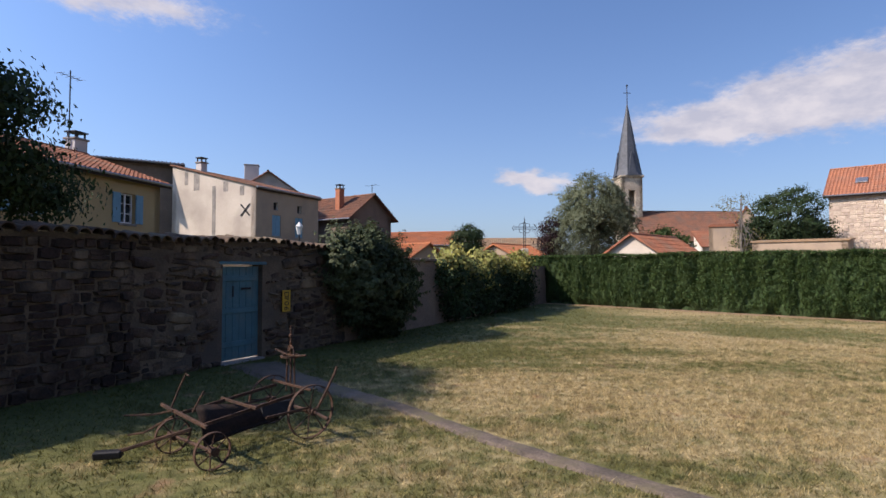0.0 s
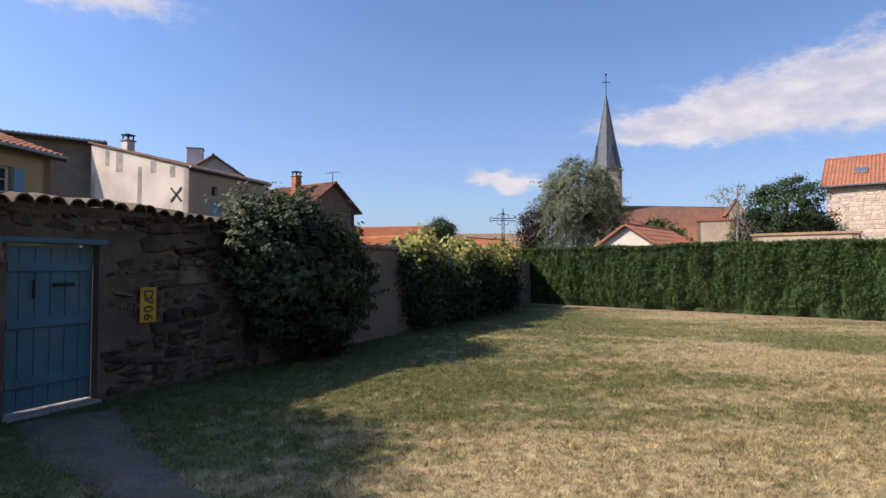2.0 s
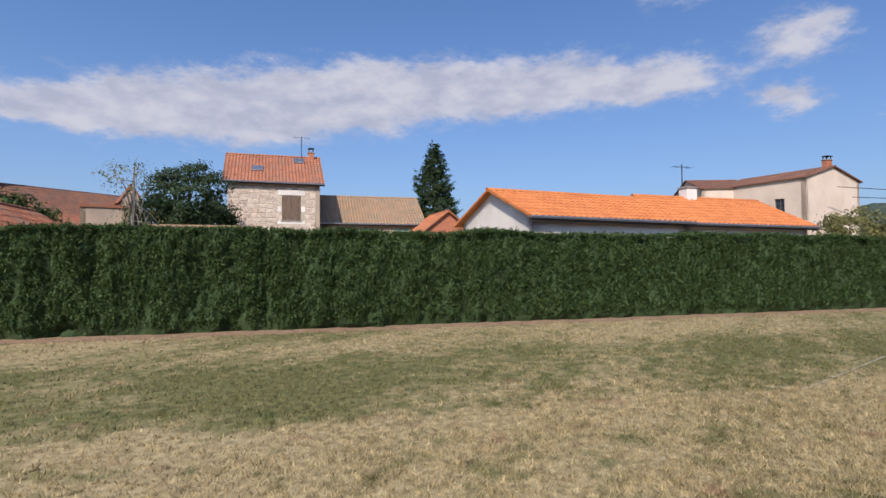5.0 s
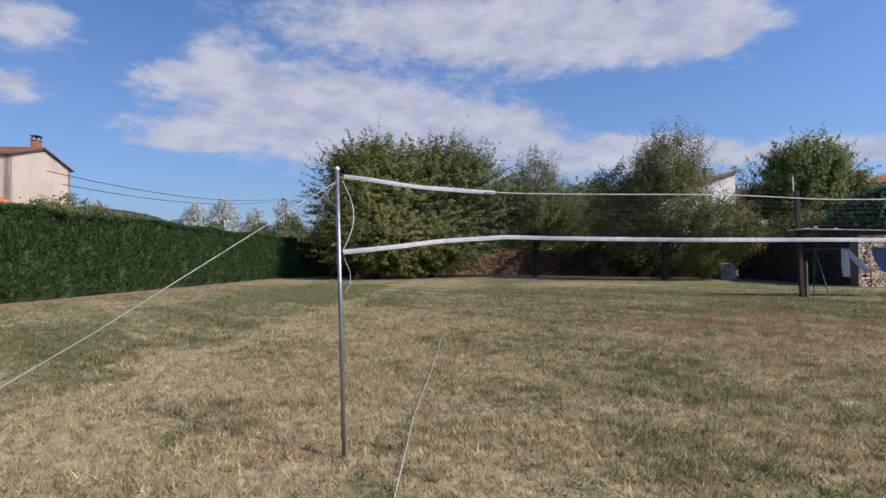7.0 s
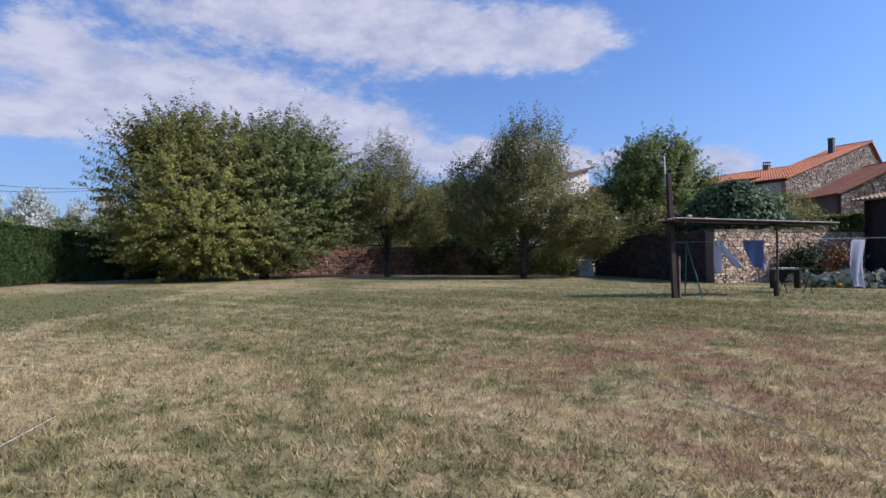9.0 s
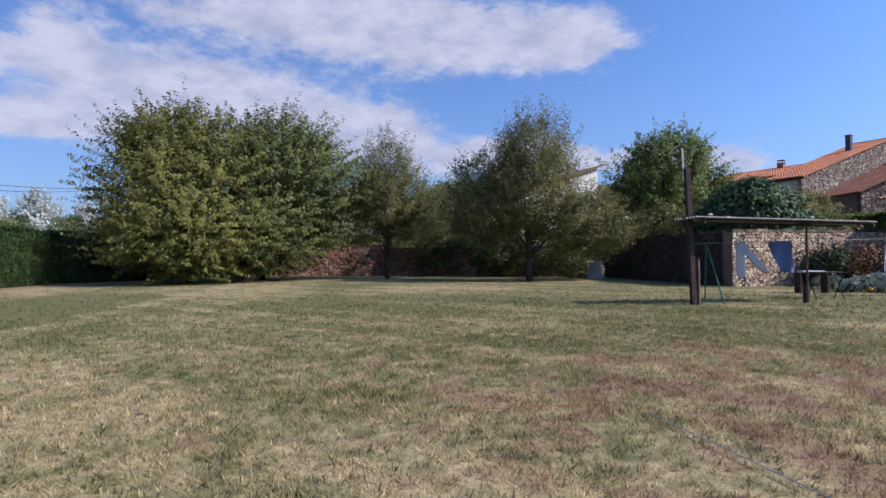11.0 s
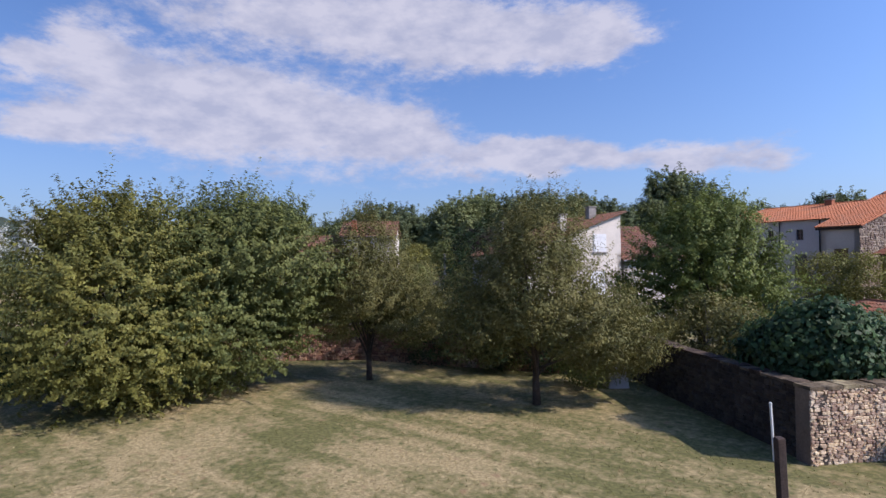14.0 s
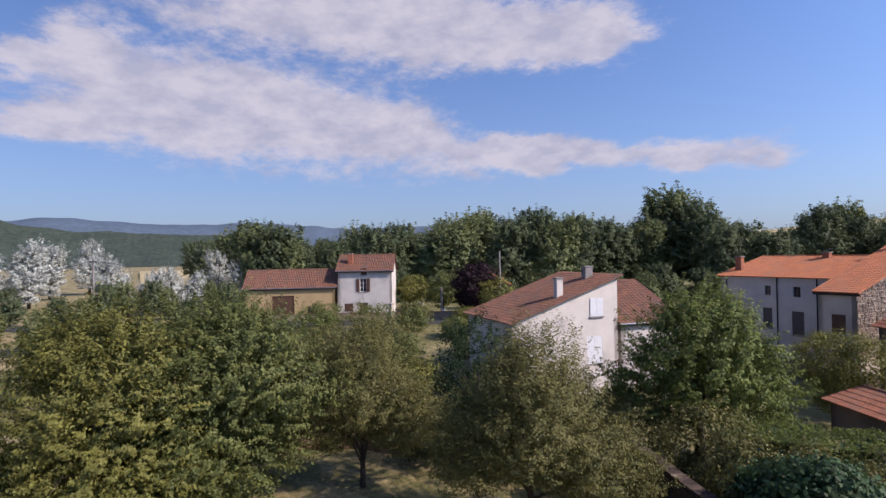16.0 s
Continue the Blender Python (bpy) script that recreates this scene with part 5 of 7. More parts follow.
# church
church = H_("church", (25.0, 68.2), (40.5, 69.0), 9, 5.4, 9.3, 0, "plaster_cream", "tile_brown", label="village church with a red tile nave roof and a slate spire", category="church", gutter=False)
def church_tower():
    bm = bmesh.new()
    for p, uu in (((-1.65, 3.4, 0), (1, 0, 0)), ((1.15, 3.4, 0), (0, 1, 0)), ((1.15, 6.2, 0), (-1, 0, 0)), ((-1.65, 6.2, 0), (0, -1, 0))):
        wall_panel(bm, p, uu, 2.8, 13.7, 0.45, [(0.98, 8.8, 0.84, 3.2)])
    part("tower", bm, M["ashlar"], church, "pale stone bell tower")
    bm = bmesh.new()
    box(bm, (-1.85, 3.2, 13.7), (1.35, 6.4, 13.95), 0.05)
    part("cornice", bm, M["ashlar"], church)
    bm = bmesh.new()
    c = Vector((-0.25, 4.8, 0))
    rings = []
    for r, z in ((1.95, 13.95), (1.6, 14.8), (1.2, 17.2), (0.04, 23.8)):
        rings.append([bm.verts.new(c + Vector((math.cos(a) * r, math.sin(a) * r, z))) for a in (math.pi / 8 + k * math.pi / 4 for k in range(8))])
    for r0, r1 in zip(rings, rings[1:]):
        for k in range(8):
            bm.faces.new((r0[k], r0[(k + 1) % 8], r1[(k + 1) % 8], r1[k]))
    for k in range(4):
        a = k * math.pi / 2
        d = Vector((math.cos(a), math.sin(a), 0))
        s = Vector((-d.y, d.x, 0))
        base = [bm.verts.new(c + d * 1.75 + s * x + Vector((0, 0, 14.2))) for x in (-0.5, 0.5)]
        top = bm.verts.new(c + d * 1.35 + Vector((0, 0, 17.2)))
        back = bm.verts.new(c + d * 0.8 + Vector((0, 0, 16.8)))
        bm.faces.new((base[0], base[1], top))
        bm.faces.new((base[1], back, top))
        bm.faces.new((back, base[0], top))
    part("spire", bm, M["slate"], church, "dark slate spire")
    bm = bmesh.new()
    tube(bm, [c + Vector((0, 0, 23.6)), c + Vector((0, 0, 26.2))], 0.06, 5)
    tube(bm, [c + Vector((-0.5, 0, 25.2)), c + Vector((0.5, 0, 25.2))], 0.05, 5)
    bmesh.ops.create_icosphere(bm, subdivisions=1, radius=0.16, matrix=Matrix.Translation(c + Vector((0, 0, 26.2))))
    part("finial_cross", bm, M["iron_dark"], church)


church_tower()
H_("house", (31.0, 66.0), (36.5, 66.2), 2.0, 4.6, 6.2, 0, "plaster_white", "tile_red", style="shed", label="white lean-to chapel along the church nave", gutter=False)

# south side
white = H_("house", (34.0, -35.3), (29.0, -42.9), 8.5, 6.0, 9.1, 0, "plaster_white", "tile_brown", style="shed_side", over=0.35, front=[("closed", 6.6, 6.1, 1.15, 1.4, "shutter_white"), ("closed", 6.3, 2.5, 1.35, 2.1, "shutter_white")], label="white house with white shutters under a brown mono-pitch roof")
chimney(white, 4.6, 1.2, 7.7, 0.55, 0.5, 1.3, "plaster_white", pot=False)
chimney(white, 8.4, 3.0, 9.2, 0.7, 0.6, 0.6, "concrete", pot=False)
H_("house", (28.9, -43.3), (25.6, -48.3), 6.0, 5.5, 8.3, 0, "plaster_white", "tile_brown", style="shed", label="lower wing of the white house with a brown tile roof", pitch=0.4)
# grey house and stone-gabled section under one shallow roof plane
RU, RN, RS = Vector((-0.905, 0.424, 0)).normalized(), Vector((-0.424, -0.905, 0)).normalized(), Vector((14.04, -49.81, 0))


def rp(a, b):
    return (RS + RU * a + RN * b)[:2]


right = H_("house", rp(-13.5, 3.67), rp(-3.05, 3.67), 13.6, 8.6, 10.25, 1.6, "plaster_grey", "tile_clay", front=[("bare", 4.25, 5.35, 0.55, 0.85), ("bare", 6.75, 5.3, 0.6, 0.9), ("closed", 4.05, 2.5, 0.85, 1.75, "shutter_grey"), ("closed", 6.6, 2.1, 1.0, 2.0, "shutter_grey")], label="grey-white rendered house with dark shutters and an orange tile roof", gutter=False)
for x in (0.6, 5.4, 8.7):
    bm = bmesh.new()
    tube(bm, [(x, -0.08, 0), (x, -0.08, 6.9)], 0.05, 6)
    part("downpipe", bm, M["iron_dark"], right)
chimney(right, 0.7, 1.8, 7.2, 0.6, 0.5, 1.5, "brick", pot=False)
chimney(right, 6.2, 6.2, 8.4, 0.6, 0.5, 0.6, "brick", pot=True)
stone_g = H_("house", rp(-2.9, 0.3), rp(-0.3, 0.3), 20.2, 7.8, 12.4, 1.2, "plaster_cream", "tile_clay", ridge_at=0.75, label="stone-gabled house with an orange tile roof", front=[("closed", 0.9, 3.4, 0.95, 1.5, "shutter_brown")], gutter=False)
chimney(stone_g, 1.3, 10.7, 9.8, 0.45, 0.45, 1.5, "slate", pot=False)
bm = bmesh.new()
box(bm, (-0.3, -0.22, 6.32), (2.9, -0.02, 6.5), 0.01)
part("eave_beam", bm, M["wood_dark"], stone_g)
outbuilding = H_("house", (13.0, -48.3), (10.4, -44.6), 11.0, 5.75, 8.3, 0.8, "plaster_brown", "tile_red", label="old brown outbuilding with a red tile roof", front=[("bare", 1.6, 3.6, 0.6, 0.7)], gutter=False)


for ob, L, D in ((right, 10.45, 13.6), (stone_g, 2.6, 20.2), (outbuilding, 4.52, 11.0)):
    bm = bmesh.new()
    box(bm, (0, 0, -1.9), (L, D, -0.004))
    part("plinth", bm, M["plaster_old"], ob)
low_barn = H_("house", (15.3, -38.9), (11.5, -34.3), 4.2, 2.4, 3.0, 0.0, "plaster_brown", "tile_red", label="low shed with an old red tile roof beyond the hedge", gutter=False)


def gable_stones(ob, a, b, eave, ridge_z, peak=0.5):
    """Rubble on a gable end between two local points, heights above its own floor."""
    m = ob.matrix_basis
    p, q = m @ Vector(a), m @ Vector(b)
    L = (q - p).length
    bm = bmesh.new()
    rubble(bm, p, q, ridge_z - 0.2, 0.0, (0.3, 0.17), 0.07, z0=1.5, limit=lambda s: eave + (ridge_z - eave) * min(s / (L * peak), (L - s) / (L * (1 - peak))) - 0.05)
    bm.transform(m.inverted())
    tagged(part("masonry", bm, M["stone_gable"], ob, "rough rubble masonry"), kind="stuff")


gable_stones(stone_g, (2.6, 0, 0), (2.6, 20.2, 0), 6.6, 11.2, 0.75)
gable_stones(outbuilding, (4.52, 0, 0), (4.52, 11.0, 0), 4.95, 7.5)
far_s = H_("house", (72.9, -53.2), (66.9, -57.9), 7.5, 9.1, 11.2, 2.4, "plaster_white", "tile_brown", front=[("window", 3.1, 3.6, 0.95, 1.9, "shutter_brown"), ("closed", 3.3, 6.0, 0.8, 1.0, "shutter_brown"), ("door", 3.0, 0.0, 1.2, 2.1, "shutter_brown"), ("closed", 0.9, 0.9, 1.2, 1.1, "shutter_brown")], label="white two-storey farmhouse with brown shutters and a brown roof")
chimney(far_s, 1.6, 1.6, 7.6, 0.7, 0.6, 1.4, "brick", pot=False)
barn = H_("house", (81.5, -44.0), (73.1, -52.8), 8, 6.9, 9.2, 2.4, "plaster_ochre", "tile_brown", front=[("door", 3.6, 0.0, 3.0, 3.3, "shutter_brown"), ("bare", 8.4, 0.6, 1.4, 1.0)], label="ochre stone barn with a big brown door and tile roof", category="barn")
H_("house", (74.5, -86.0), (67.0, -90.0), 9, 5.4, 7.4, 2.4, "plaster_grey", "tile_orange", style="cross", label="small grey house with an orange roof beyond the road")


# ---------- backdrop hills ----------
def ridge(name, a0, a1, dist, zs, material, label, rough=0.0):
    """A long hill seen far off, its crest through heights zs at even headings; rough: height of the tree tops on it."""
    bm = bmesh.new()
    n = 260
    rows = [[] for _ in range(9)]
    for i in range(n + 1):
        t = i / n
        a = radians(a0 + (a1 - a0) * t)
        k = t * (len(zs) - 1)
        j = min(int(k), len(zs) - 2)
        f = k - j
        f = f * f * (3 - 2 * f)
        z = zs[j] * (1 - f) + zs[j + 1] * f
        z *= 1 + 0.05 * noise.noise(Vector((i * 0.12, dist, 0)))
        for q, row in enumerate(rows):
            v = q / 7 if q < 8 else 1.0
            rr = dist * (0.72 + 0.28 * v) if q < 8 else dist * 1.2
            zz = z * v ** 1.3 if q < 8 else 0.0
            if 0 < q < 8:
                zz += rough * (noise.noise(Vector((i * 0.9, q * 2.3, dist))) + 0.6 * noise.noise(Vector((i * 2.3, q * 5.1, dist))))
            row.append(bm.verts.new((13 + math.sin(a) * rr, math.cos(a) * rr, max(0.0, zz))))
    for r0, r1 in zip(rows, rows[1:]):
        for i in range(n):
            bm.faces.new((r0[i], r0[i + 1], r1[i + 1], r1[i]))
    tagged(part(name, bm, material, smooth=rough == 0), label, "hill", kind="structure")


ridge("backdrop", 60, 128, 1100, (10, 30, 36, 60, 92, 62, 56, 50), M["forest"], "wooded hill beyond the fields", 0.8)
ridge("backdrop", 90, 150, 3800, (150, 200, 260, 230, 240, 205, 215, 190), M["far_hill"], "distant haze-blue hills on the horizon")
ridge("backdrop", -40, 90, 1500, (60, 50, 30, 70, 95, 60, 40), M["forest"], "far wooded hill behind the village", 3)
ridge("backdrop", 150, 215, 1200, (20, 42, 62, 56, 50), M["field"], "far stubble hill behind the woods")


# ---------- trees and bushes ----------
tree("tree", (38.4, -10.3, 0), 7.0, 0.2, [(0, 0, 4.8, 3.8, 3.8, 3.5), (-1.3, 0.5, 2.5, 3.8, 3.6, 2.1), (0.8, 0.4, 6.6, 2.3, 2.3, 2.0)], "leaf_yellow", 0.14, 60, 1700, "broad spreading tree with yellow-green leaves down to the grass", seed=3, flat_base=0.35, spray=1.25, rise=0.15, radius=0.5)
tree("tree", (37.6, -14.1, 0), 7.5, 0.22, [(0, 0, 4.9, 4.0, 4.0, 3.7), (-1.2, 0.5, 2.5, 3.7, 3.5, 2.1), (-0.8, -0.8, 6.9, 2.6, 2.6, 2.1), (-2.6, -1.4, 5.0, 2.7, 2.7, 2.8)], "leaf_mid", 0.14, 60, 2000, "broad dark green tree with branches down to the grass", seed=8, flat_base=0.35, spray=1.3, rise=0.25, radius=0.5)
tree("tree", (32.7, -19.1, 0), 3.4, 0.13, [(0, 0, 4.5, 2.3, 2.3, 1.9), (-0.2, 0.2, 6.1, 1.5, 1.5, 1.8), (-1.5, -1.1, 3.2, 1.8, 1.8, 1.6), (1.2, 1.0, 3.3, 1.6, 1.6, 1.6)], "leaf_olive", 0.095, 66, 1150, "slender fruit tree with a dark forked trunk", seed=12, spray=0.8, rise=0.7)
tree("tree", (24.0, -19.7, 0), 3.4, 0.14, [(0, 0, 4.5, 2.6, 2.6, 2.3), (-0.3, 0, 6.3, 1.8, 1.8, 1.75), (-1.7, -1.1, 3.0, 2.2, 2.2, 1.6), (1.7, 1.1, 3.4, 2.0, 2.0, 1.7), (-2.9, -2.1, 2.2, 1.3, 1.3, 1.2)], "leaf_olive", 0.095, 66, 1550, "olive-green fruit tree with airy branches on the lawn", seed=17, spray=0.8, rise=0.7)
tree("tree", (30.0, -25.0, 0), 5.0, 0.16, [(0, 0, 4.4, 2.6, 2.6, 3.4), (-1.5, 1.0, 2.4, 2.2, 2.2, 2.0)], "leaf_dark", 0.13, 46, 520, "dark leafy tree before the back wall", seed=21, spray=0.6)
tree("tree", (20.6, -31.5, 0), 6.5, 0.2, [(0, 0, 5.4, 3.4, 3.4, 3.2), (-0.6, 0.3, 7.2, 2.2, 2.2, 1.7), (1.8, 0.5, 3.6, 2.8, 2.8, 2.2), (-2, -0.5, 3.8, 2.6, 2.6, 2.2)], "leaf_green", 0.15, 54, 1200, "dense green tree behind the side wall", seed=26, spray=0.8)
tree("bush", (14.7, -21.7, 0), 2.6, 0.12, [(0.1, 0, 2.7, 1.8, 1.6, 1.55), (1.4, -1.2, 2.1, 1.3, 1.2, 1.3), (-1.0, -0.8, 2.1, 1.2, 1.2, 1.2)], "leaf_fig", 0.17, 48, 800, "large glossy dark-leaved bush rising behind the stone wall", seed=31, aspect=0.7)
tree("bush", (14.9, -42.2, 0.0), 3.8, 0.1, [(0.7, 0, 4.1, 1.9, 1.9, 1.9), (-1.2, 0.3, 4.1, 1.8, 1.7, 1.7), (0.2, 0, 2.2, 1.6, 1.6, 1.4)], "leaf_yellow", 0.13, 44, 460, "yellow-green shrub near the grey house", seed=34)
tree("bush", (21.0, -45.5, 1.0), 2.6, 0.1, [(0, 0, 2.4, 2.2, 2.0, 1.8)], "leaf_purple", 0.14, 40, 180, "dark reddish shrub beside the grey house", seed=36)
for x, y, s, k in ((32.6, -23.7, 1.5, "leaf_dark"), (26.6, -25.2, 1.5, "leaf_dark"), (23.6, -23.6, 1.1, "leaf_mid"), (28.5, -24.6, 1.2, "leaf_olive")):
    tree("bush", (x, y, 0), 1.3 * s, 0.05, [(0, 0, 1.0 * s, 1.25 * s, 1.1 * s, 0.95 * s)], k, 0.12, 40, 130, "shrub growing in the shade against the wall", seed=int(x), limbs=6)
for x, y, s in ((17.4, -25.4, 1.15), (15.4, -26.0, 1.2), (12.8, -25.8, 1.2), (19.5, -27.6, 1.4), (25.8, -30.5, 1.5), (23.2, -29.0, 1.3), (29.5, -29.8, 1.4)):
    tree("bush", (x, y, 0.1), 2.0 * s, 0.06, [(0, 0, 1.5 * s, 1.5 * s, 1.4 * s, 1.4 * s)], "leaf_olive", 0.14, 40, 170, "untrimmed shrub behind the garden wall", seed=int(x) + 3, limbs=8, bark="bark_pale")

# north side, beyond the hedge
tree("tree", (10.9, 40.0, 0), 8.0, 0.25, [(0.1, 0, 6.3, 2.3, 2.2, 2.7), (-1.1, 0, 4.6, 1.5, 1.5, 3.0), (1.3, 0, 4.8, 1.4, 1.5, 3.2)], "leaf_birch", 0.15, 70, 1000, "weeping birch with hanging grey-green branches", bark="bark_pale", seed=41, aspect=0.3, spray=1.1, rise=-1.1)
tree("tree", (7.9, 40.5, 0), 4.0, 0.1, [(0, 0, 4.0, 1.0, 1.0, 1.5)], "leaf_purple", 0.14, 40, 110, "small purple-leaved tree beyond the hedge", seed=44)
tree("tree", (2.5, 58.0, 0), 4.5, 0.15, [(0, 0, 4.6, 1.75, 1.75, 1.7)], "leaf_dark", 0.16, 50, 240, "round clipped dark green tree", seed=46)
tree("tree", (26.0, 41.5, 0), 6.5, 0.18, [(0, 0, 5.6, 2.5, 2.5, 2.3), (-1.8, 0.4, 4.2, 1.8, 1.8, 1.6), (1.3, 0, 4.0, 1.8, 1.8, 1.8)], "leaf_dark", 0.17, 50, 520, "round dark green tree beyond the hedge", seed=48)
tree("tree", (22.2, 41.0, 0), 7.2, 0.14, [(0.3, 0, 3.6, 1.6, 1.6, 1.4), (-0.6, 0, 6.4, 1.3, 1.3, 0.9)], "leaf_olive", 0.13, 14, 90, "half-bare fruit tree with thin branches", seed=50, limbs=26, bark="bark_pale")
tree("tree", (15.6, 38.8, 0), 3.6, 0.1, [(0, 0, 3.5, 1.5, 1.5, 1.1)], "leaf_hedge", 0.24, 30, 130, "bright green broad-leaved shrub beyond the hedge", seed=52, aspect=0.3)
conifer = tree("tree", (54.5, 40.6, 0), 14.0, 0.26, [(0, 0, 4.6, 2.5, 2.5, 2.8), (0.2, 0, 7.4, 2.3, 2.3, 2.4), (-0.2, 0, 9.8, 1.9, 1.9, 2.0), (0, 0, 11.8, 1.3, 1.3, 1.6), (0, 0, 13.4, 0.55, 0.55, 1.1)], "leaf_dark", 0.2, 54, 1300, "tall narrow dark conifer beside the tan roof", seed=54, spray=0.7, rise=-0.3, aspect=0.3)
tree("tree", (-7.5, 8.6, 0), 5.0, 0.16, [(-1.6, -0.6, 5.1, 1.7, 1.7, 1.3), (-2.9, -2.6, 6.4, 1.8, 1.8, 1.5), (-3.0, -2.4, 4.6, 1.6, 1.6, 1.4), (-2.3, -1.2, 6.2, 1.5, 1.5, 1.4), (0, 0, 4.3, 0.95, 0.95, 0.8), (-1.3, -0.6, 3.9, 1.3, 1.3, 1.1), (0.1, 0.1, 3.5, 0.95, 0.9, 0.6), (0.35, 1.0, 3.3, 0.7, 0.8, 0.5)], "leaf_dark", 0.11, 70, 1000, "dark leafy tree beyond the garden wall", seed=56)
tree("bush", (54.2, 4.6, 0), 3.0, 0.08, [(0, 0, 3.9, 2.2, 2.4, 1.6), (1.2, -3.0, 3.4, 2.2, 2.2, 1.4)], "leaf_olive", 0.2, 36, 260, "pale shrubs in front of the cream house", seed=58)
tree("bush", (-4.5, 42.0, 0), 2.6, 0.08, [(0, 0, 3.0, 1.4, 1.4, 1.2)], "leaf_dark", 0.17, 36, 120, "dark bush beside the brown house", seed=59)


# shrub and vines on the west wall
def wall_plant(name, lumps, leaf, size, n, per, label, seed=1, spray=0.0):
    """A shrub grown against the wall; lumps (s, out, z, rs, ro, rz) along it."""
    mid = sum(l[0] for l in lumps) / len(lumps)
    root = thing(name, WM @ Matrix.Translation((mid, 0, 0)), label, "bush" if name == "bush" else "vine")
    vol = [(l[3] * l[5]) for l in lumps]
    cl = np.concatenate([lump((l[0] - mid, -l[1], l[2]), (l[3], l[4], l[5]), int(n * v / sum(vol)), 0.5, 0.35, seed=seed + i, flat_base=0.08) for i, (l, v) in enumerate(zip(lumps, vol))])
    v, f = crown_leaves(cl, per, 0.36, size, spray=spray, aspect=0.55)
    raw("foliage", v, f, M[leaf], root)
    bm = bmesh.new()
    branches(bm, (0, -0.25, 0), min(1.8, 0.75 * cl[:, 2].max()), 0.05 if len(cl) > 100 else 0.012, cl[rng.choice(len(cl), 16, replace=False)])
    part("stems", bm, M["bark"], root)
    return root


wall_plant("bush", [(3.0, 0.3, 2.0, 0.5, 0.35, 0.6), (3.7, 0.45, 1.55, 0.8, 0.5, 1.2), (4.5, 0.5, 1.3, 0.9, 0.55, 1.2), (4.0, 0.2, 2.5, 0.9, 0.3, 0.42), (5.0, 0.3, 1.85, 0.6, 0.35, 0.6), (5.5, 0.35, 1.15, 0.55, 0.4, 0.9)], "leaf_laurel", 0.085, 1000, 54, "dense dark evergreen bush grown over the garden wall", seed=61, spray=0.42)
# one vine: shaded part in dark leaf colour, sunlit top in a yellower one
wall_plant("vine", [(9.6, 0.2, 1.25, 1.2, 0.32, 1.1), (11.8, 0.22, 1.15, 1.6, 0.36, 1.05), (14.3, 0.22, 1.05, 1.8, 0.36, 1.0), (16.8, 0.2, 1.05, 1.2, 0.32, 1.0)], "leaf_dark", 0.11, 560, 40, "shaded dark climbing vine covering the garden wall", seed=63)
root = thing("vine", WM @ Matrix.Translation((12, 0.1, 2.1)), "yellow-green vine leaves lit along the wall top", "vine")
cl = np.stack([rng.uniform(-3.3, 5.0, 210), rng.normal(-0.18, 0.2, 210), rng.normal(-0.05, 0.2, 210)], 1)
cl[:, 2] += 0.2 * np.sin(cl[:, 0] * 1.6) + 0.12 * np.sin(cl[:, 0] * 4.3 + 1) - 0.1
v, f = crown_leaves(cl, 40, 0.4, 0.13, aspect=0.8)
raw("foliage", v, f, M["leaf_vine_lit"], root)

# far woods: a few trees built once and repeated
def wood_tree(kind, seed, leaf, size):
    lum = [(0, 0, 9.5, 4.2, 4.2, 6.5), (1.8, 1.0, 6.0, 4.0, 3.8, 4.5), (-1.8, -0.8, 13.5, 2.8, 2.8, 3.8), (-2.0, 1.2, 5.0, 3.4, 3.4, 3.6)]
    return tree("tree", (0, 0, -60), 14, 0.35, lum, leaf, size, 40, 380, kind, seed=seed, radius=1.3, limbs=8, group="woodland trees", aspect=0.6, spray=1.6)


protos = [wood_tree("tall green woodland tree in the far belt", 71, "leaf_wood", 0.46), wood_tree("tall dark woodland tree in the far belt", 74, "leaf_pine", 0.46)]
silver = wood_tree("silvery willow in the distance", 77, "leaf_willow", 0.42)
rs = random.Random(5)
for k, (x, y) in enumerate(((118.0, -98.0), (108.0, -104.0))):
    protos[k].matrix_basis = Matrix.Translation((x, y, height(x, y) - 0.2))
SKYLINE = ((120.5, 3.0), (122, 3.7), (124, 4.4), (126.5, 3.7), (128, 1.7), (131, 2.3), (134, 3.4), (137.3, 3.8), (140.8, 3.4), (144.4, 6.2), (147, 5.4), (149, 4.5), (152.7, 5.1), (157.5, 4.0), (162.8, 3.6), (165.1, 6.9), (167, 5.4), (168.7, 3.6), (172.3, 3.0), (174.2, 2.2), (175.3, 3.9), (177.7, 4.7), (180, 3.0), (196, 3.4))
for i in range(74):
    az = 120.8 + 74 * (i + rs.uniform(-0.35, 0.35)) / 74
    dist = rs.uniform(110, 150) if az < 174 else rs.uniform(230, 300)
    x, y = 13.4 + math.sin(radians(az)) * dist, -0.6 + math.cos(radians(az)) * dist
    rise = next(e0 + (e1 - e0) * (az - a0) / (a1 - a0) for (a0, e0), (a1, e1) in zip(SKYLINE, SKYLINE[1:]) if az <= a1)
    sc = (8.2 + dist * math.tan(radians(rise))) / 17.6 * rs.uniform(0.86, 1.02)
    m = Matrix.Translation((x, y, height(x, y) - 0.2)) @ Matrix.Rotation(rs.uniform(0, 6.28), 4, "Z") @ Matrix.Diagonal((max(sc, 0.7) * 1.05, max(sc, 0.7) * 1.05, sc, 1))
    k = 0 if 142 < az < 148 or i % 3 == 0 else 1
    copy_thing(protos[k], m)
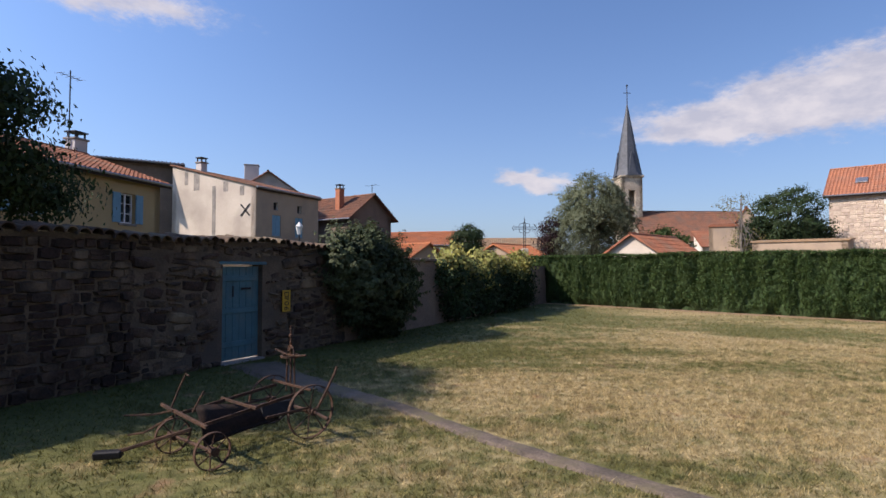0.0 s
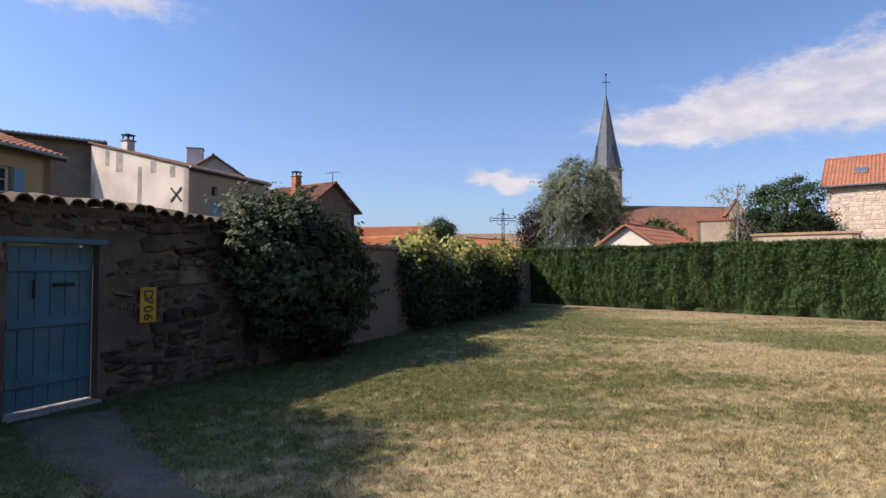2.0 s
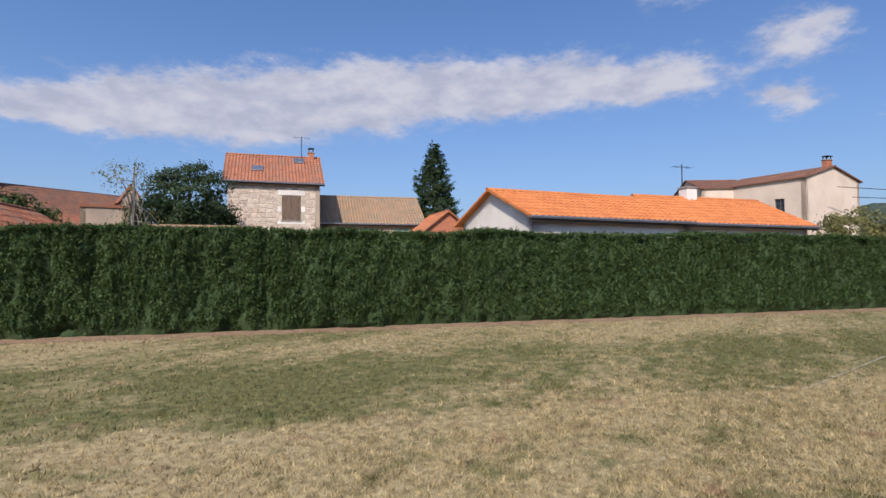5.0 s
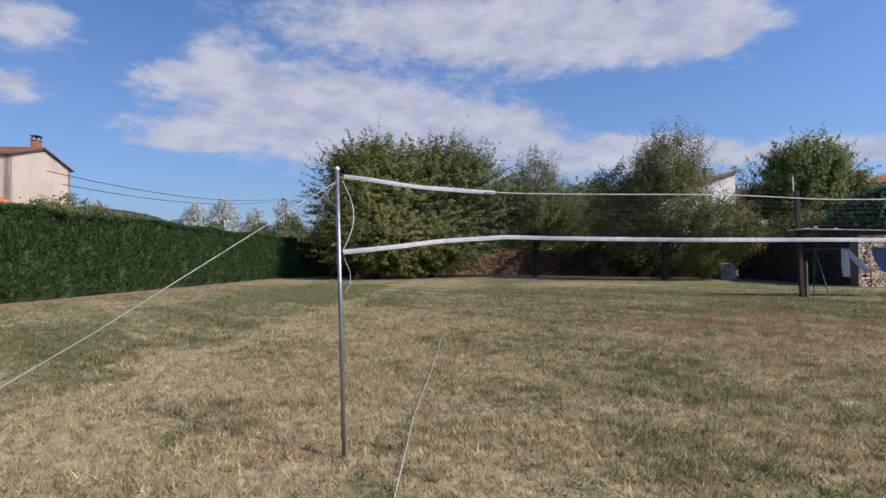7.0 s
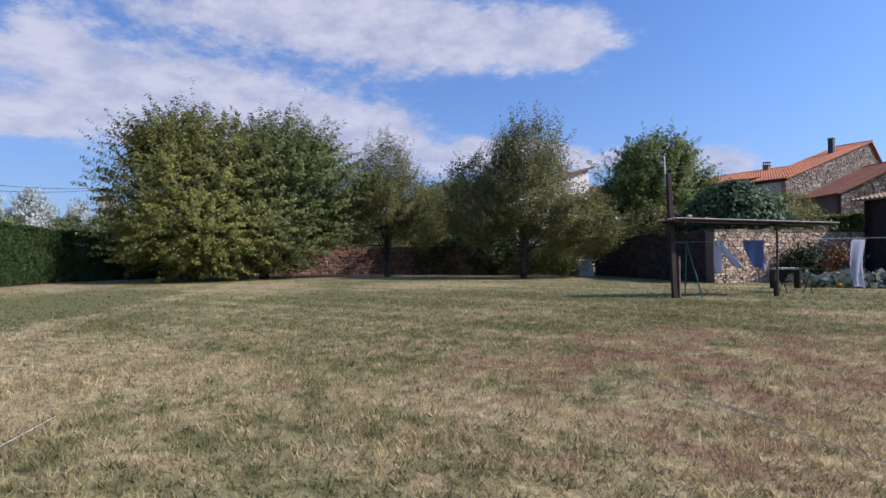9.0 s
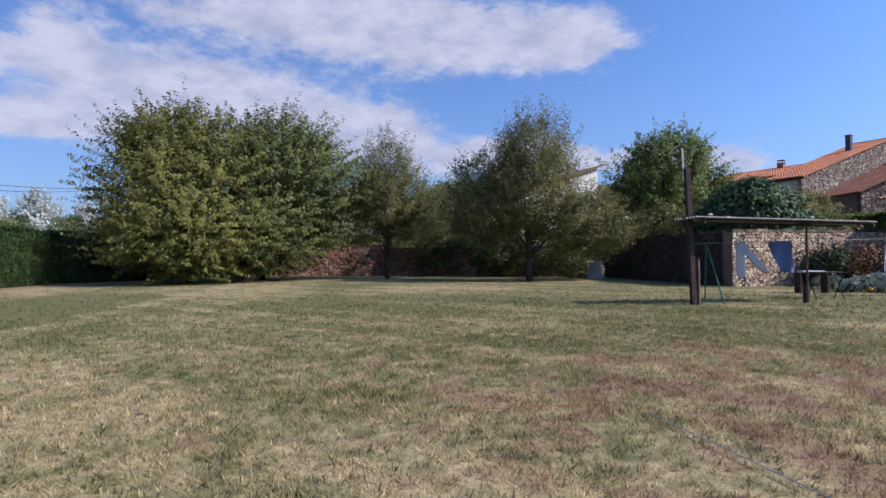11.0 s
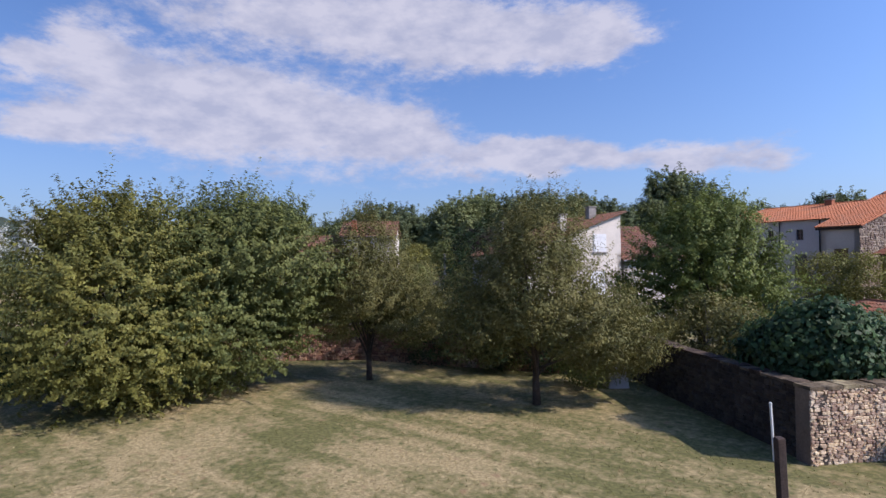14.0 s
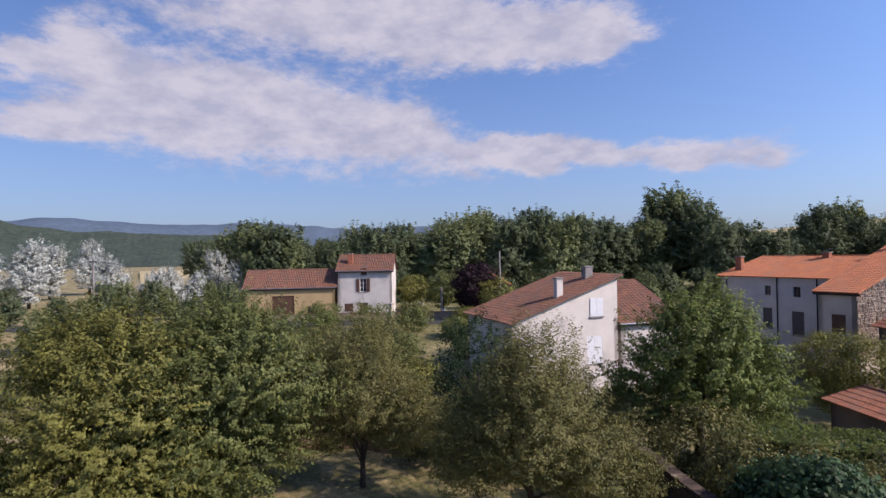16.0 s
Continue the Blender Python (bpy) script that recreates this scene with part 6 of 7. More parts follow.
for i in range(34):
    az = 128 + 64 * (i + rs.uniform(-0.4, 0.4)) / 34
    dist = rs.uniform(98, 112)
    x, y = 13.4 + math.sin(radians(az)) * dist, -0.6 + math.cos(radians(az)) * dist
    sc = rs.uniform(0.3, 0.46)
    copy_thing(protos[i % 2], Matrix.Translation((x, y, height(x, y) - 1.2)) @ Matrix.Rotation(rs.uniform(0, 6.28), 4, "Z") @ Matrix.Diagonal((sc * 1.3, sc * 1.3, sc, 1)))
for i in range(14):
    az = 99 + 24 * (i + rs.uniform(-0.4, 0.4)) / 14
    dist = rs.uniform(68, 98)
    x, y = 13.4 + math.sin(radians(az)) * dist, -0.6 + math.cos(radians(az)) * dist
    copy_thing(protos[i % 2], Matrix.Translation((x, y, height(x, y) - 0.2)) @ Matrix.Rotation(rs.uniform(0, 6.28), 4, "Z") @ Matrix.Scale(rs.uniform(0.28, 0.36), 4))
fs = True
for i in range(10):
    az = 103 + 22 * (i + rs.uniform(-0.3, 0.3)) / 10
    dist = rs.uniform(95, 170)
    x, y = 13.4 + math.sin(radians(az)) * dist, -0.6 + math.cos(radians(az)) * dist
    sc = rs.uniform(0.5, 0.75) * dist / 130
    m = Matrix.Translation((x, y, height(x, y) - 0.2)) @ Matrix.Rotation(rs.uniform(0, 6.28), 4, "Z") @ Matrix.Scale(sc, 4)
    if fs:
        silver.matrix_basis = m
        fs = False
    else:
        copy_thing(silver, m @ Matrix.Scale(1 / silver.scale[0], 4))
for i in range(14):
    az = 118 + 14 * i / 14
    dist = rs.uniform(170, 260)
    x, y = 13.4 + math.sin(radians(az)) * dist, -0.6 + math.cos(radians(az)) * dist
    m = Matrix.Translation((x, y, height(x, y) - 0.2)) @ Matrix.Rotation(rs.uniform(0, 6.28), 4, "Z") @ Matrix.Scale(rs.uniform(0.7, 1.0), 4)
    copy_thing(protos[1], m)
tree("tree", (56.0, -62.6, 2.2), 5.0, 0.2, [(0, 0, 4.3, 2.9, 2.9, 3.4)], "leaf_purple", 0.28, 40, 300, "round dark purple-leaved tree by the road", seed=81, radius=0.8)


# ---------- antique farm implement ----------
def spoked_wheel(parent, c, axis, r, spokes=8):
    w = new("wheel")
    w.parent = parent
    c, axis = Vector(c), Vector(axis).normalized()
    bm = bmesh.new()
    wheel_ring(bm, c, axis, r, 0.04, 0.01)
    part("rim", bm, M["rust"], w)
    bm = bmesh.new()
    tube(bm, [c - axis * 0.07, c + axis * 0.07], 0.04, 10)
    part("hub", bm, M["rust"], w)
    a = axis.orthogonal().normalized()
    b = axis.cross(a)
    for k in range(spokes):
        t = 2 * math.pi * k / spokes
        bm = bmesh.new()
        d = a * math.cos(t) + b * math.sin(t)
        tube(bm, [c + d * 0.03 + axis * (0.03 if k % 2 else -0.03), c + d * (r - 0.008)], 0.007, 5)
        part("spoke", bm, M["rust"], w)
    return w


def rod(parent, name, pts, r, seg=6, material="rust"):
    bm = bmesh.new()
    tube(bm, pts, r, seg)
    return part(name, bm, M[material], parent)


def bar(parent, name, a, b, w, h, material="rust"):
    """A flat rectangular bar from a to b."""
    a, b = Vector(a), Vector(b)
    d = b - a
    m = Matrix.Translation((a + b) / 2) @ d.to_track_quat("X", "Z").to_matrix().to_4x4()
    bm = bmesh.new()
    box(bm, (-d.length / 2, -w / 2, -h / 2), (d.length / 2, w / 2, h / 2), min(w, h) * 0.15, m)
    return part(name, bm, M[material], parent)


def plough():
    root = thing("plough", Matrix.Translation((0, 0, 0)), "rusty antique horse-drawn plough with four spoked iron wheels on the grass", "farm implement")
    RN, RF = Vector((-1.5, 6.33, 0.31)), Vector((-2.13, 6.9, 0.31))
    FN, FF = Vector((-2.2, 5.33, 0.19)), Vector((-2.82, 5.82, 0.19))
    ax = (RF - RN).normalized()
    for c, r in ((RN, 0.3), (RF, 0.3), (FN, 0.18), (FF, 0.18)):
        spoked_wheel(root, c, ax, r, 10 if r > 0.3 else 8)
    rod(root, "rear_axle", [RN - ax * 0.1, RF + ax * 0.06], 0.02)
    rod(root, "front_axle", [FN - ax * 0.05, FF + ax * 0.05], 0.018)
    Z = Vector((0, 0, 1))
    bar(root, "side_beam", FN + ax * 0.22 + Z * 0.2, RN + ax * 0.15 + Z * 0.2, 0.022, 0.036)
    bar(root, "side_beam", FF - ax * 0.05 + Z * 0.22, RF - ax * 0.12 + Z * 0.2, 0.022, 0.036)
    bar(root, "cross_beam", FN + Z * 0.2 + ax * 0.12, FF + Z * 0.27 + ax * 0.3, 0.03, 0.036)
    bar(root, "cross_beam", RN + Z * 0.24, RF + Z * 0.24, 0.024, 0.03)
    bar(root, "cross_beam", FN.lerp(RN, 0.45) + ax * 0.1 + Z * 0.22, FF.lerp(RF, 0.45) + Z * 0.22, 0.024, 0.032)
    mid_f = (FN + FF) / 2
    bar(root, "drawbar", mid_f + Z * 0.14, (-3.22, 5.52, 0.12), 0.03, 0.034)
    bm = bmesh.new()
    box(bm, (-0.13, -0.05, -0.04), (0.13, 0.05, 0.04), 0.015, Matrix.Translation((-3.30, 5.50, 0.10)) @ Matrix.Rotation(radians(12), 4, "Z"))
    part("drawbar_shoe", bm, M["iron_dark"], root)
    rod(root, "pull_rod", [FF + Z * 0.26, (-3.35, 6.45, 0.24), (-3.75, 6.55, 0.2)], 0.012)
    rod(root, "pull_rod", [FF + Z * 0.2, (-3.3, 6.15, 0.12), (-3.5, 6.2, 0.08)], 0.012)
    # upright screw frame over the rear axle
    c = (RN + RF) / 2 + Z * 0.16
    for sx in (-0.09, 0.09):
        rod(root, "upright", [c + ax * sx, c + ax * sx * 0.8 + Z * 0.42], 0.012)
    rod(root, "screw", [c + Z * 0.1, c + Z * 0.78], 0.014)
    bm = bmesh.new()
    wheel_ring(bm, c + Z * 0.42, Z, 0.12, 0.025, 0.02, 20)
    part("guide_ring", bm, M["rust"], root)
    rod(root, "handle_bar", [c + ax * 0.34 + Z * 0.47, c + ax * 0.1 + Z * 0.43, c - ax * 0.1 + Z * 0.43, c - ax * 0.32 + Z * 0.46], 0.013)
    for r, z in ((0.035, 0.5), (0.022, 0.58), (0.03, 0.66), (0.02, 0.74)):
        bm = bmesh.new()
        bmesh.ops.create_icosphere(bm, subdivisions=1, radius=r, matrix=Matrix.Translation(c + Z * z))
        part("screw_nut", bm, M["rust"], root)
    rod(root, "arch", [c + ax * 0.09 + Z * 0.4, c + ax * 0.05 + Z * 0.52, c + Z * 0.55, c - ax * 0.05 + Z * 0.52, c - ax * 0.09 + Z * 0.4], 0.012)
    # levers, seat iron and shares
    e = RN - ax * 0.12
    rod(root, "lever", [e + Z * 0.05, e + Z * 0.22 + Vector((0.08, 0.04, 0)), e + Z * 0.42 + Vector((0.17, 0.1, 0)), e + Z * 0.5 + Vector((0.19, 0.13, 0))], 0.016)
    rod(root, "lever", [FF + ax * 0.05 + Z * 0.28, FF + ax * 0.02 + Z * 0.5 + Vector((0.05, 0.06, 0)), FF + ax * 0.0 + Z * 0.62 + Vector((0.08, 0.1, 0)), FF - ax * 0.08 + Z * 0.61 + Vector((0.08, 0.1, 0))], 0.011)
    rod(root, "lever", [mid_f + Z * 0.3, mid_f + Z * 0.5 + Vector((0.08, 0.08, 0))], 0.011)
    q = mid_f.lerp(c, 0.62)
    bm = bmesh.new()
    box(bm, (-0.2, -0.03, -0.09), (0.2, 0.02, 0.09), 0.02, Matrix.Translation(c.lerp(q, 0.4) - Z * 0.12) @ Matrix.Rotation(radians(35), 4, "Z") @ Matrix.Rotation(radians(-20), 4, "X"))
    part("ploughshare", bm, M["iron_dark"], root)
    # dark sheet-iron body hung steeply between the beams, tall at the front and tapering back
    bm = bmesh.new()
    rows = []
    for j in range(9):
        u = j / 8
        c0 = mid_f.lerp(c, 0.08 + 0.78 * u) + ax * 0.05 * math.sin(u * 3.1)
        row = []
        for k in range(7):
            t = -1 + k / 3
            lift = 0.33 - 0.06 * u + 0.19 * t * (1 - 0.6 * u)
            row.append(Vector((c0.x, c0.y, lift)) + ax * (t * 0.11 + 0.05 * t * t) * (1 - 0.6 * u))
        rows.append(row)
    up = [[bm.verts.new(q) for q in r_] for r_ in rows]
    dn = [[bm.verts.new(q - Z * 0.012) for q in r_] for r_ in rows]
    for j in range(8):
        for k in range(6):
            bm.faces.new((up[j][k], up[j + 1][k], up[j + 1][k + 1], up[j][k + 1]))
            bm.faces.new((dn[j][k], dn[j][k + 1], dn[j + 1][k + 1], dn[j + 1][k]))
        for k in (0, 6):
            bm.faces.new((up[j][k], up[j + 1][k], dn[j + 1][k], dn[j][k]))
    for j in (0, 8):
        for k in range(6):
            bm.faces.new((up[j][k], up[j][k + 1], dn[j][k + 1], dn[j][k]))
    part("mouldboard", bm, M["rust_dark"], root, "dark rusty curved sheet-iron mouldboard", smooth=True)
    rod(root, "stub_axle", [RN - ax * 0.1, RN - ax * 0.32 - Z * 0.03], 0.02)
    bar(root, "linkage", RN + Z * 0.05, FN.lerp(RN, 0.5) + Z * 0.12, 0.02, 0.024)
    bar(root, "linkage", RF + Z * 0.02, FF.lerp(RF, 0.4) + Z * 0.1, 0.02, 0.024)


plough()

# ---------- badminton net ----------
NA, ND = Vector((11.80, 8.33, 0)), Vector((-0.574, -0.819, 0)).normalized()
NL = 6.1


def badminton():
    root = thing("badminton_net", Matrix.Translation((0, 0, 0)), "slack badminton net with white tapes between thin steel posts", "net")
    Z = Vector((0, 0, 1))
    for k, s in enumerate((0.0, NL)):
        b = NA + ND * s
        lean = Vector((0.03, 0.035, 0))
        bm = bmesh.new()
        tube(bm, [b - Z * 0.05, b + lean * 0.5 + Z * 0.8, b + lean + Z * 1.66], [0.013, 0.0125, 0.0115], 10)
        p = part("post", bm, M["steel"], root, smooth=True)
        bm = bmesh.new()
        bmesh.ops.create_icosphere(bm, subdivisions=2, radius=0.015, matrix=Matrix.Translation(b + lean + Z * 1.67))
        part("post_cap", bm, M["plastic_white"], p)

    def curve(s, z0, sag, belly):
        t = s / NL
        bow = belly * 0.22 * math.exp(-((s - 1.1) / 0.9) ** 2) * min(1.0, s / 0.6)
        return NA + ND * s + Vector((0.819, -0.574, 0)) * bow + Vector((0.025, 0.03, 0)) * (1 - t) + Z * (z0 + sag * 4 * t * (1 - t))

    def hang(s, line):
        for (s0, z0), (s1, z1) in zip(line, line[1:]):
            if s <= s1:
                return z0 + (z1 - z0) * (s - s0) / (s1 - s0)
        return line[-1][1]

    def top(s):
        return curve(s, hang(s, ((0, 1.63), (0.5, 1.575), (1.0, 1.555), (1.6, 1.55), (2.4, 1.55), (3.05, 1.525), (NL - 0.6, 1.56), (NL, 1.62))), 0, 0.5)

    def low(s):
        return curve(s, hang(s, ((0, 1.185), (0.3, 1.215), (0.6, 1.258), (1.05, 1.288), (1.5, 1.277), (2.2, 1.266), (4.0, 1.27), (NL - 0.5, 1.24), (NL, 1.19))), 0, 1.0)

    side = ND.cross(Z)
    for name, fn in (("top_tape", top), ("bottom_tape", low)):
        bm = bmesh.new()
        rows = []
        n = 14 if name == "top_tape" else 60
        for i in range(n + 1):
            s = 0.03 + ((0.97 if name == "top_tape" else NL) - 0.06) * i / n
            c = fn(s) + side * 0.01 * math.sin(i * 0.9)
            tw = 0.35 * math.sin(i * 0.7) * 0.3
            d = (Z + side * tw).normalized()
            hw = (0.75 if s < 0.95 else 0.22) if name == "top_tape" else (0.85 if s < 1.0 else 0.8)
            rows.append([bm.verts.new(c + d * o * hw + side * q) for o, q in ((0.016, 0.002), (0.0, 0.004), (-0.016, 0.002), (-0.016, -0.002), (0.0, -0.004), (0.016, -0.002))])
        for r0, r1 in zip(rows, rows[1:]):
            for j in range(6):
                bm.faces.new((r0[j], r0[(j + 1) % 6], r1[(j + 1) % 6], r1[j]))
        part(name, bm, M["tape"], root)
    bm = bmesh.new()
    tube(bm, [top(0.88 + (NL - 0.92) * i / 30) for i in range(31)], 0.0035, 6)
    part("top_cord", bm, M["cord"], root, "thin grey head cord")
    # slack side tape bellied out from the post
    bm = bmesh.new()
    pts = []
    for i in range(13):
        t = i / 12
        pts.append(NA + Vector((0.02, 0.03, 0)) + ND * (0.02 + 0.065 * math.sin(math.pi * t)) + Z * (1.6 - 0.41 * t))
    for p0, p1 in zip(pts, pts[1:]):
        vs = [bm.verts.new(q) for q in (p0 - side * 0.016, p0 + side * 0.016, p1 + side * 0.016, p1 - side * 0.016)]
        ws = [bm.verts.new(v.co + ND * 0.004) for v in vs]
        bm.faces.new(vs)
        bm.faces.new(ws[::-1])
        for i in range(4):
            bm.faces.new((vs[i], ws[i], ws[(i + 1) % 4], vs[(i + 1) % 4]))
    bmesh.ops.remove_doubles(bm, verts=bm.verts[:], dist=0.0006)
    part("side_tape", bm, M["tape"], root)
    # mesh: zigzag cords
    bm = bmesh.new()
    cols, rws = 116, 9
    knot = {}
    for i in range(cols + 1):
        s = 0.12 + (NL - 0.24) * i / cols
        for j in range(rws + 1):
            t = 0.035 + 0.965 * j / rws + (0.016 * noise.noise(Vector((i * 0.6, j * 1.1, 5))) if 0 < j < rws else 0.0)
            wob = 0.016 * noise.noise(Vector((i * 0.47, j * 0.9, 3))) + 0.008 * (j % 2 - 0.5) + 0.02 * noise.noise(Vector((i * 0.11, j * 0.6, 8)))
            knot[i, j] = low(s + wob).lerp(top(s + wob), t) + side * 0.003 * math.sin(i * 1.3 + j)
    for i in range(cols + 1):
        for j in range(rws + 1):
            if i < cols and 0 < j < rws:
                a, b = knot[i, j], knot[i + 1, j]
                tube(bm, [a, (a + b) / 2 - Z * 0.002, b], 0.0006, 3, False)
            if j < rws:
                a, b = knot[i, j], knot[i, j + 1]
                tube(bm, [a, (a + b) / 2 + ND * 0.004 * (1 if (i + j) % 2 else -1), b], 0.0007, 3, False)
    tagged(part("netting", bm, M["net"], root), "thin dark net cords", kind="stuff")
    # guy ropes
    tip = NA + Vector((0.03, 0.035, 1.6))
    for a, b in ((tip, Vector((12.75, 10.6, 0.02))), (NA + ND * NL + Vector((-0.07, 0.03, 1.6)), Vector((7.2, 0.9, 0.02)))):
        bm = bmesh.new()
        tube(bm, [a, a.lerp(b, 0.5) - Z * 0.03, b], 0.003, 5)
        part("guy_rope", bm, M["cord"], root)
    bm = bmesh.new()
    tube(bm, [tip, tip + Vector((0.05, 0.09, -0.12)), tip + Vector((0.09, 0.13, -0.15)), tip + Vector((0.12, 0.16, -0.13)), tip + Vector((0.14, 0.2, -0.16))], 0.002, 5)
    part("loose_cord", bm, M["cord"], root)
    bm = bmesh.new()
    q = NA + Vector((0.02, 0.0, 1.17))
    tube(bm, [q, q + Vector((0.02, -0.06, -0.1)), q + Vector((0.0, -0.05, -0.17)), q + Vector((0.01, -0.02, -0.22))], 0.002, 5)
    part("loose_cord", bm, M["cord"], root)


badminton()


def court_line():
    pts = [Vector(p) for p in ((9.45, 10.06, 0.03), (10.71, 8.85, 0.03), (12.13, 7.56, 0.035), (13.41, 6.3, 0.03), (14.73, 5.05, 0.03), (15.46, 4.31, 0.03))]
    bm = bmesh.new()
    tube(bm, pts, 0.0028, 5)
    tagged(part("boundary_cord", bm, M["cord"]), "pale court boundary cord lying on the lawn", "cord")
    bm = bmesh.new()
    tube(bm, [(12.75, 0.65, 0.03), (12.62, 0.75, 0.03), (10.91, 2.29, 0.03), (9.2, 3.8, 0.03)], 0.004, 5)
    tagged(part("boundary_cord", bm, M["cord"]), "pale court boundary cord lying on the lawn", "cord")
    bm = bmesh.new()
    tube(bm, [(14.0, 1.44, 0.03), (13.5, 1.0, 0.035), (13.05, 0.52, 0.03)], 0.004, 5)
    tagged(part("boundary_cord", bm, M["brick"]), "short orange cord lying on the lawn", "cord")


court_line()


# ---------- clothes-drying corner ----------
CP = Vector((14.45, -9.35, 0))
CA = Vector((-0.75, -0.66, 0)).normalized()
CB = Vector((-CA.y, CA.x, 0))


def canopy():
    root = thing("canopy", Matrix.Translation((0, 0, 0)), "narrow corrugated roof sheet on a tall dark timber post", "shelter")
    Z = Vector((0, 0, 1))
    bm = bmesh.new()
    box(bm, (-0.06, -0.06, -0.2), (0.06, 0.06, 3.25), 0.012, Matrix.Translation(CP) @ Matrix.Rotation(0.7, 4, "Z") @ Matrix.Rotation(radians(2.2), 4, "Y"))
    part("post", bm, M["wood_dark"], root)
    bm = bmesh.new()
    box(bm, (-0.045, -0.045, -0.1), (0.045, 0.045, 1.1), 0.012, Matrix.Translation(CP + CA * 0.13 + CB * 0.03))
    part("post_brace", bm, M["wood"], root)
    bm = bmesh.new()
    tube(bm, [CP + Z * 2.9 + Vector((0.16, 0.06, 0)), CP + Z * 3.72 + Vector((0.19, 0.08, 0))], 0.02, 6)
    part("white_rod", bm, M["plastic_white"], root)
    q = CP + CA * 2.9
    bm = bmesh.new()
    box(bm, (-0.024, -0.024, 0.0), (0.024, 0.024, 1.9), 0.006, Matrix.Translation(q))
    part("thin_post", bm, M["wood"], root)
    bm = bmesh.new()
    box(bm, (-0.08, -0.06, -0.05), (0.06, 0.06, 0.42), 0.01, Matrix.Translation(q + CB * 0.06))
    part("post_stub", bm, M["wood_dark"], root)
    # corrugated sheet
    bm = bmesh.new()
    n = 60
    rows = []
    for i in range(2):
        s = (-0.2, 4.3)[i]
        row = []
        for k in range(n + 1):
            t = -0.5 + 1.0 * k / n
            row.append(CP + CA * s + CB * t + Z * (2.05 - 0.12 * i + 0.022 * math.sin(k * math.pi / 4)))
        rows.append(row)
    up = [[bm.verts.new(p) for p in r] for r in rows]
    dn = [[bm.verts.new(p - Z * 0.012) for p in r] for r in rows]
    for k in range(n):
        bm.faces.new((up[0][k], up[1][k], up[1][k + 1], up[0][k + 1]))
        bm.faces.new((dn[0][k], dn[0][k + 1], dn[1][k + 1], dn[1][k]))
        bm.faces.new((up[0][k], up[0][k + 1], dn[0][k + 1], dn[0][k]))
        bm.faces.new((up[1][k], dn[1][k], dn[1][k + 1], up[1][k + 1]))
    part("roof_sheet", bm, M["sheet"], root, "grey fibre-cement corrugated sheet")
    for t in (-0.42, 0.42):
        a, b = CP + CA * -0.08 + CB * t + Z * 1.995, CP + CA * 4.2 + CB * t + Z * 1.88
        bar(root, "purlin", a, b, 0.05, 0.045, "wood_dark")
    for s in (0.05, 2.9):
        bar(root, "cross_arm", CP + CA * s - CB * 0.46 + Z * 1.935, CP + CA * s + CB * 0.46 + Z * 1.935, 0.07, 0.07, "wood_dark")
    for s, t in ((0.4, 0.42), (3.4, 0.42), (0.2, -0.42), (1.2, 0.44)):
        bm = bmesh.new()
        bmesh.ops.create_icosphere(bm, subdivisions=1, radius=0.055, matrix=Matrix.Translation(CP + CA * s + CB * t + Z * 2.1) @ Matrix.Diagonal((1.2, 0.9, 0.7, 1)))
        part("ballast_stone", bm, M["plaster_white"], root)


canopy()


def drying_frame():
    root = thing("clothes_frame", Matrix.Translation((0, 0, 0)), "green enamelled tubular clothes-line frame on the lawn", "clothes frame")
    apex = Vector((14.28, -10.0, 1.46))
    for b in ((14.33, -10.05, 0), (13.88, -9.92, 0)):
        bm = bmesh.new()
        tube(bm, [b, apex], 0.018, 8)
        part("leg", bm, M["green_paint"], root)
    bm = bmesh.new()
    tube(bm, [apex - CB * 0.5, apex + CB * 0.5], 0.014, 6)
    part("top_bar", bm, M["green_paint"], root)
    bm = bmesh.new()
    tube(bm, [apex, (12.9, -11.0, 1.5), (10.6, -14.2, 1.58), (8.4, -17.2, 1.62)], 0.004, 4)
    part("wire", bm, M["cord"], root)
    bm = bmesh.new()
    tube(bm, [(8.4, -17.2, 0), (8.4, -17.2, 1.65)], 0.025, 8)
    part("end_post", bm, M["green_paint"], root)


drying_frame()


def cloth(p, d, w, h, material, label, lean, seed):
    """Laundry blown sideways from the line."""
    root = thing("laundry", Matrix.Translation(p), label, "laundry")
    d = Vector(d).normalized()
    n = Vector((-d.y, d.x, 0))
    nu, nv = 14, 16
    bm = bmesh.new()
    g = []
    for j in range(nv + 1):
        v = j / nv
        row = []
        for i in range(nu + 1):
            u = i / nu
            gather = 1 - 0.35 * v
            x = (u - 0.5) * w * gather + lean * v * v * h
            off = 0.07 * math.sin(u * 7 + v * 3 + seed) * (0.3 + v) + 0.12 * v * math.sin(seed + v * 2)
            row.append(bm.verts.new(d * x + n * off + Vector((0, 0, -v * h * (1 - 0.1 * abs(lean)) + 0.05 * math.sin(u * 3 + seed) * v))))
        g.append(row)
    for r0, r1 in zip(g, g[1:]):
        for i in range(nu):
            bm.faces.new((r0[i], r0[i + 1], r1[i + 1], r1[i]))
    bmesh.ops.solidify(bm, geom=bm.faces[:], thickness=0.006)
    part("fabric", bm, M[material], root, smooth=True)
    for k in (-0.45, 0.45):
        bm = bmesh.new()
        q = d * k * w
        box(bm, (q.x - 0.012, q.y - 0.012, -0.05), (q.x + 0.012, q.y + 0.012, 0.04), 0.004)
        part("clothes_peg", bm, M["wood_pale"], root)


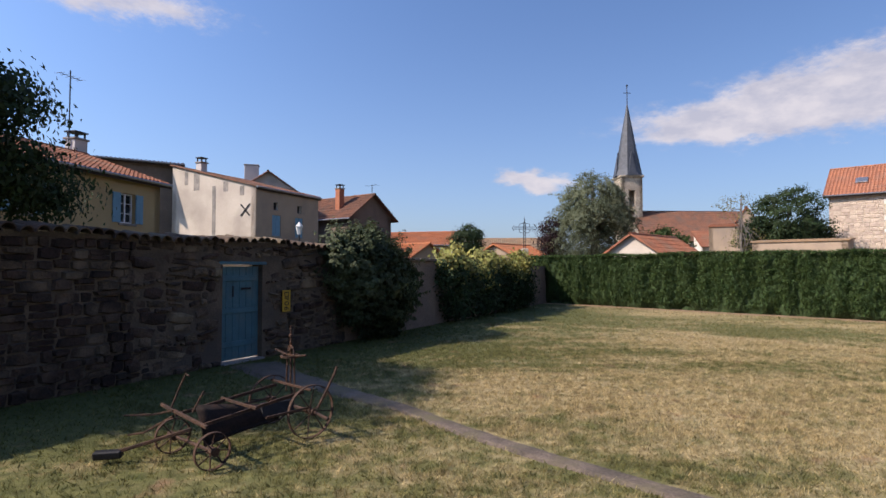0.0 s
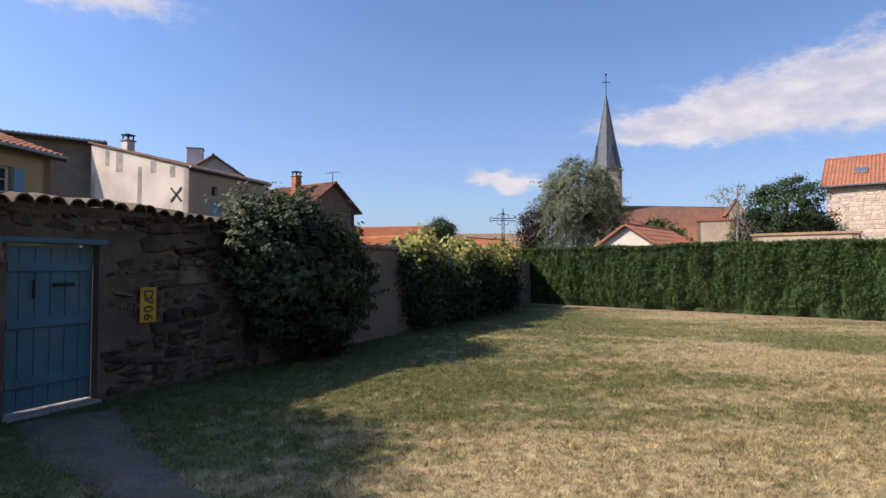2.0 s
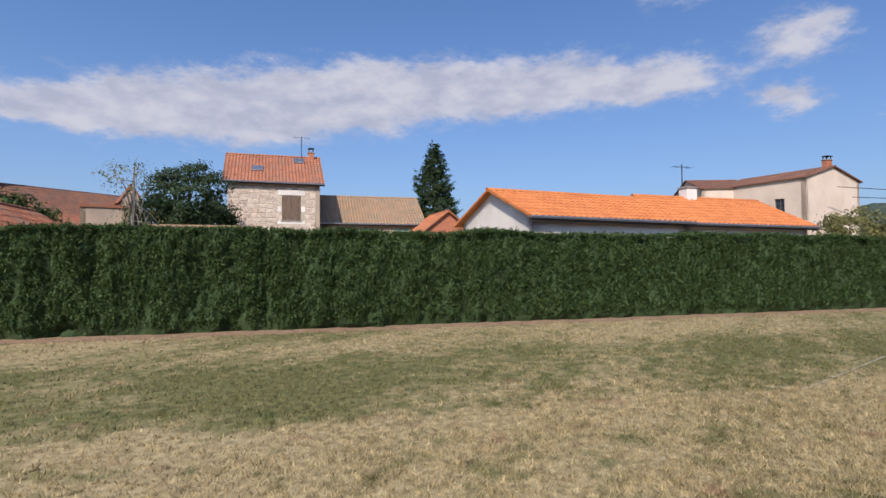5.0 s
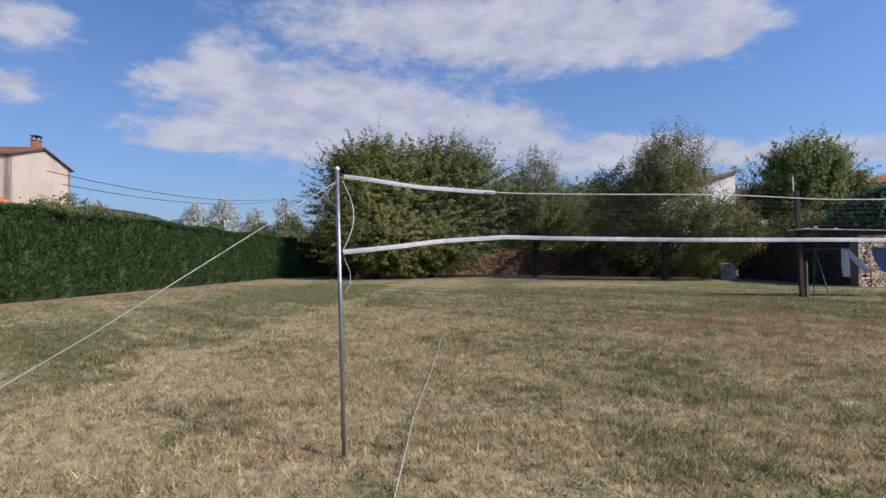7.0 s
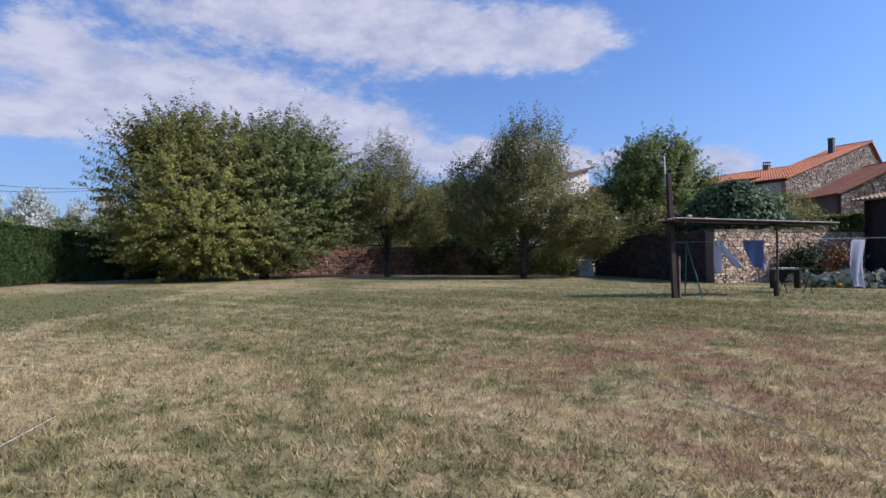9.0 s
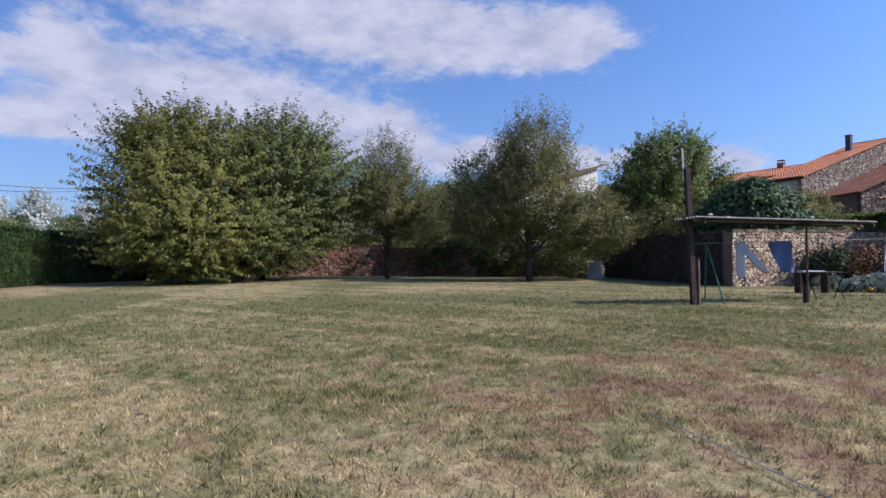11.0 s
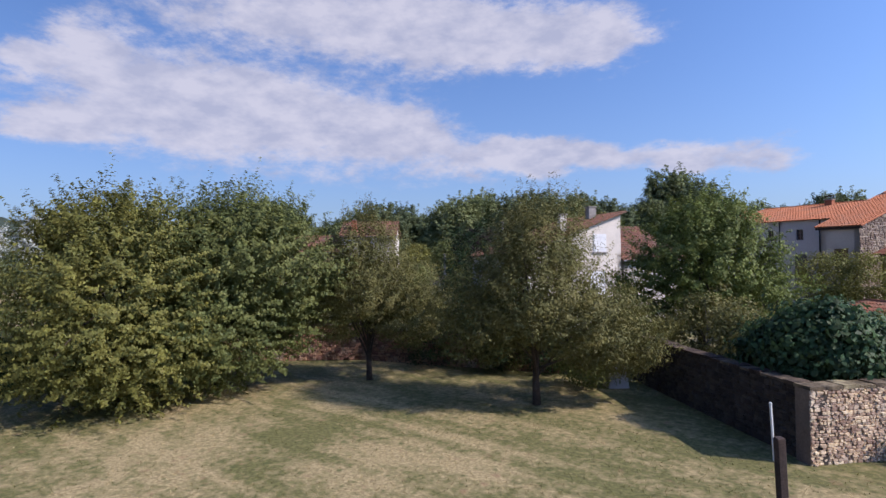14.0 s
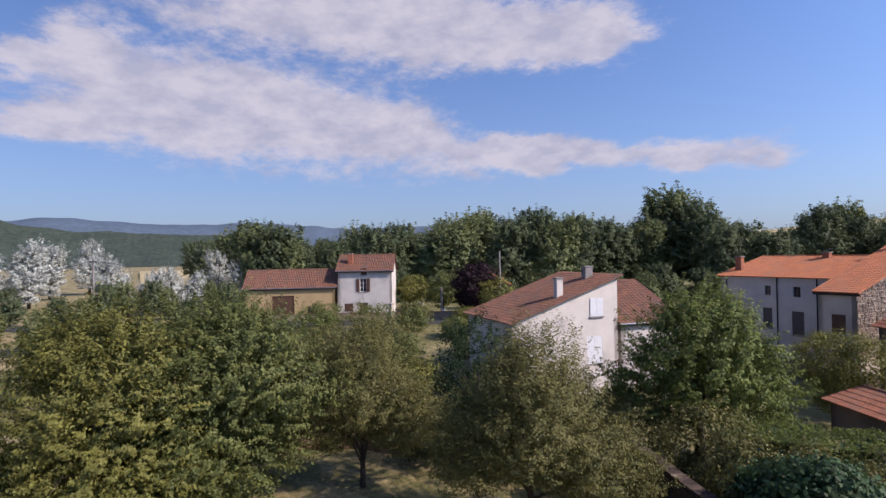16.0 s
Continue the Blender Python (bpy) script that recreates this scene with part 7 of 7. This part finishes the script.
LD = Vector((12.9, -11.0, 0)) - Vector((14.28, -10.0, 0))
def trousers(p, d, material, label):
    """Light trousers pegged at the waist, the legs blown apart."""
    root = thing("laundry", Matrix.Translation(p), label, "laundry")
    d = Vector(d).normalized()
    n = Vector((-d.y, d.x, 0))
    for name, spread, length, side in (("leg", -0.62, 0.82, -0.05), ("leg", -0.06, 0.98, 0.05)):
        bm = bmesh.new()
        rings = []
        for j in range(13):
            v = j / 12
            c = d * (side * (1 - v) + spread * v ** 1.2) + n * 0.05 * math.sin(v * 4 + side * 20) + Vector((0, 0, -length * v * (1 - 0.12 * v)))
            w = 0.085 + 0.03 * math.sin(v * 2.6)
            rings.append([bm.verts.new(c + d * math.cos(a) * w + n * math.sin(a) * 0.022) for a in (2 * math.pi * k / 12 for k in range(12))])
        for r0, r1 in zip(rings, rings[1:]):
            for k in range(12):
                bm.faces.new((r0[k], r0[(k + 1) % 12], r1[(k + 1) % 12], r1[k]))
        bm.faces.new(rings[0][::-1])
        bm.faces.new(rings[-1])
        part(name, bm, M[material], root, smooth=True)
    for k in (-0.1, 0.1):
        bm = bmesh.new()
        q = d * k
        box(bm, (q.x - 0.012, q.y - 0.012, -0.04), (q.x + 0.012, q.y + 0.012, 0.05), 0.004)
        part("clothes_peg", bm, M["wood_pale"], root)


trousers((13.6, -10.5, 1.47), -LD, "cloth_white", "white cotton trousers blowing on the clothes line")
cloth((12.8, -11.07, 1.5), LD, 0.58, 0.72, "cloth_blue", "pale blue shirt blowing on the clothes line", 0.06, 2.2)
cloth((10.4, -14.95, 1.55), (-2.2, -3.0, 0), 0.62, 1.45, "cloth_white", "long narrow white towel hanging on the clothes line", 0.04, 0.4)


def folding_table(at_, turn):
    root = thing("folding_table", Matrix.Translation(at_) @ Matrix.Rotation(turn, 4, "Z"), "small dark folding garden table with crossed legs", "table")
    bm = bmesh.new()
    for k in range(6):
        box(bm, (-0.4, -0.33 + k * 0.11, 0.69), (0.4, -0.235 + k * 0.11, 0.715), 0.004)
    tagged(part("tabletop", bm, M["wood_dark"], root))
    for x in (-0.32, 0.32):
        for s in (-1, 1):
            bm = bmesh.new()
            tube(bm, [(x, -0.3 * s, 0), (x, 0.28 * s, 0.69)], 0.014, 6)
            part("leg", bm, M["iron_dark"], root)


folding_table((11.95, -13.0, 0), 0.4)


def bench():
    root = thing("bench", Matrix.Translation((12.35, -15.6, 0)) @ Matrix.Rotation(0.5, 4, "Z"), "dark bench with a bleached white seat", "bench")
    bm = bmesh.new()
    box(bm, (-0.32, -0.2, 0.62), (0.32, 0.2, 0.68), 0.01)
    part("seat", bm, M["plastic_white"], root)
    for x in (-0.38, 0.38):
        bm = bmesh.new()
        box(bm, (x - 0.03, -0.18, 0), (x + 0.03, 0.18, 0.62), 0.008)
        part("leg", bm, M["wood_dark"], root)


bench()

shed = house("shed", (9.9, -23.4), (4.8, -18.9), 1.8, 3.4, 3.75, 0, "wood_dark", "tile_tan", style="shed", label="tall dark timber shed with a pale low-pitched roof", category="shed", gutter=False, pitch=0.2)
tree("bush", (11.0, -20.5, 0), 0.9, 0.04, [(0, 0, 0.75, 0.62, 0.5, 0.7)], "leaf_brown", 0.1, 34, 60, "heap of dried orange-brown cuttings against the wall", seed=90, limbs=5)
tree("bush", (12.0, -20.5, 0), 0.9, 0.04, [(0, 0, 0.7, 0.8, 0.5, 0.7)], "leaf_dark", 0.12, 40, 90, "low dark bush at the foot of the stone wall", seed=92, limbs=5)
root = thing("vegetable_patch", Matrix.Translation((9.8, -17.6, 0)), "vegetable patch of broad grey-green pumpkin leaves", "plants", kind="stuff")
cl = np.stack([rng.uniform(-2.2, 2.4, 90), rng.uniform(-1.2, 1.3, 90), rng.uniform(0.1, 0.42, 90)], 1)
v, f = crown_leaves(cl, 16, 0.3, 0.2, aspect=0.9, up=1.4)
raw("foliage", v, f, M["leaf_silver"], root)
for x, y in ((10.9, -16.6), (9.0, -16.4)):
    pk = thing("pumpkin", Matrix.Translation((x, y, 0.085)), "small orange-yellow pumpkin lying on the soil", "pumpkin")
    bm = bmesh.new()
    bmesh.ops.create_uvsphere(bm, u_segments=20, v_segments=10, radius=0.11)
    for vv in bm.verts:
        a = math.atan2(vv.co.y, vv.co.x)
        k = 1 - 0.07 * abs(math.sin(a * 5))
        vv.co.x *= k
        vv.co.y *= k
        vv.co.z *= 0.8
    part("body", bm, M["yellow"], pk, smooth=True)
    bm = bmesh.new()
    tube(bm, [(0, 0, 0.07), (0.02, 0, 0.13)], [0.02, 0.014], 6)
    part("stalk", bm, M["wood"], pk)

bin_ = thing("compost_bin", Matrix.Translation((22.6, -24.4, 0)) @ Matrix.Rotation(0.7, 4, "Z"), "grey lidded compost bin in the shaded wall corner", "bin")
bm = bmesh.new()
rings = [[bm.verts.new((sx * w, sy * w, z)) for sx, sy in ((-1, -1), (1, -1), (1, 1), (-1, 1))] for w, z in ((0.45, 0), (0.36, 0.85))]
for k in range(4):
    bm.faces.new((rings[0][k], rings[0][(k + 1) % 4], rings[1][(k + 1) % 4], rings[1][k]))
bm.faces.new(rings[1])
part("body", bm, M["plaster_grey"], bin_)
bm = bmesh.new()
box(bm, (-0.4, -0.4, 0.86), (0.4, 0.4, 0.93), 0.02)
part("lid", bm, M["plaster_grey"], bin_)


# ---------- village details ----------
def street_lamp(x, y, top):
    root = thing("street_lamp", Matrix.Translation((x, y, 0)), "street lamp with a white glass lantern on a post", "street lamp")
    bm = bmesh.new()
    tube(bm, [(0, 0, 0), (0, 0, top - 0.75)], [0.06, 0.04], 8)
    part("post", bm, M["iron_dark"], root)
    bm = bmesh.new()
    for r0, r1, z0, z1 in ((0.1, 0.2, top - 0.72, top - 0.28),):
        lo = [bm.verts.new((math.cos(a) * r0, math.sin(a) * r0, z0)) for a in (k * math.pi / 3 for k in range(6))]
        hi = [bm.verts.new((math.cos(a) * r1, math.sin(a) * r1, z1)) for a in (k * math.pi / 3 for k in range(6))]
        for k in range(6):
            bm.faces.new((lo[k], lo[(k + 1) % 6], hi[(k + 1) % 6], hi[k]))
        bm.faces.new(lo[::-1])
        bm.faces.new(hi)
    part("lantern", bm, M["plastic_white"], root)
    bm = bmesh.new()
    lo = [bm.verts.new((math.cos(a) * 0.24, math.sin(a) * 0.24, top - 0.28)) for a in (k * math.pi / 3 for k in range(6))]
    t = bm.verts.new((0, 0, top))
    for k in range(6):
        bm.faces.new((lo[k], lo[(k + 1) % 6], t))
    bm.faces.new(lo[::-1])
    part("cap", bm, M["plastic_white"], root)


street_lamp(-8.1, 31.0, 4.5)


def wayside_cross():
    root = thing("wayside_cross", Matrix.Translation((5.9, 40.0, 0)), "ornate dark iron wayside cross on a stone column", "cross")
    bm = bmesh.new()
    box(bm, (-0.25, -0.25, 0), (0.25, 0.25, 3.3), 0.04)
    part("column", bm, M["ashlar"], root)
    bm = bmesh.new()
    for x in (-0.07, 0.07):
        tube(bm, [(x, 0, 3.3), (x, 0, 5.2)], 0.025, 5)
    for k in range(6):
        z = 3.4 + k * 0.3
        tube(bm, [(-0.07, 0, z), (0.07, 0, z + 0.15), (-0.07, 0, z + 0.3)], 0.018, 4)
    tube(bm, [(0, 0, 5.1), (0, 0, 5.6)], [0.06, 0.01], 5)
    part("shaft", bm, M["iron_dark"], root)
    bm = bmesh.new()
    for z in (4.72, 4.86):
        tube(bm, [(-0.75, 0, z), (0.75, 0, z)], 0.025, 5)
    for sx in (-1, 1):
        tube(bm, [(sx * 0.75, 0, 4.6), (sx * 0.9, 0, 4.79), (sx * 0.75, 0, 4.98)], 0.025, 5)
        for sz in (-1, 1):
            tube(bm, [(sx * 0.1, 0, 4.79 + sz * 0.35), (sx * 0.35, 0, 4.79 + sz * 0.3), (sx * 0.4, 0, 4.79 + sz * 0.08)], 0.02, 5)
    part("arms", bm, M["iron_dark"], root)


wayside_cross()


def power_pole(x, y, z, h, label, arm=True):
    root = thing("power_pole", Matrix.Translation((x, y, z)), label, "pole")
    bm = bmesh.new()
    tube(bm, [(0, 0, 0), (0, 0, h)], [0.17, 0.12], 8)
    part("shaft", bm, M["concrete"], root)
    if arm:
        bm = bmesh.new()
        box(bm, (-0.9, -0.06, h - 0.45), (0.9, 0.06, h - 0.33))
        part("cross_arm", bm, M["iron_dark"], root)
        for sx in (-0.8, 0, 0.8):
            bm = bmesh.new()
            tube(bm, [(sx, 0, h - 0.33), (sx, 0, h - 0.13)], [0.06, 0.04], 6)
            part("insulator", bm, M["plastic_white"], root)
    return root


power_pole(92.8, -29.4, 0.9, 10.4, "concrete power pole in the field beyond the hedge")
power_pole(58.5, -73.2, 2.2, 9.3, "slim concrete power pole by the road", arm=False)
power_pole(125, -70, 2.0, 9.0, "concrete power pole among the far willows")
power_pole(62.0, -63.0, 2.2, 4.2, "short post beside the garden hedge", arm=False)
cable = thing("power_cable", Matrix.Translation((0, 0, 0)), "sagging power cables between the pole and the houses", "cable")
for k, (a, b) in enumerate((((92.8, -29.4, 11.1), (60.0, 5.0, 7.9)), ((92.8, -29.4, 10.9), (60.2, 4.0, 7.0)), ((92.8, -29.4, 11.1), (150, -70, 11.5)), ((92.8, -29.4, 10.9), (125, -70, 10.8)))):
    a, b = Vector(a), Vector(b)
    bm = bmesh.new()
    tube(bm, [a.lerp(b, t / 10) - Vector((0, 0, 1.1 * 4 * (t / 10) * (1 - t / 10))) for t in range(11)], 0.03, 4)
    part("wire", bm, M["iron_dark"], cable)

# road, garden wall and chairs by the farmhouse
FU = (Vector((66.9, -57.9, 0)) - Vector((72.9, -53.2, 0))).normalized()
FN_ = Vector((FU.y, -FU.x, 0))
F0 = Vector((72.9, -53.2, 0)) + FN_ * 2.2
bm = bmesh.new()
n = 40
ra, rb = [], []
for i in range(n + 1):
    p = F0 + FN_ * 0.8 + FU * (-45 + 110 * i / n)
    q = p + FN_ * 5
    ra.append(bm.verts.new((p.x, p.y, height(p.x, p.y) + 0.03)))
    rb.append(bm.verts.new((q.x, q.y, height(q.x, q.y) + 0.03)))
for i in range(n):
    bm.faces.new((ra[i], ra[i + 1], rb[i + 1], rb[i]))
tagged(part("road", bm, M["road"]), "narrow asphalt village road", "road", kind="structure")


def low_wall(s0, s1):
    root = thing("low_wall", Matrix.Translation((0, 0, 0)), "low rendered roadside garden wall with a red coping", "wall", kind="structure")
    p = F0 + FU * s0
    base = height(p.x, p.y) - 0.2
    bm = bmesh.new()
    wall_panel(bm, (p.x, p.y, base), FU, s1 - s0, 1.0, 0.25)
    part("core", bm, M["plaster_tan"], root)
    bm = bmesh.new()
    a = p - FN_ * -0.04
    wall_panel(bm, (a.x, a.y, base + 1.004), FU, s1 - s0, 0.08, 0.33)
    part("coping", bm, M["tile_red"], root)


low_wall(-12, 7.4)
low_wall(12.2, 19.5)
for s in (7.7, 11.9):
    p = F0 + FU * s
    root = thing("gate_pillar", Matrix.Translation((p.x, p.y, height(p.x, p.y) - 0.1)), "pale rendered gate pillar with a cap", "pillar", group="gate pillars")
    bm = bmesh.new()
    box(bm, (-0.25, -0.25, 0), (0.25, 0.25, 2.1), 0.02)
    part("shaft", bm, M["plaster_cream"], root)
    bm = bmesh.new()
    box(bm, (-0.32, -0.32, 2.1), (0.32, 0.32, 2.22), 0.02)
    part("cap", bm, M["plaster_cream"], root)
gate = thing("metal_gate", Matrix.Translation((0, 0, 0)), "dark red-brown metal gate between the pillars", "gate")
for i in range(16):
    p = F0 + FU * (8.05 + i * 0.235)
    z = height(p.x, p.y)
    bm = bmesh.new()
    tube(bm, [(p.x, p.y, z + 0.1), (p.x, p.y, z + 1.35)], 0.035, 4)
    part("bar", bm, M["shutter_brown"], gate)


def garden_chair(x, y, turn):
    root = thing("garden_chair", Matrix.Translation((x, y, height(x, y))) @ Matrix.Rotation(turn, 4, "Z"), "white plastic garden chair on the terrace", "chair", group="white garden chairs")
    bm = bmesh.new()
    box(bm, (-0.25, -0.25, 0.42), (0.25, 0.25, 0.46), 0.015)
    part("seat", bm, M["plastic_white"], root)
    bm = bmesh.new()
    box(bm, (-0.25, 0.22, 0.46), (0.25, 0.26, 0.92), 0.015, Matrix.Rotation(radians(-6), 4, "X"))
    part("backrest", bm, M["plastic_white"], root)
    for sx in (-0.22, 0.22):
        for sy in (-0.22, 0.22):
            bm = bmesh.new()
            tube(bm, [(sx, sy, 0), (sx * 0.92, sy * 0.92, 0.42)], 0.025, 5)
            part("leg", bm, M["plastic_white"], root)


for s, o, t in ((8.3, -1.5, 0.4), (10.0, -2.2, 2.0), (14.6, -2.0, 1.0), (15.5, -2.3, 2.4), (15.1, -3.2, 4.2)):
    p = F0 + FU * s + FN_ * o
    garden_chair(p.x, p.y, t)

# shrubs and plots between the garden and the road
rs = random.Random(11)
spots = [(47, -38), (52, -41), (44, -45), (50, -50), (56, -50), (60, -47), (41, -33), (48, -32), (55, -36), (62, -41), (66, -45), (40, -50), (46, -56), (53, -57), (60, -55), (38, -41), (58, -30), (66, -34), (72, -38), (50, -26), (60, -22), (70, -26), (54, -15), (64, -14), (36.5, -36), (33, -31)]
for i, (x, y) in enumerate(spots):
    s = rs.uniform(0.9, 1.9)
    tree("bush", (x, y, height(x, y)), 1.5 * s, 0.06, [(0, 0, 1.1 * s, 1.7 * s, 1.6 * s, 1.1 * s), (0.9 * s, -0.6 * s, 0.9 * s, 1.1 * s, 1.1 * s, 0.8 * s)], rs.choice(["leaf_mid", "leaf_yellow", "leaf_dark", "leaf_olive", "leaf_mid"]), 0.2, 34, 110, "leafy garden shrub between the houses and the road", seed=100 + i, limbs=5)
for x, y in ((52, -62), (64, -66), (70, -66), (78, -60), (61, -74), (48, -70)):
    tree("tree", (x, y, height(x, y)), 4.0, 0.12, [(0, 0, 3.4, 2.4, 2.4, 2.4)], rs.choice(["leaf_mid", "leaf_yellow", "leaf_dark"]), 0.26, 34, 150, "garden tree beside the village road", seed=int(x) + 140, limbs=6)

# stubble field
bm = bmesh.new()
vs = []
for az, r in ((113.5, 215), (121, 215), (121, 420), (113.5, 420)):
    x, y = 13.4 + math.sin(radians(az)) * r, -0.6 + math.cos(radians(az)) * r
    vs.append(bm.verts.new((x, y, height(x, y) + 0.06 + (r > 300) * 1.5)))
bm.faces.new(vs)
tagged(part("stubble_field", bm, M["field"]), "pale harvested stubble field in the valley", "field", kind="structure")


# ---------- grass blades ----------
def inside_lawn(x, y):
    """On the lawn side of the wall, the hedge and the south walls."""
    a = (x - W0.x) * WN.x + (y - W0.y) * WN.y > 0.05
    b = (x - H0.x) * HN.x + (y - H0.y) * HN.y > 0.35
    c = (x < 43.2) & (y > -18.5)
    return a & b & c


def grass():
    way = np.array([(0, 2), (0.2, 6), (2, 9.5), (6, 11), (9, 9.5), (10.8, 7), (11.5, 4), (13.4, 0.5), (14.5, -5)])
    pts = []
    for lo, hi in ((0, 5), (5, 11), (11, 24)):
        n = {0: 310000, 5: 190000, 11: 90000}[lo]
        k = rng.integers(0, len(way) - 1, n)
        t = rng.uniform(0, 1, n)[:, None]
        c = way[k] * (1 - t) + way[k + 1] * t
        r = np.sqrt(rng.uniform(lo * lo, hi * hi, n))
        a = rng.uniform(0, 2 * np.pi, n)
        pts.append(np.stack([c[:, 0] + r * np.cos(a), c[:, 1] + r * np.sin(a), np.full(n, hi)], 1))
    p = np.concatenate(pts)
    p = p[inside_lawn(p[:, 0], p[:, 1])]
    # leave the path bare
    q = np.array([(-3.75, 11.1), (-2.1, 9.2), (-0.62, 7.75), (1.02, 5.75), (3.3, 3.6), (5.0, 2.2)])
    keep = np.ones(len(p), bool)
    for a, b in zip(q, q[1:]):
        d = b - a
        t = np.clip(((p[:, :2] - a) @ d) / (d @ d), 0, 1)[:, None]
        keep &= np.linalg.norm(p[:, :2] - (a + t * d), axis=1) > 0.13 + 0.08 * rng.uniform(0, 1, len(p))
    p = p[keep]
    tuft = np.array([noise.noise(Vector((x * 1.1, y * 1.1, 0))) + 0.6 * noise.noise(Vector((x * 3.7, y * 3.7, 4))) for x, y in p[:, :2]])
    keep = rng.uniform(0, 1, len(p)) < np.clip(0.72 + 0.5 * tuft, 0.4, 1)
    p, tuft = p[keep], tuft[keep]
    per = 2
    n = len(p) * per
    base = np.repeat(p, per, 0)
    tt = np.repeat(tuft, per)
    base[:, :2] += rng.normal(0, 0.018, (n, 2))
    h = (0.022 + 0.028 * rng.uniform(0, 1, n) ** 2 + 0.014 * np.clip(tt, 0, 1)) * (1 + 0.02 * base[:, 2])
    w = 0.0028 + 0.0003 * base[:, 2]
    a = rng.uniform(0, 2 * np.pi, n)
    lean = rng.normal(0, 0.65, (n, 2)) * h[:, None]
    v = np.zeros((n, 3, 3))
    v[:, 0, 0] = base[:, 0] - np.cos(a) * w
    v[:, 0, 1] = base[:, 1] - np.sin(a) * w
    v[:, 1, 0] = base[:, 0] + np.cos(a) * w
    v[:, 1, 1] = base[:, 1] + np.sin(a) * w
    v[:, 2, 0] = base[:, 0] + lean[:, 0]
    v[:, 2, 1] = base[:, 1] + lean[:, 1]
    v[:, 2, 2] = h
    ob = raw("grass", v.reshape(-1, 3), np.arange(3 * n).reshape(n, 3), M["blades"])
    tagged(ob, "short dry and green blades of mown grass", "grass", kind="stuff")


grass()


# ---------- stones and crest tiles of the west wall ----------
def stone_mesh(seed):
    r = random.Random(seed)
    bm = bmesh.new()
    back = [bm.verts.new((x * r.uniform(0.8, 1.06), 0.0, z * r.uniform(0.72, 1.08))) for x, z in ((-0.5, -0.42), (0, -0.54), (0.5, -0.42), (0.5, 0.42), (0, 0.54), (-0.5, 0.42))]
    frt = [bm.verts.new((v.co.x * r.uniform(0.78, 0.9), -1.0 * r.uniform(0.6, 1.0), v.co.z * r.uniform(0.7, 0.86))) for v in back]
    mid = bm.verts.new((r.uniform(-0.1, 0.1), -1.08, r.uniform(-0.1, 0.1)))
    for i in range(6):
        j = (i + 1) % 6
        bm.faces.new((back[i], back[j], frt[j], frt[i]))
        bm.faces.new((frt[i], frt[j], mid))
    bm.normal_update()
    bmesh.ops.recalc_face_normals(bm, faces=bm.faces[:])
    me = bpy.data.meshes.new("stone")
    bm.to_mesh(me)
    bm.free()
    me.materials.append(M["stone"])
    return me


def dress_west_wall():
    kinds = [stone_mesh(k) for k in range(14)]
    r = random.Random(3)
    z = 0.0
    while z < 2.38:
        ch = min(r.choice((0.07, 0.1, 0.13, 0.17, 0.24)) * r.uniform(0.85, 1.2), 2.42 - z)
        s = -2.3 + r.uniform(-0.2, 0.1)
        while s < 3.38:
            w = ch * r.choice((0.9, 1.4, 1.9, 2.4, 3.2)) * r.uniform(0.8, 1.2)
            w = min(max(w, 0.09), 0.55, 3.42 - s)
            split = ch > 0.12 and r.random() < 0.4
            door = s + w > -0.5 and s < 0.6 and z < 2.05
            if not door and w > 0.06:
                cut = r.uniform(0.35, 0.65)
                for zz, hh in (((z, ch * cut), (z + ch * cut, ch * (1 - cut))) if split else ((z, ch),)):
                    wave = 0.045 * math.sin(s * 1.7 + zz * 2.1) + 0.03 * math.sin(s * 4.3 + zz * 5.0)
                    mid = min(max(zz + hh / 2 + wave, hh / 2), 2.42 - hh / 2)
                    grow = r.choice((0.8, 0.95, 1.05, 1.2))
                    ob = new("stone", kinds[r.randrange(14)])
                    ob.parent = wall_root
                    ob.matrix_local = WM @ Matrix.Translation((s + w / 2, -0.05, mid)) @ Matrix.Rotation(r.uniform(-0.22, 0.22), 4, "Y") @ Matrix.Diagonal(((w * min(grow, 1.1)) * r.choice((-1, 1)), r.choice((0.012, 0.03, 0.05, 0.085)) * r.uniform(0.8, 1.2), hh * grow, 1))
            s += w
        z += ch
    bm = bmesh.new()
    rubble(bm, wp(-13, 0.055), wp(-2.32, 0.055), 2.4, 0.0, (0.3, 0.15), 0.085)
    tagged(part("stones", bm, M["stone"], wall_root), kind="stuff")
    # crest tiles laid across the wall
    bm = bmesh.new()
    half_pipe(bm, (0, -0.18, 0), (0, 0.42, 0.07), 0.105, 7)
    me = mesh_of("crest_tile", bm, M["cap_tile"])
    for i in range(82):
        s = -13 + i * 0.2
        ob = new("crest_tile", me)
        ob.parent = wall_root
        ob.matrix_local = WM @ Matrix.Translation((s, r.uniform(-0.06, 0.03), 2.43 + r.uniform(-0.02, 0.02) + 0.03 * math.sin(i * 0.3))) @ Matrix.Rotation(r.uniform(-0.16, 0.16), 4, "Z") @ Matrix.Rotation(r.uniform(-0.12, 0.12), 4, "Y") @ Matrix.Rotation(r.uniform(-0.06, 0.06), 4, "X")
    bm = bmesh.new()
    wall_panel(bm, (-13, -0.08, 2.40), (1, 0, 0), 16.4, 0.07, 0.46)
    bm.transform(WM)
    part("tile_bed", bm, M["mortar"], wall_root)


dress_west_wall()


# ---------- unseen wall added behind the camera, cutting sky light on the west wall ---
bm = bmesh.new()
wall_panel(bm, (-16, -4.0, 0), (1, -0.12, 0), 15, 7.5, 0.4)
tagged(part("wall_house", bm, M["plaster_cream"]), "plain unseen wall added behind the camera to cut sky light", "wall", kind="structure")
